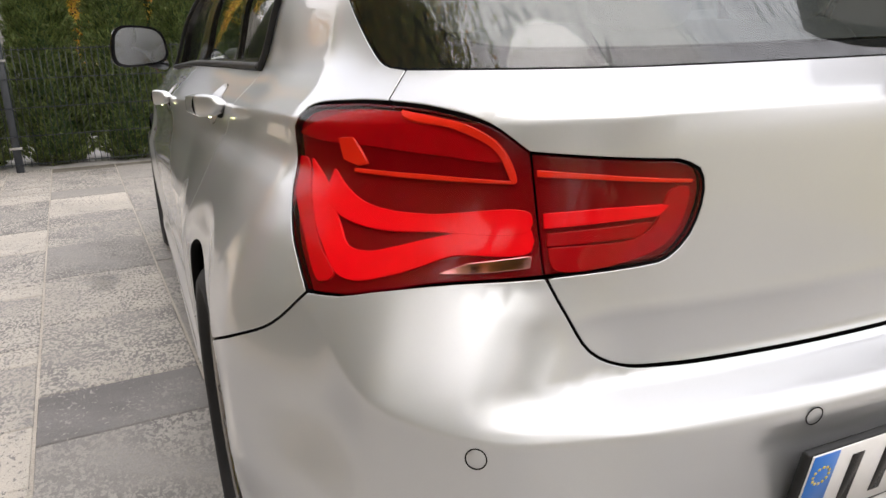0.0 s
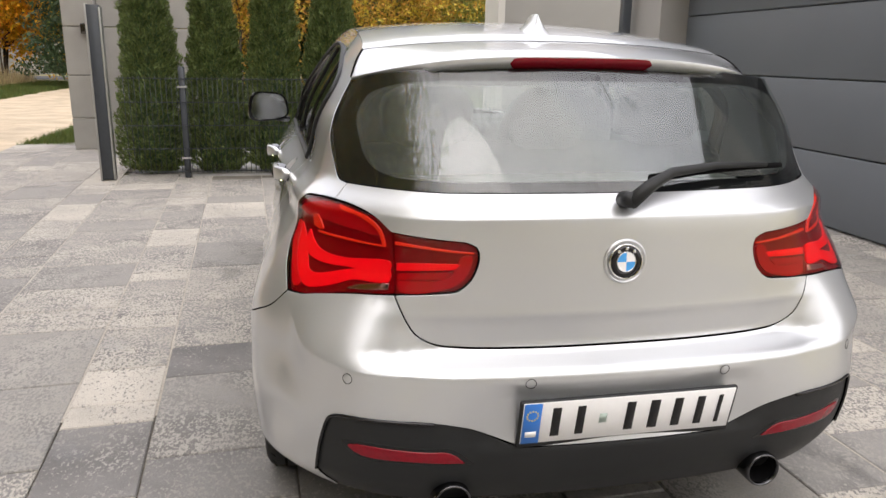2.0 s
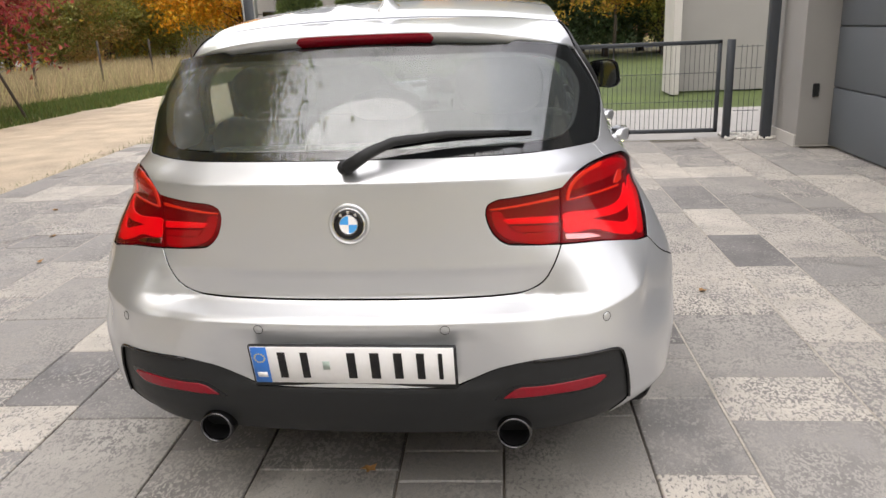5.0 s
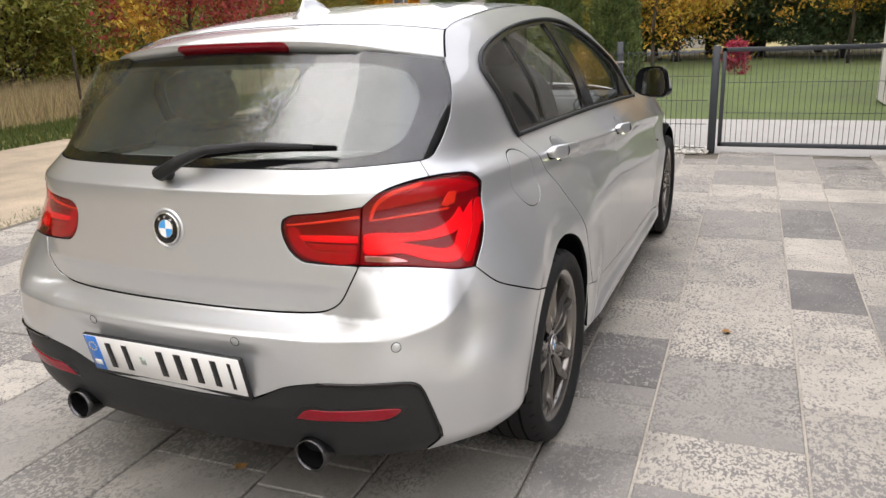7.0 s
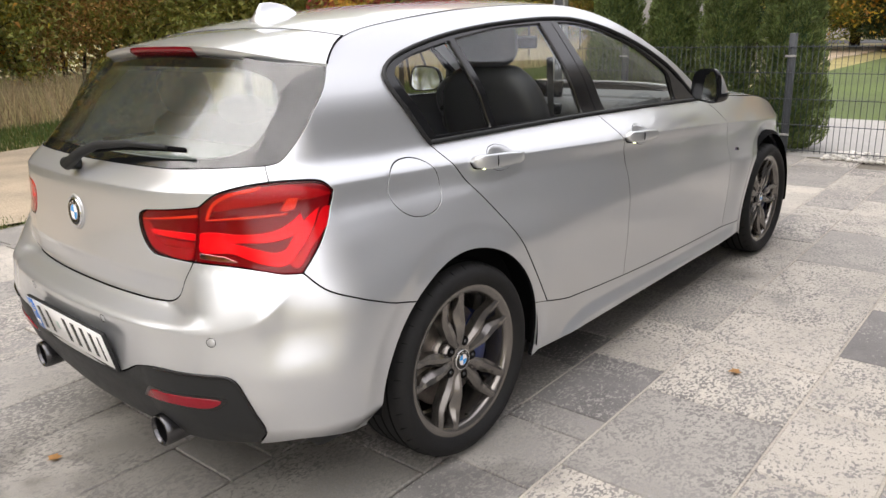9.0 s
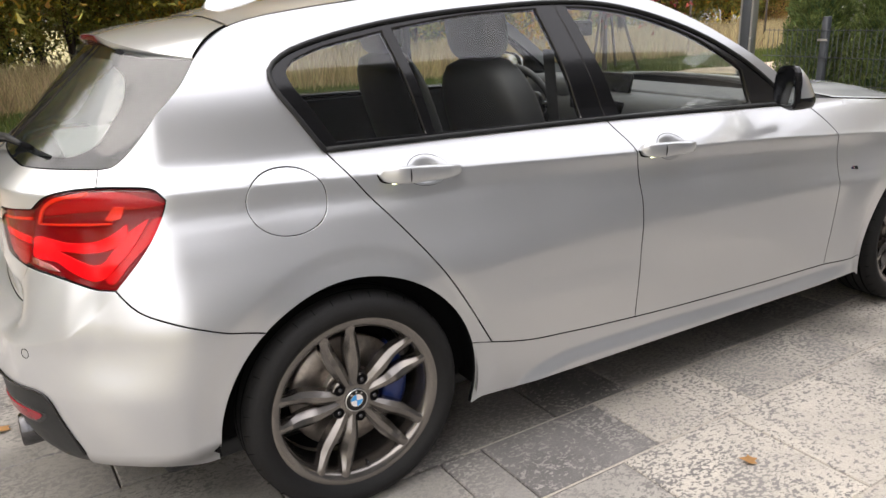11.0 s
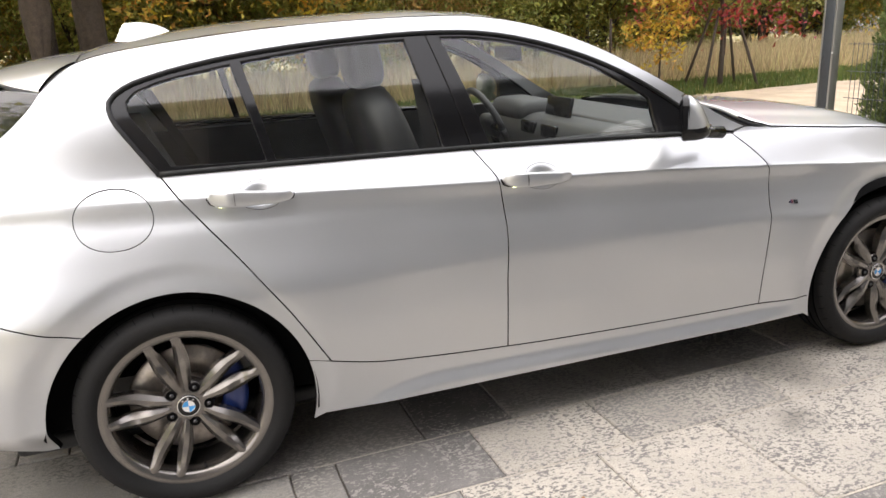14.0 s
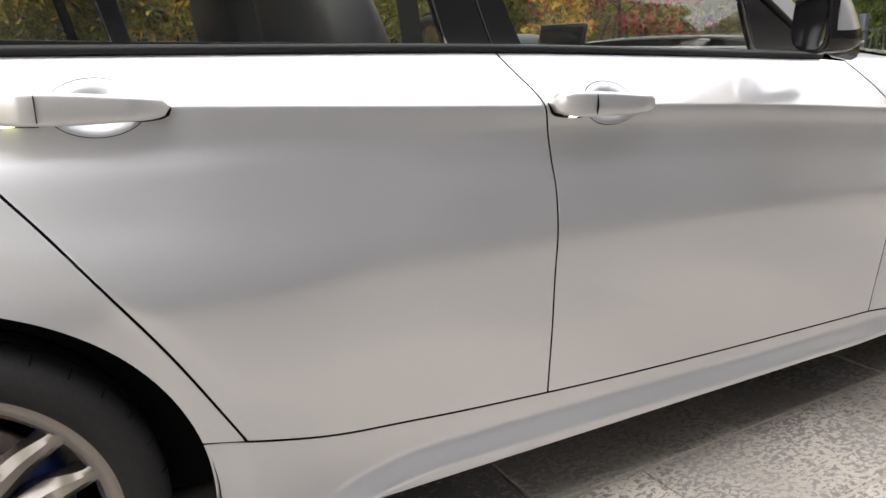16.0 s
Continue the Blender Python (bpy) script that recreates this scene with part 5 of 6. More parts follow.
front_seat(-0.37)
front_seat(0.37)
bench = part("rear_bench", cushion((1.18, 0.48, 0.18), 0.07, (0, 0.28, 0.56)), LEATHER, car, "black leather rear bench")
part("backrest", cushion((1.18, 0.15, 0.52), 0.06, (0, 0, 0.26)), LEATHER, bench).matrix_basis = pose(0, 0.03, 0.56, 22, 0, 0)
for x in (-0.36, 0.36):
    part("headrest", pad(0.27, 0.11, 0.18), LEATHER, bench).matrix_basis = pose(x, -0.17, 1.13, 12, 0, 0)
part("headrest", pad(0.22, 0.09, 0.09), LEATHER, bench).matrix_basis = pose(0, -0.17, 1.08, 12, 0, 0)
part("cabin_floor", box_bm((1.36, 2.5, 0.05), (0, 0.9, 0.36), 0.01), LINER, car)
part("parcel_shelf", box_bm((1.08, 0.36, 0.02), (0, -0.38, 0.955), 0.008), LINER, car)
sheet("headliner", lambda a, b: roof_point((2 * a - 1) * 0.96, -0.15 + 1.33 * b) - Vector((0, 0, 0.035)), 16, 12, LINER, car)
dash = part("dashboard", cushion((1.34, 0.42, 0.24), 0.09, (0, 1.76, 0.84)), DASH, car, "black plastic dashboard with a centre screen")
part("dash_top", cushion((1.30, 0.34, 0.05), 0.02, (0, 1.87, 0.945)), DASH, dash)
part("centre_console", cushion((0.26, 0.55, 0.22), 0.05, (0, 1.40, 0.60)), DASH, dash)
part("screen", box_bm((0.22, 0.018, 0.095), (0, 1.66, 0.995), 0.006, 2, pose(0, 0, 0, -12, 0, 0)), GLOSS_BLACK, dash)
part("instrument_hood", cushion((0.36, 0.20, 0.10), 0.045, (-0.37, 1.66, 0.965)), DASH, dash)
for k in range(4):
    part("control_row", box_bm((0.17, 0.012, 0.018), (0, 1.555 + 0.006 * k, 0.80 + 0.032 * k), 0.003), STEEL, dash)
for x in (-0.10, 0.10):
    part("air_vent", box_bm((0.14, 0.02, 0.055), (x, 1.56, 0.91), 0.008, 2), GLOSS_BLACK, dash)
sw = empty("steering_wheel")
sw.parent = car
sw.matrix_basis = pose(-0.37, 1.47, 0.895, 24, 0, 0)
part("wheel_rim", tube_bm([(0.185 * math.cos(a), 0, 0.185 * math.sin(a)) for a in [2 * math.pi * i / 40 for i in range(41)]], 0.016, 10), LEATHER, sw)
part("wheel_boss", cushion((0.15, 0.06, 0.12), 0.03, (0, 0.02, -0.01)), DASH, sw)
for a, b in (((0.06, 0.01, 0.0), (0.18, 0, 0.0)), ((-0.06, 0.01, 0.0), (-0.18, 0, 0.0)), ((0, 0.01, -0.05), (0, 0, -0.18))):
    part("wheel_spoke", tube_bm([a, b], 0.016, 8), STEEL, sw)
part("rear_view_mirror", box_bm((0.23, 0.03, 0.06), (0, 1.42, 1.24), 0.012, 3), GLOSS_BLACK, car)
for side in (1, -1):
    part("seat_belt", grid_bm(lambda a, b, side=side: Vector((side * (0.575 - 0.05 * b), 0.82 + 0.10 * b + 0.045 * a, 1.20 - 0.55 * b)), 1, 10), LEATHER, car)
    part("seat_belt", grid_bm(lambda a, b, side=side: Vector((side * (0.56 + 0.03 * b), -0.06 + 0.16 * b + 0.045 * a, 1.16 - 0.34 * b)), 1, 10), LEATHER, car)
    def trim(a, b, side=side):
        u = -0.05 + 1.95 * a
        low = 0.55 if u > 0.52 else 0.75
        z = low + (0.97 - low) * b
        p, n = skin(u, z, side)
        return Vector((p.x - side * 0.085, p.y, p.z))
    part("door_trim", grid_bm(trim, 20, 6), DASH, car)

# ---- materials of the place ----
def paver_material(name, pale, dark, cover, spread=0.05):
    """Shaded concrete: a pale face under a worn dark top layer that breaks up into ragged flecks; cover says how much of it is left."""
    m = bpy.data.materials.new(name)
    m.use_nodes = True
    n, l = m.node_tree.nodes, m.node_tree.links
    b = n["Principled BSDF"]
    geo, info = n.new("ShaderNodeNewGeometry"), n.new("ShaderNodeObjectInfo")

    def math_node(op, a, c):
        t = n.new("ShaderNodeMath")
        t.operation = op
        for k, v in enumerate((a, c)):
            if isinstance(v, (int, float)):
                t.inputs[k].default_value = v
            else:
                l.new(v, t.inputs[k])
        return t.outputs[0]

    def span(v, a, c, lo=0.0, hi=1.0):
        t = n.new("ShaderNodeMapRange")
        for key, q in (("From Min", a), ("From Max", c), ("To Min", lo), ("To Max", hi)):
            t.inputs[key].default_value = q
        l.new(v, t.inputs["Value"])
        return t.outputs[0]

    def blend(factor, one, two):
        t = n.new("ShaderNodeMix")
        t.data_type = "RGBA"
        l.new(factor, t.inputs["Factor"])
        for key, v in (("A", one), ("B", two)):
            if isinstance(v, tuple):
                t.inputs[key].default_value = (*v, 1)
            else:
                l.new(v, t.inputs[key])
        return t.outputs["Result"]

    # each slab cuts its own piece out of the pattern
    comb = n.new("ShaderNodeCombineXYZ")
    for k in range(3):
        l.new(math_node("MULTIPLY", math_node("ADD", info.outputs["Random"], geo.outputs["Random Per Island"]), (37.0, 53.0, 11.0)[k]), comb.inputs[k])
    shift = n.new("ShaderNodeVectorMath")
    l.new(geo.outputs["Position"], shift.inputs[0])
    l.new(comb.outputs[0], shift.inputs[1])
    squash = n.new("ShaderNodeVectorMath")
    squash.operation = "MULTIPLY"
    squash.inputs[1].default_value = (1.0, 0.62, 1.0)
    l.new(shift.outputs[0], squash.inputs[0])
    tex = {}
    for key, sc, det, rough, dist in (("cloud", 2.2, 4, 0.6, 0.4), ("fleck", 92, 3, 0.6, 0.5), ("grain", 260, 3, 0.7, 0), ("wet", 1.5, 5, 0.6, 0.6), ("patch", 4.5, 5, 0.65, 1.0)):
        t = n.new("ShaderNodeTexNoise")
        t.inputs["Scale"].default_value, t.inputs["Detail"].default_value, t.inputs["Roughness"].default_value, t.inputs["Distortion"].default_value = sc, det, rough, dist
        l.new(geo.outputs["Position"] if key == "wet" else squash.outputs[0] if key == "fleck" else shift.outputs[0], t.inputs["Vector"])
        tex[key] = t.outputs["Fac"]
    own = span(math_node("FRACT", math_node("MULTIPLY", math_node("ADD", info.outputs["Random"], geo.outputs["Random Per Island"]), 7.77), 0), 0, 1, -spread, spread)
    level = math_node("ADD", math_node("ADD", span(tex["patch"], 0.25, 0.75, -0.10, 0.10), own), cover - 0.5)
    worn = span(math_node("ADD", tex["fleck"], level), 0.475, 0.525)
    low, high = tuple(0.84 * q for q in pale), tuple(1.10 * q for q in pale)
    face = blend(span(tex["cloud"], 0.35, 0.65), low, high)
    crust = blend(span(tex["cloud"], 0.65, 0.35), tuple(0.78 * q for q in dark), tuple(1.25 * q for q in dark))
    base = blend(worn, face, crust)
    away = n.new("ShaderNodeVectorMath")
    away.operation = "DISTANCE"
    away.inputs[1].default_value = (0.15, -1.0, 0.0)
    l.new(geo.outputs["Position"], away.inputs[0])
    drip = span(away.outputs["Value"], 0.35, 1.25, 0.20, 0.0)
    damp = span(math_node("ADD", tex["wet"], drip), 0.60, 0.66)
    hsv = n.new("ShaderNodeHueSaturation")
    l.new(base, hsv.inputs["Color"])
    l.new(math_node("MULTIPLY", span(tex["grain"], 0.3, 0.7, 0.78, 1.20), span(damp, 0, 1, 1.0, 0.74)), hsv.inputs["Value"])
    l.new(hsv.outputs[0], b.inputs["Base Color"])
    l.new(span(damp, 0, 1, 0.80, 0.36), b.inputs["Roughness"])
    bp = n.new("ShaderNodeBump")
    bp.inputs["Strength"].default_value, bp.inputs["Distance"].default_value = 0.4, 0.003
    l.new(math_node("SUBTRACT", math_node("ADD", tex["grain"], tex["patch"]), math_node("MULTIPLY", worn, 0.25)), bp.inputs["Height"])
    l.new(bp.outputs[0], b.inputs["Normal"])
    return m


PAVERS = {
    "L": paver_material("pale_shaded_concrete", (0.475, 0.44, 0.385), (0.205, 0.195, 0.186), 0.43),
    "S": paver_material("flecked_concrete", (0.415, 0.385, 0.34), (0.195, 0.186, 0.178), 0.49),
    "M": paver_material("grey_concrete", (0.32, 0.302, 0.275), (0.21, 0.20, 0.19), 0.50),
    "D": paver_material("anthracite_concrete", (0.30, 0.284, 0.262), (0.168, 0.161, 0.155), 0.58),
}
JOINT = material("joint_soil", (0.15, 0.135, 0.11), rough=0.95, vary=0.35, scale=6, fine=200, bump=0.3)
JOINT_SAND = material("joint_sand", (0.40, 0.365, 0.315), rough=0.95, vary=0.35, scale=3, fine=160, bump=0.3)
SAND = material("road_sand", (0.46, 0.375, 0.27), rough=0.95, vary=0.42, scale=1.8, fine=60, bump=0.4)
GRASS_SOIL = material("meadow_soil", (0.30, 0.26, 0.11), rough=0.95, vary=0.45, scale=0.7, fine=40, bump=0.4)
LAWN = material("lawn_turf", (0.075, 0.105, 0.027), rough=0.9, vary=0.5, scale=0.5, fine=60, bump=0.5)
BLADE = material("grass_blade", (0.092, 0.128, 0.028), rough=0.6, vary=0.2, island=0.45, hue=0.05)
DRY = material("dry_grass", (0.46, 0.38, 0.22), rough=0.8, vary=0.2, island=0.45, hue=0.03)
ASPHALT = material("asphalt", (0.06, 0.06, 0.062), rough=0.9, vary=0.25, scale=3, fine=300, bump=0.2)
PLASTER = material("grey_render", (0.30, 0.29, 0.275), rough=0.9, vary=0.08, scale=2, fine=400, bump=0.12)
PLASTER_LIGHT = material("pale_render", (0.52, 0.50, 0.47), rough=0.9, vary=0.07, scale=2, fine=400, bump=0.12)
CONCRETE = material("cast_concrete", (0.33, 0.32, 0.30), rough=0.85, vary=0.15, scale=3, fine=150, bump=0.15)
FASCIA = material("anthracite_fascia", (0.075, 0.082, 0.09), rough=0.6, vary=0.10, scale=2, fine=500, bump=0.05)
GARAGE = material("anthracite_panel", (0.122, 0.135, 0.152), rough=0.5, vary=0.10, scale=2, fine=500, bump=0.05)
FENCE = material("anthracite_steel", (0.045, 0.052, 0.062), rough=0.5, vary=0.12, scale=20)
ALU = material("brushed_aluminium", (0.45, 0.45, 0.44), rough=0.4, metal=0.8, vary=0.1)
WALL_WHITE = material("pale_wall", (0.55, 0.55, 0.56), rough=0.9, vary=0.08, scale=0.8, fine=60)
PEBBLE = material("white_pebble", (0.62, 0.60, 0.56), rough=0.7, vary=0.15, island=0.2)
BARK = material("bark", (0.060, 0.047, 0.037), rough=0.95, vary=0.5, scale=14, fine=70, bump=1.0)
THUJA = material("thuja_green", (0.135, 0.18, 0.054), rough=0.6, vary=0.25, scale=5, island=0.5, hue=0.02)
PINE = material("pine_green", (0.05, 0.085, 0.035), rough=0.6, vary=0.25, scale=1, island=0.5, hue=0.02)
OLIVE = material("olive_leaf", (0.30, 0.31, 0.07), rough=0.6, vary=0.3, scale=0.6, island=0.5, hue=0.035)
YELLOW_LEAF = material("yellow_leaf", (0.78, 0.43, 0.03), rough=0.6, vary=0.25, scale=0.8, island=0.4, hue=0.02)
GOLD_LEAF = material("golden_leaf", (0.52, 0.34, 0.05), rough=0.6, vary=0.3, scale=0.8, island=0.5, hue=0.035)
RED_LEAF = material("red_leaf", (0.34, 0.055, 0.045), rough=0.6, vary=0.3, scale=0.8, island=0.5, hue=0.02)
BROWN_LEAF = material("brown_leaf", (0.40, 0.24, 0.07), rough=0.7, vary=0.3, scale=3, island=0.4, hue=0.02)
MAROON = material("maroon_leaf", (0.06, 0.02, 0.028), rough=0.6, vary=0.3, island=0.5)
for leaf_mat in (THUJA, PINE, OLIVE, YELLOW_LEAF, GOLD_LEAF, RED_LEAF, BLADE, DRY):
    leafy(leaf_mat)
BRICK_RED = material("far_brick", (0.36, 0.19, 0.13), rough=0.9, vary=0.25, scale=2, fine=20)


def structure(ob, label, category):
    return tagged(ob, label, category, kind="structure")


def strip(name, left, right, z, mat, label, category, kind="structure"):
    """A ground sheet between two lines of (x, y), of equal length."""
    verts = [(x, y, z) for x, y in left] + [(x, y, z) for x, y in right]
    n = len(left)
    ob = mesh_part(name, verts, [(i, i + 1, n + i + 1, n + i) for i in range(n - 1)], mat, smooth=False)
    if ob.data.polygons[0].normal.z < 0:
        ob.data.flip_normals()
    return tagged(ob, label, category, kind=kind)


def wavy(x0, x1, y0, y1, n, amp, seed):
    r = random.Random(seed)
    return [(x0 + (x1 - x0) * i / n + amp * (r.random() - 0.5) * 2, y0 + (y1 - y0) * i / n) for i in range(n + 1)]


ground = new("ground", bpy.data.meshes.new("ground"))
bm = bmesh.new()
bmesh.ops.create_grid(bm, x_segments=40, y_segments=40, size=600)
bm.to_mesh(ground.data)
bm.free()
ground.data.materials.append(GRASS_SOIL)
ground.location = (0, 0, -0.06)
structure(ground, "dull autumn meadow ground reaching to the horizon", "ground")
strip("road", wavy(-8.4, -8.6, -40, 33, 140, 0.22, 1), wavy(-3.6, -4.3, -40, 33, 140, 0.16, 2), -0.035, SAND, "pale sandy track with stones and loose leaves", "road")
strip("street", [(-60, 36), (40, 36)], [(-60, 41), (40, 41)], -0.045, ASPHALT, "grey asphalt street beyond the track", "road")
strip("lawn", [(-3.0, 9.1), (-3.0, 30)], [(16, 9.1), (16, 30)], -0.030, LAWN, "green mown lawn with fallen leaves", "lawn")
strip("garden_path", [(-2.5, 6.05), (-2.5, 9.1)], [(12, 6.05), (12, 9.1)], -0.012, CONCRETE, "pale concrete garden path behind the gate", "path")

# ---- house and garage ----
house = tagged(empty("house"), "grey rendered house wall with a wide anthracite sectional garage door", "house")


def block(name, lo, hi, mat, parent, bevel=0.004, label=""):
    size = [b - a for a, b in zip(lo, hi)]
    return part(name, box_bm(size, [(a + b) / 2 for a, b in zip(lo, hi)], bevel, 1), mat, parent, label, smooth=False)


block("wall", (3.14, 5.30, 0.02), (3.55, 6.30, 3.92), PLASTER, house)
block("wall", (3.14, -0.9, 0.02), (9.0, -0.10, 3.92), PLASTER, house)
block("lintel", (3.14, -0.10, 2.32), (3.55, 5.30, 3.92), FASCIA, house, label="anthracite fascia over the garage door")
block("plinth", (3.125, 5.305, 0.0), (3.56, 6.31, 0.12), PLASTER_LIGHT, house)
block("roof", (3.06, -1.1, 3.92), (9.0, 6.5, 4.10), FASCIA, house)
block("back_wall", (3.56, 6.05, 0.0), (9.0, 6.30, 3.92), PLASTER, house)
gd = part("garage_door", box_bm((0.03, 5.38, 2.32), (3.49, 2.60, 1.17)), GARAGE, house, "anthracite sectional garage door")
for k in range(4):
    lo, hi = 0.02 + 0.575 * k, 0.02 + 0.575 * (k + 1) - 0.012
    part("door_panel", box_bm((0.03, 5.36, hi - lo), (3.462, 2.60, (lo + hi) / 2), 0.006, 2), GARAGE, gd)
block("wall_switch", (3.255, 5.275, 0.50), (3.315, 5.30, 0.63), BLACK_PLASTIC, house, 0.008)
pipe_post = tagged(part("gate_end_post", box_bm((0.10, 0.10, 2.6), (3.03, 5.93, 1.3), 0.006, 2), FENCE), "tall anthracite steel post beside the house wall", "post")
porch = tagged(empty("porch_wall"), "grey rendered porch wall with a pale edge at the lawn", "wall")
# upper part is unseen, added to darken what the car's flank mirrors
block("wall_panel", (3.10, 11.80, 0.0), (9.0, 12.05, 6.2), PLASTER, porch, 0.006)
block("edge_pilaster", (2.97, 11.12, 0.0), (3.10, 12.05, 6.2), PLASTER_LIGHT, porch, 0.006)
far = tagged(empty("far_house"), "distant brick house with a dark roof", "house")
block("wall", (-1.0, 62, 0), (13.0, 70, 6.0), BRICK_RED, far)
bm = bmesh.new()
pts = [(-1.6, 61.4, 6.0), (13.6, 61.4, 6.0), (13.6, 70.6, 6.0), (-1.6, 70.6, 6.0), (-1.6, 66, 10.2), (13.6, 66, 10.2)]
v = [bm.verts.new(p) for p in pts]
for f in ((0, 1, 5, 4), (2, 3, 4, 5), (0, 4, 3), (1, 2, 5), (0, 3, 2, 1)):
    bm.faces.new([v[i] for i in f])
part("roof", bm, GARAGE, far, smooth=False)
for k in range(4):
    block("window", (0.6 + 3.2 * k, 61.9, 2.2), (1.8 + 3.2 * k, 62.05, 4.2), GLOSS_BLACK, far)

# ---- concrete gate pillar and wall ----
pillar = tagged(empty("gate_pillar"), "grey concrete block gate pillar with a letter box", "pillar")
for k in range(5):
    z0, z1 = (0.0, 0.42, 0.98, 1.60, 2.15)[k], (0.412, 0.972, 1.592, 2.142, 2.7)[k]
    block("concrete_block", (-3.60, 8.50, z0), (-3.20, 8.90, z1), CONCRETE, pillar, 0.008)
part("letter_box", box_bm((0.22, 0.06, 0.13), (-3.26, 8.47, 1.57), 0.01, 2), STEEL, pillar, "small metal letter box")
cwall = tagged(empty("concrete_wall"), "smooth grey concrete panel wall behind the hedge", "wall")
for k in range(1):
    for j in range(2):
        block("concrete_panel", (-3.19 + 1.205 * k, 8.62, 1.605 * j), (-2.0 + 1.205 * k, 8.80, 1.595 + 1.105 * j), CONCRETE, cwall, 0.006)


# ---- fence, gate ----
def mesh_fence(name, x0, x1, y, z0, z1, label, step=0.05, rows=5, frame=False, posts=()):
    f = tagged(empty(name), label, "fence" if not frame else "gate")
    n = int((x1 - x0) / step)
    for i in range(1, n):
        x = x0 + (x1 - x0) * i / n
        part("wire", tube_bm([(x, y, z0), (x, y, z1)], 0.0028, 5), FENCE, f)
    for k in range(rows):
        z = z0 + 0.02 + (z1 - z0 - 0.04) * k / (rows - 1)
        for dy in (-0.006, 0.006):
            part("rail_wire", tube_bm([(x0, y + dy, z), (x1, y + dy, z)], 0.0032, 5), FENCE, f)
    if frame:
        for a, b in (((x0, y, z0), (x1, y, z0)), ((x0, y, z1), (x1, y, z1)), ((x0, y, z0), (x0, y, z1)), ((x1, y, z0), (x1, y, z1))):
            lo, hi = [min(p, q) - 0.02 for p, q in zip(a, b)], [max(p, q) + 0.02 for p, q in zip(a, b)]
            part("frame_bar", box_bm([q - p for p, q in zip(lo, hi)], [(p + q) / 2 for p, q in zip(lo, hi)], 0.004, 1), FENCE, f)
    for x in posts:
        part("post", box_bm((0.06, 0.06, z1 + 0.10), (x, y + 0.04, (z1 + 0.10) / 2), 0.004, 1), FENCE, f)
        for z in (z1 * 0.2, z1 * 0.9):
            part("clamp", box_bm((0.10, 0.012, 0.02), (x, y + 0.004, z), 0.002), ALU, f)
    return f


mesh_fence("mesh_fence", -2.45, -1.83, 5.90, 0.05, 1.05, "anthracite welded mesh fence panel in front of the hedge")
mesh_fence("mesh_fence", -1.83, 0.80, 5.90, 0.05, 1.05, "anthracite welded mesh fence panel in front of the hedge", posts=(-1.83, -0.1))
mesh_fence("garden_gate", 0.93, 2.52, 6.02, 0.09, 1.04, "anthracite steel garden gate with wire infill", frame=True, rows=4)
for x, h in ((0.85, 1.08), (2.64, 1.06)):
    tagged(part("gate_post", box_bm((0.075, 0.075, h), (x, 6.03, h / 2), 0.005, 1), FENCE), "square anthracite steel gate post on the paving", "post")
mesh_fence("mesh_fence", 2.70, 2.97, 6.03, 0.05, 1.0, "short anthracite mesh fence beside the house")
leaf = tagged(part("driveway_gate_end", box_bm((0.11, 0.09, 1.72), (-2.60, 5.84, 0.87), 0.004, 1), FENCE), "tall anthracite driveway gate end post", "post")
part("edge_profile", box_bm((0.018, 0.085, 1.74), (-2.665, 5.835, 0.87), 0.002), ALU, leaf)
part("edge_profile", box_bm((0.018, 0.085, 1.70), (-2.536, 5.835, 0.86), 0.002), ALU, leaf)
for z in (0.25, 0.95, 1.6):
    part("bolt", lathe_bm([(0, 0.012), (0.012, 0.010), (0.014, 0)], 10), ALU, leaf).matrix_basis = pose(-2.53, 5.79, z, 0, 0, 0)

r = random.Random(5)
stones = bmesh.new()
for k in range(260):
    a = r.random()
    cx, cy = (0.25 + 0.6 * r.random(), 5.86 + 0.5 * r.random()) if k % 2 else (2.62 + 0.5 * r.random(), 5.80 + 0.5 * r.random())
    s = 0.012 + 0.02 * r.random()
    b = bmesh.new()
    bmesh.ops.create_icosphere(b, subdivisions=1, radius=s)
    for q in b.verts:
        q.co *= 0.8 + 0.4 * r.random()
        q.co.z *= 0.65
    bmesh.ops.translate(b, vec=(cx, cy, 0.008 + s * 0.3), verts=b.verts)
    add(stones, b)
tagged(part("pebbles", stones, PEBBLE), "bed of white pebbles below the gate", "pebbles", kind="stuff")


# ---- plants ----
def leaf_cloud(points, size, seed, stretch=1.0, droop=0.0):
    """Three-cornered leaves at points, turned at random; returns vertices and faces."""
    g = np.random.RandomState(seed)
    n = len(points)
    d1 = g.normal(size=(n, 3))
    d1[:, 2] -= droop
    d1 /= np.linalg.norm(d1, axis=1)[:, None]
    d2 = np.cross(d1, g.normal(size=(n, 3)))
    d2 /= np.linalg.norm(d2, axis=1)[:, None]
    s = size * (0.6 + 0.8 * g.random_sample((n, 1)))
    p = np.asarray(points)
    v = np.stack([p - d1 * s * stretch, p + d2 * s * 0.75 + d1 * s * 0.3, p + d1 * s * stretch], 1).reshape(-1, 3)
    return v, np.arange(3 * n).reshape(-1, 3)


def cloud_part(name, v, f, mat, parent=None):
    return mesh_part(name, v.tolist(), f.tolist(), mat, parent, smooth=False)


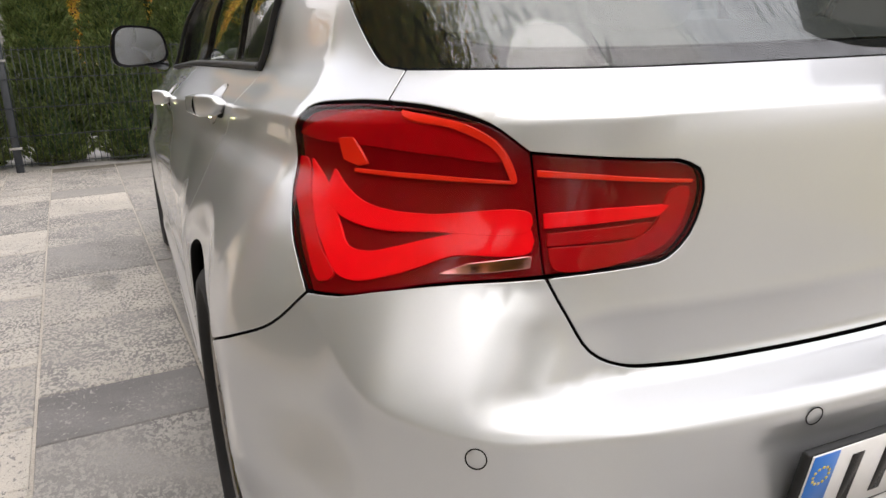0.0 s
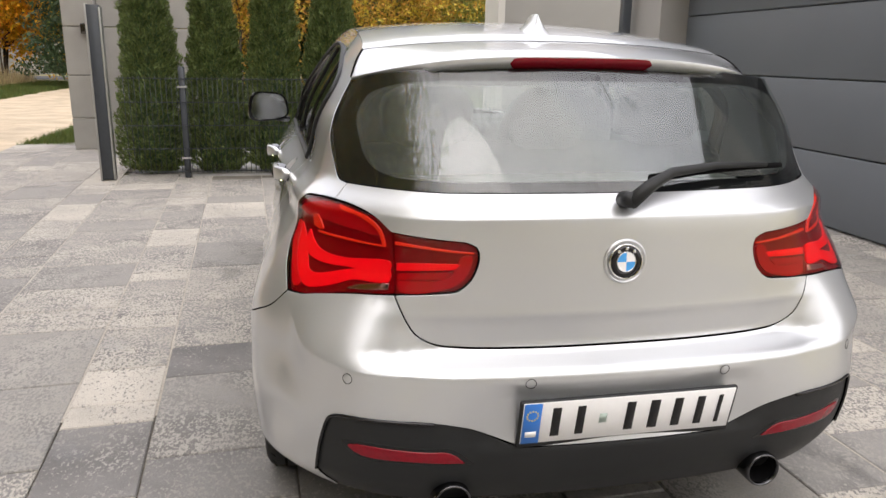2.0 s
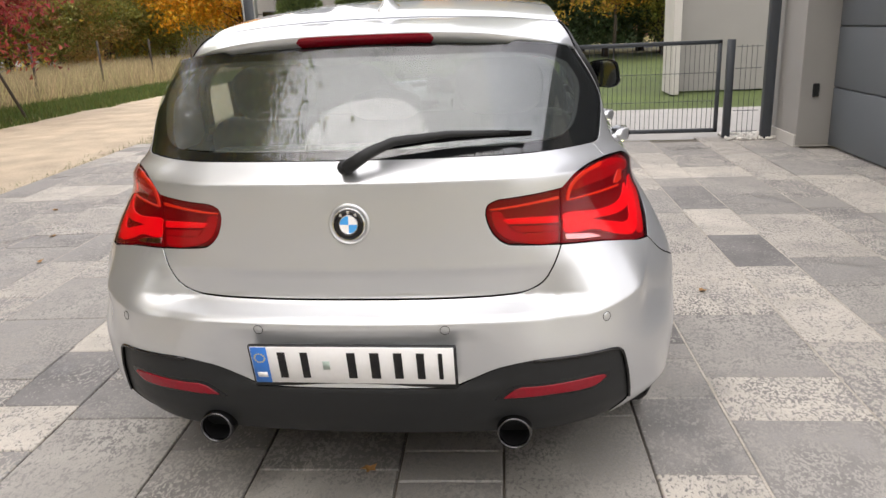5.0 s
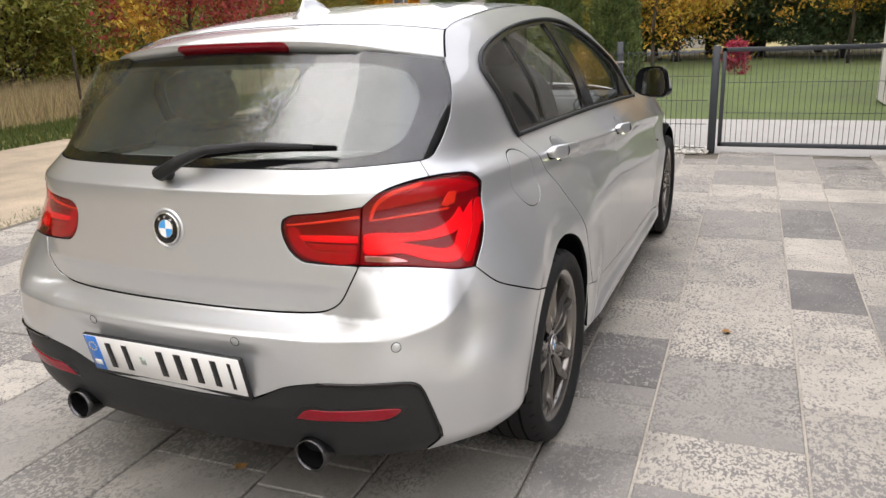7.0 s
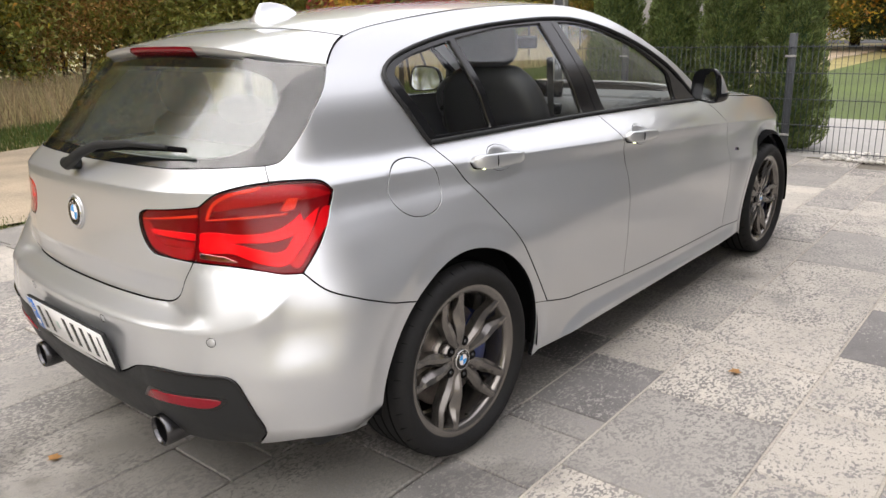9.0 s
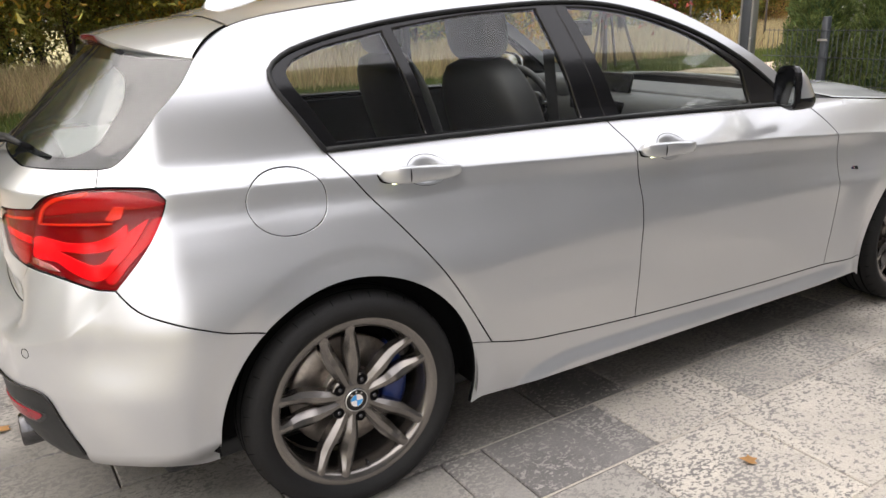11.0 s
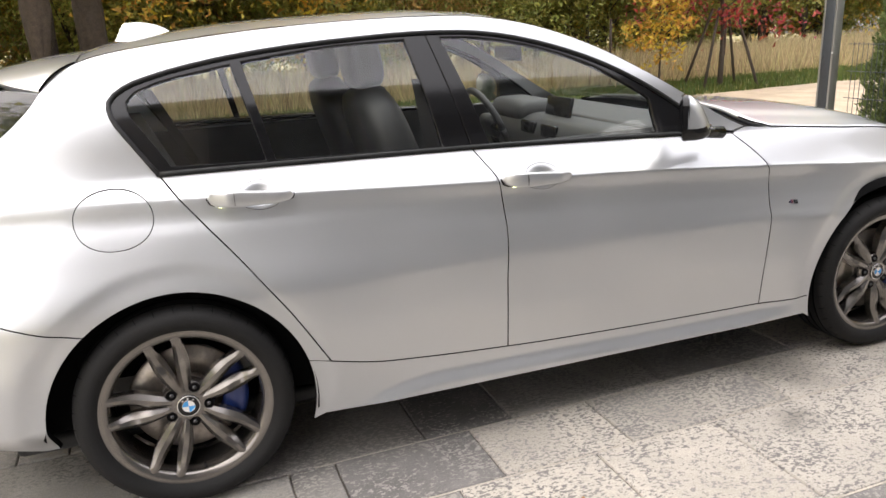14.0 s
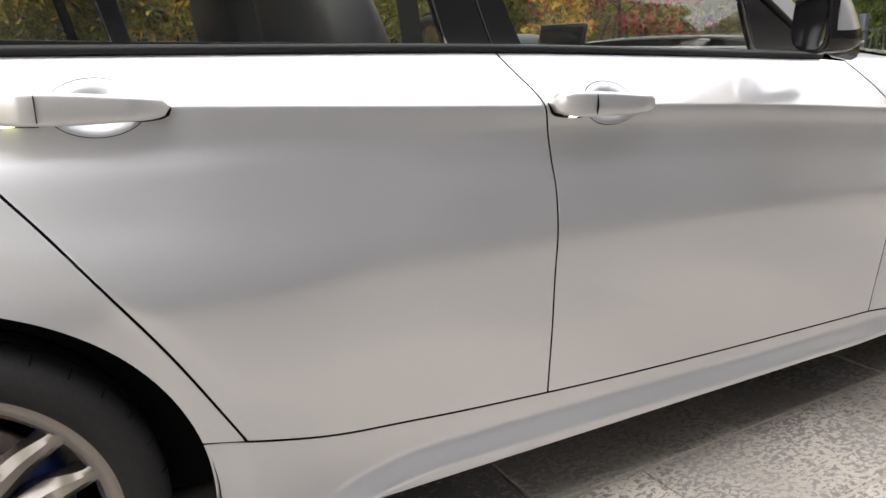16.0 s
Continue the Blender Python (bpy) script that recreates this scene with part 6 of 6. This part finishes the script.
def thuja(x, y, h, rad, seed):
    t = tagged(empty("thuja"), "tall dense green columnar thuja behind the mesh fence", "hedge plant", "thuja hedge")
    t.matrix_basis = Matrix.Translation((x, y, 0))
    g = np.random.RandomState(seed)
    part("trunk", tube_bm([(0, 0, -0.05), (0, 0, h * 0.9)], 0.05, 8, 0.01), BARK, t)
    # solid dark core added to block light between leaves and read as shade
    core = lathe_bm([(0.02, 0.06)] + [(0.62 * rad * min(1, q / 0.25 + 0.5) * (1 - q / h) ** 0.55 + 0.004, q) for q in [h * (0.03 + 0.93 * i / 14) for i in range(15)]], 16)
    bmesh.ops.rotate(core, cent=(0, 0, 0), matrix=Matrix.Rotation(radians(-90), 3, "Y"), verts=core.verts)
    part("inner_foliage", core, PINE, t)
    n = 46000
    z = h * g.random_sample(n) ** 0.9
    prof = rad * np.minimum(1, (z / 0.25 + 0.5)) * np.clip(1 - (z / h), 0, 1) ** 0.55
    a = 2 * np.pi * g.random_sample(n)
    lump = 1 + 0.15 * np.sin(a * 3 + z * 5 + seed) * np.sin(z * 9 + a * 2) + 0.13 * np.sin(a * 7 - z * 21 + seed) * np.sin(a * 4 + z * 13)
    rr = prof * lump * (1 - 0.55 * g.random_sample(n) ** 2.2)
    pts = np.stack([rr * np.cos(a), rr * np.sin(a), z], 1)
    up = np.stack([np.cos(a) * 0.7, np.sin(a) * 0.7, np.full(n, 0.9)], 1) + g.normal(size=(n, 3)) * 0.45
    up /= np.linalg.norm(up, axis=1)[:, None]
    side = np.cross(up, g.normal(size=(n, 3)))
    side /= np.linalg.norm(side, axis=1)[:, None]
    s = 0.014 + 0.018 * g.random_sample((n, 1))
    v = np.stack([pts - up * s, pts + side * s * 0.5, pts + up * s * 1.3], 1).reshape(-1, 3)
    cloud_part("foliage", v, np.arange(3 * n).reshape(-1, 3), THUJA, t)
    return t


for k, (x, h, rad) in enumerate(((-2.22, 3.0, 0.38), (-1.55, 2.8, 0.37), (-0.90, 3.1, 0.36), (-0.26, 2.9, 0.37))):
    thuja(x, 6.42 + 0.05 * (k % 2), h, rad, 11 + k)


def tree_mesh(name, h, crown, leaf_mat, leaves, size, seed, trunk=0.12, clear=0.3, limbs=14, bend=0.06, shape=1.0, multi=1, split=False):
    """Trunk with limbs, and a crown of many leaves round the limbs' ends."""
    g = random.Random(seed)
    t = empty(name)
    wood = bmesh.new()
    ends = []
    for s in range(multi):
        ox, oy = (0, 0) if multi == 1 else (0.25 * math.cos(2.4 * s), 0.25 * math.sin(2.4 * s))
        pts = [Vector((ox, oy, -0.1))]
        for i in range(1, 8):
            f = i / 7
            pts.append(Vector((ox * (1 + 3 * f) + bend * h * f * (g.random() - 0.5), oy * (1 + 3 * f) + bend * h * f * (g.random() - 0.5), h * 0.92 * f)))
        add(wood, tube_bm(pts, trunk / multi ** 0.5, 8, trunk * 0.12))
        for k in range(limbs // multi):
            f = clear + (0.95 - clear) * (k + g.random()) / (limbs // multi)
            i = min(6, int(f * 7))
            base = pts[i].lerp(pts[i + 1], f * 7 - i)
            a = 2.4 * k + g.random()
            reach = crown * (math.sin(math.pi * min(1, 0.25 + 0.75 * (f - clear) / (1 - clear))) ** shape) * (0.7 + 0.5 * g.random())
            tip = base + Vector((reach * math.cos(a), reach * math.sin(a), reach * (0.25 + 0.5 * g.random())))
            bow = base.lerp(tip, 0.5) + Vector((0, 0, 0.12 * reach))
            limb = tube_bm([base, bow, tip], trunk * 0.28 * (1.1 - f), 5, 0.008)
            if split:
                part("limb", limb, BARK, t)
            else:
                add(wood, limb)
            ends += [(tip, reach), (bow, reach), (base.lerp(tip, 0.75), reach)]
        ends.append((pts[-1], crown * 0.5))
    part("trunk", wood, BARK, t)
    n = np.random.RandomState(seed)
    pts = []
    per = leaves // len(ends)
    for p, reach in ends:
        for c in range(3):
            q = np.array(p) + n.normal(size=3) * 0.22 * crown * np.array((1, 1, 0.8))
            spread = crown * (0.10 + 0.10 * g.random())
            pts.append(q + n.normal(size=(per // 3, 3)) * spread * np.array((1, 1, 0.75)))
    v, f = leaf_cloud(np.concatenate(pts), size, seed)
    cloud_part("crown", v, f, leaf_mat, t)
    return t


def conifer_mesh(name, h, rad, mat, seed, leaves=9000):
    t = empty(name)
    part("trunk", tube_bm([(0, 0, -0.1), (0, 0, h)], 0.14, 8, 0.02), BARK, t)
    n = np.random.RandomState(seed)
    z = h * (0.08 + 0.92 * n.random_sample(leaves) ** 1.2)
    tier = 0.72 + 0.28 * np.abs(np.sin(z * 4.2))
    a = 2 * np.pi * n.random_sample(leaves)
    rr = rad * (1 - z / h) ** 0.8 * tier * (1 + 0.25 * np.sin(a * 5 + z * 3)) * n.random_sample(leaves) ** 0.45
    v, f = leaf_cloud(np.stack([rr * np.cos(a), rr * np.sin(a), z - 0.18 * rr], 1), 0.075, seed, 1.3)
    cloud_part("crown", v, f, mat, t)
    return t


yellow = tagged(tree_mesh("yellow_tree", 5.8, 2.9, YELLOW_LEAF, 42000, 0.10, 3, 0.16, 0.18, 24, multi=4, split=True), "bright yellow autumn tree with several stems beside the track", "tree")
yellow.matrix_basis = Matrix.Translation((-12.6, 32.5, -0.05))
red = tagged(tree_mesh("red_tree", 4.6, 1.7, RED_LEAF, 18000, 0.06, 8, 0.06, 0.34, 22, split=True), "young red-leaved tree tied to wooden stakes", "tree")
red.matrix_basis = Matrix.Translation((-9.6, 10.3, -0.05))
for a in range(4):
    c, s = math.cos(a * 1.57 + 0.5), math.sin(a * 1.57 + 0.5)
    tagged(part("tree_stake", tube_bm([(-9.6 + 0.75 * c, 10.3 + 0.75 * s, -0.05), (-9.6 + 0.22 * c, 10.3 + 0.22 * s, 1.45)], 0.03, 7, 0.026), BARK), "leaning wooden stake propping the red tree", "stake", "tree stakes")
bush = tagged(tree_mesh("red_shrub", 0.95, 0.30, material("crimson_leaf", (0.28, 0.012, 0.04), rough=0.6, vary=0.2, island=0.4), 4200, 0.028, 41, 0.02, 0.05, 22), "crimson autumn shrub on the lawn", "shrub")
bush.matrix_basis = Matrix.Translation((0.4, 19.5, -0.05))
for k, (x, y) in enumerate(((-2.2, 22.8), (3.4, 24.0), (7.5, 23.0))):
    ob = tagged(tree_mesh("garden_tree", 5.0, 1.7, GOLD_LEAF, 14000, 0.065, 43 + k, 0.07, 0.35, 22, split=True), "golden-leaved garden tree on the lawn", "tree", "garden trees")
    ob.matrix_basis = Matrix.Translation((x, y, -0.05))
young = tagged(tree_mesh("young_tree", 2.4, 0.55, GOLD_LEAF, 1500, 0.06, 21, 0.03, 0.25, 14, split=True), "thin young tree with sparse golden leaves", "tree")
young.matrix_basis = Matrix.Translation((-9.5, 8.8, -0.05))

kinds = [
    tree_mesh("oak", 9.0, 3.2, OLIVE, 32000, 0.085, 31, 0.22, 0.16, 30),
    tree_mesh("oak", 8.0, 2.8, GOLD_LEAF, 30000, 0.085, 32, 0.20, 0.12, 30),
    tree_mesh("birch", 8.5, 2.2, material("pale_olive_leaf", (0.30, 0.31, 0.09), rough=0.6, vary=0.3, scale=0.8, island=0.5, hue=0.03), 24000, 0.065, 33, 0.12, 0.2, 26),
    conifer_mesh("pine", 9.0, 2.2, PINE, 34, 22000),
    tree_mesh("shrub_tree", 4.5, 2.2, BROWN_LEAF, 34000, 0.05, 35, 0.10, 0.06, 26, multi=3),
    tree_mesh("shrub_tree", 4.0, 2.2, OLIVE, 46000, 0.05, 36, 0.10, 0.05, 26, multi=3),
]
labels = ("broad oak with olive green autumn leaves", "oak with golden autumn leaves", "slender birch with pale yellow-green leaves", "dark green pine at the wood's edge", "brown-leaved autumn shrub tree", "dense olive green shrub at the wood's edge")
spots = []
g = random.Random(77)
for k in range(46):
    y = -16 + 1.25 * k
    spots.append((-16.5 - 2.2 * g.random() - (2.0 if y > 14 else 0), y + g.random() * 0.8, (5, 2, 4, 5, 0, 2, 5, 1)[k % 8]))
    if k % 3:
        spots.append((-20 - 2.5 * g.random() - (2.5 if y > 14 else 0), y + g.random(), (0, 1, 3, 0, 2, 1)[(k * 5 + 1) % 6]))
for k in range(15):
    spots.append((-9 + 2.3 * k + g.random(), 27.5 + 3 * g.random(), (3, 5, 3, 1, 3)[k % 5]))
    spots.append((-9 + 2.3 * k + g.random(), 32.5 + 3 * g.random(), (0, 3, 2, 3)[k % 4]))
for k in range(12):
    spots.append((-36 + 3.2 * k + g.random(), 55 + 4 * g.random(), (3, 0, 2)[k % 3]))
for k in range(9):
    spots.append((-15 + 2.6 * k, -15 - 3 * g.random(), (0, 3, 1, 2)[k % 4]))
used = set()
for x, y, k in spots:
    if -14.5 < x < -8.2 and 30 < y < 36:
        continue
    # trees beyond the lawn are made half again taller, darkening the flank's reflection
    m = Matrix.Translation((x, y, -0.05)) @ Matrix.Rotation(g.random() * 6.28, 4, "Z") @ Matrix.Scale((0.8 + 0.45 * g.random()) * (1.5 if 32 < y < 37 and x > -9.5 else 1.0), 4)
    if k not in used:
        used.add(k)
        ob = kinds[k]
        tagged(ob, labels[k], "tree", "trees of the wood")
        ob.matrix_basis = m
    else:
        ob = copy_thing(kinds[k], m)
        ob.scale = m.to_scale()

# tall trees across the track, whose crowns the rear window mirrors
for k, (x, y, h) in enumerate(((-9.2, -1.65, 14.5), (-10.1, -1.1, 14.0))):
    ob = tagged(tree_mesh("tall_oak", h, 4.6, OLIVE if k != 1 else GOLD_LEAF, 90000, 0.07, 91 + k, 0.25, 0.22, 40, bend=0.05, split=True), "tall old oak with a thick dark trunk across the track", "tree")
    ob.matrix_basis = Matrix.Translation((x, y, -0.05))
# ---- meadow, verge, lawn blades ----
def blades(name, count, where, h, width, mat, seed, label, category="grass"):
    n = np.random.RandomState(seed)
    p = where(n, count)
    a = 2 * np.pi * n.random_sample(count)
    hh = h * (0.5 + n.random_sample(count))
    lean = n.normal(size=(count, 2)) * 0.28 * hh[:, None]
    w = np.stack([np.cos(a), np.sin(a)], 1) * width
    base = np.concatenate([p, np.full((count, 1), -0.065)], 1)
    v0, v1, v2 = base.copy(), base.copy(), base.copy()
    v0[:, :2] -= w
    v1[:, :2] += w
    v2[:, :2] += lean
    v2[:, 2] += hh
    v = np.stack([v0, v1, v2], 1).reshape(-1, 3)
    return tagged(mesh_part(name, v.tolist(), np.arange(3 * count).reshape(-1, 3).tolist(), mat, smooth=False), label, category, kind="stuff")


def field(x0, x1, y0, y1):
    return lambda n, c: np.stack([x0 + (x1 - x0) * n.random_sample(c), y0 + (y1 - y0) * n.random_sample(c)], 1)


blades("dry_meadow_grass", 60000, field(-17.5, -11.0, -10, 32), 0.55, 0.012, DRY, 61, "tall dry straw-coloured meadow grass")
blades("verge_grass", 60000, field(-11.3, -8.5, -10, 33), 0.10, 0.012, BLADE, 62, "short green verge grass along the track")
blades("verge_tuft", 9000, field(-4.5, -3.75, 9.0, 13.5), 0.09, 0.008, BLADE, 63, "rough grass patch by the gate pillar")
blades("verge_tuft", 5000, lambda n, c: np.stack([-3.95 - 0.10 * (u := 9.2 * n.random_sample(c) - 1) + 0.16 * n.normal(size=c), u], 1), 0.05, 0.006, BLADE, 64, "grass tufts along the edge of the paving")
blades("lawn_grass", 150000, field(-3, 9, 9.1, 20), 0.036, 0.006, BLADE, 65, "mown green lawn grass")

# ---- far wall by the street ----
fw = tagged(empty("street_wall"), "long pale rendered boundary wall along the street", "wall")
for k in range(14):
    block("wall_panel", (-44 + 3.0 * k, 44.0, -0.05), (-41.02 + 3.0 * k, 44.25, 1.75), WALL_WHITE, fw)
for k in range(9):
    tagged(part("meadow_post", tube_bm([(-11.6, 6 + 3.0 * k, -0.05), (-11.6, 6 + 3.0 * k, 1.35)], 0.03, 7), BARK), "thin wooden fence post in the dry meadow", "post", "meadow posts")

# ---- fallen leaves on the paving ----
g = random.Random(9)
for x, y in ((0.72, -0.78), (-0.05, -0.56), (-2.9, 2.2), (-2.6, 1.6), (1.3, 1.05), (-3.4, 3.0), (-0.2, -0.9), (1.75, -0.55)):
    bm = bmesh.new()
    pts = []
    for i in range(10):
        a = 2 * math.pi * i / 10
        rr = 0.030 * (1.0 if i % 2 else 0.55) * (0.8 + 0.4 * g.random())
        pts.append(bm.verts.new((rr * math.cos(a), rr * math.sin(a) * 0.8, 0.006 + 0.012 * g.random())))
    c = bm.verts.new((0, 0, 0.004))
    for i in range(10):
        bm.faces.new((c, pts[i], pts[(i + 1) % 10]))
    ob = tagged(part("fallen_leaf", bm, BROWN_LEAF), "curled brown fallen leaf lying on the paving", "leaf", "fallen leaves")
    ob.matrix_basis = pose(x, y, 0.0, 0, 0, 360 * g.random())

# ---- paving: rows of slabs along the driveway ----
paving = structure(empty("pavement"), "driveway of large shaded grey concrete slabs, damp in places", "pavement")
# long joints: their x where they pass y = 0; they lean and spread a little towards the gate
LINES = [-4.56, -4.06, -3.74, -3.24, -2.92, -2.42, -2.11, -1.57, -1.25, -0.77, -0.435, 0.02, 0.345, 0.80, 1.11, 1.595, 1.915, 2.40, 2.72, 3.20, 3.52]
# cross joints of the rows beside the car: a first y, then the tone and the end of each slab
ROWS = {
    -2.11: (-0.64, "S", 0.01, "M", 0.67, "M", 1.31, "S", 1.62, "S", 2.01),
    -1.57: (-0.50, "L", -0.19, "D", 0.30, "L", 0.47, "L", 0.81, "S", 1.30, "L", 1.47, "S", 2.11, "L", 2.28, "S", 2.93, "L", 3.45),
    -1.25: (-0.92, "M", -0.27, "D", 0.045, "M", 0.70, "D", 1.03, "S", 1.70, "S", 2.36, "M", 3.00, "S", 3.50),
    -0.77: (-1.10, "M", -0.46, "D", 0.18),
    -0.435: (-1.20, "M", -0.56, "M", 0.08),
    0.02: (-1.25, "M", -0.605, "M", -0.44, "M", 0.20),
    0.345: (-0.86, "M", -0.20, "M", 0.73, "D", 1.06, "M", 1.71),
    0.80: (-1.00, "S", -0.68, "L", -0.53, "M", -0.06, "M", 0.27, "M", 0.42, "D", 0.90, "L", 1.37, "S", 2.05),
    1.11: (-0.85, "M", -0.20, "L", 0.12, "M", 0.75, "L", 1.23, "L", 1.70, "S", 2.65, "M", 3.40),
    1.595: (-0.52, "S", 0.45, "L", 0.95, "L", 1.45, "D", 2.08, "L", 2.76, "D", 3.53),
}
Y0, Y1 = -6.0, 8.7


def lean(x):
    """How far a long joint moves to the left for each metre towards the gate."""
    return 0.042 - 0.012 * x


def left_edge(y):
    return -3.70 - 0.115 * (y + 1.0) if y < 6 else -4.5


def slab(w, d):
    """One slab with eased edges, its top at z = 0."""
    e, h = 0.004, 0.06
    a, b = w / 2 - 0.0035, d / 2 - 0.0022
    top = [(-a + e, -b + e, 0), (a - e, -b + e, 0), (a - e, b - e, 0), (-a + e, b - e, 0)]
    mid = [(-a, -b, -e), (a, -b, -e), (a, b, -e), (-a, b, -e)]
    low = [(-a, -b, -h), (a, -b, -h), (a, b, -h), (-a, b, -h)]
    faces = [(0, 1, 2, 3)]
    for s in (0, 4):
        faces += [(s + i, s + 4 + i, s + 4 + (i + 1) % 4, s + (i + 1) % 4) for i in range(4)]
    return top + mid + low, faces


g = random.Random(4)
made = []
for x0, x1 in zip(LINES, LINES[1:]):
    known = ROWS.get(x0, (0.0,))
    pieces = []
    y = known[0]
    while y > Y0 + 0.1:
        d = g.choice((0.32, 0.48, 0.65, 0.65, 0.97))
        pieces.append((max(y - d, Y0), y, g.choice("LSSMM")))
        y -= d
    for tone, a, b in zip(known[1::2], known[0::2], known[2::2]):
        pieces.append((a, b, tone))
    y = known[-1]
    while y < Y1:
        d = g.choice((0.32, 0.32, 0.48, 0.65, 0.65, 0.97))
        pieces.append((y, y + d, g.choice("LSSSMM")))
        y += d
    xc = (x0 + x1) / 2
    for a, b, tone in pieces:
        cy = (a + b) / 2
        cx = xc - lean(xc) * cy
        if cx < left_edge(cy) or (cx > 3.1 and cy > 5.3) or (cy > 6.05 and cx > -2.6) or cy > Y1 + 0.2 or (cx > 2.6 and cy > 5.8):
            continue
        made.append((cx, cy, x1 - x0, b - a, g.uniform(-0.0012, 0.0012), g.uniform(-0.12, 0.12), tone, math.degrees(math.atan(lean(xc))), 1 + 0.012 * cy))
made.sort(key=lambda q: math.hypot(q[0] - 0.4, (q[1] - 0.3) * 0.8))
meshes = {}
rest = {tone: ([], []) for tone in PAVERS}
for i, (cx, cy, w, d, dz, tip, tone, turn, wide) in enumerate(made):
    key = (round(w, 3), round(d, 3), tone)
    if i < 300:
        if key not in meshes:
            v, f = slab(w, d)
            me = bpy.data.meshes.new("slab")
            me.from_pydata(v, [], f)
            me.materials.append(PAVERS[tone])
            meshes[key] = me
        ob = new("slab", meshes[key])
        ob.parent = paving
        ob.matrix_basis = pose(cx, cy, dz, tip, tip * 0.7, turn) @ Matrix.Diagonal((wide, 1, 1, 1))
    else:
        m = pose(cx, cy, dz, 0, 0, turn) @ Matrix.Diagonal((wide, 1, 1, 1))
        v, f = slab(w, d)
        rest_v, rest_f = rest[tone]
        s = len(rest_v)
        rest_v += [tuple(m @ Vector(q)) for q in v]
        rest_f += [tuple(s + k for k in q) for q in f]
for tone, (rest_v, rest_f) in rest.items():
    tagged(mesh_part("outer_slabs", rest_v, rest_f, PAVERS[tone], paving, smooth=False), kind="stuff")
# pale sand swept into the long joints
for x in LINES[2:-1]:
    start, end = (0.35 if -2.5 < x < 1.0 else -6.0), (6.0 if x > -2.6 else 8.6)
    edge = [(x - lean(x) * y, y) for y in (start, end)]
    if edge[1][0] > 2.6:
        continue
    ob = mesh_part("joint_sand", [(q + dx, y, -0.0022) for q, y in edge for dx in (-0.0042, 0.0042)], [(0, 1, 3, 2)], JOINT_SAND, paving, smooth=False)
    if ob.data.polygons[0].normal.z < 0:
        ob.data.flip_normals()
bed = [(-4.5, 8.7), (-4.5, 6.0), (-3.70, -1.0), (-3.2, -6.0), (3.5, -6.0), (3.5, 6.0), (-2.6, 6.05), (-2.6, 8.7)]
ob = mesh_part("joint_bed", [(x, y, -0.012) for x, y in bed], [tuple(range(8))], JOINT, paving, smooth=False)
if ob.data.polygons[0].normal.z < 0:
    ob.data.flip_normals()
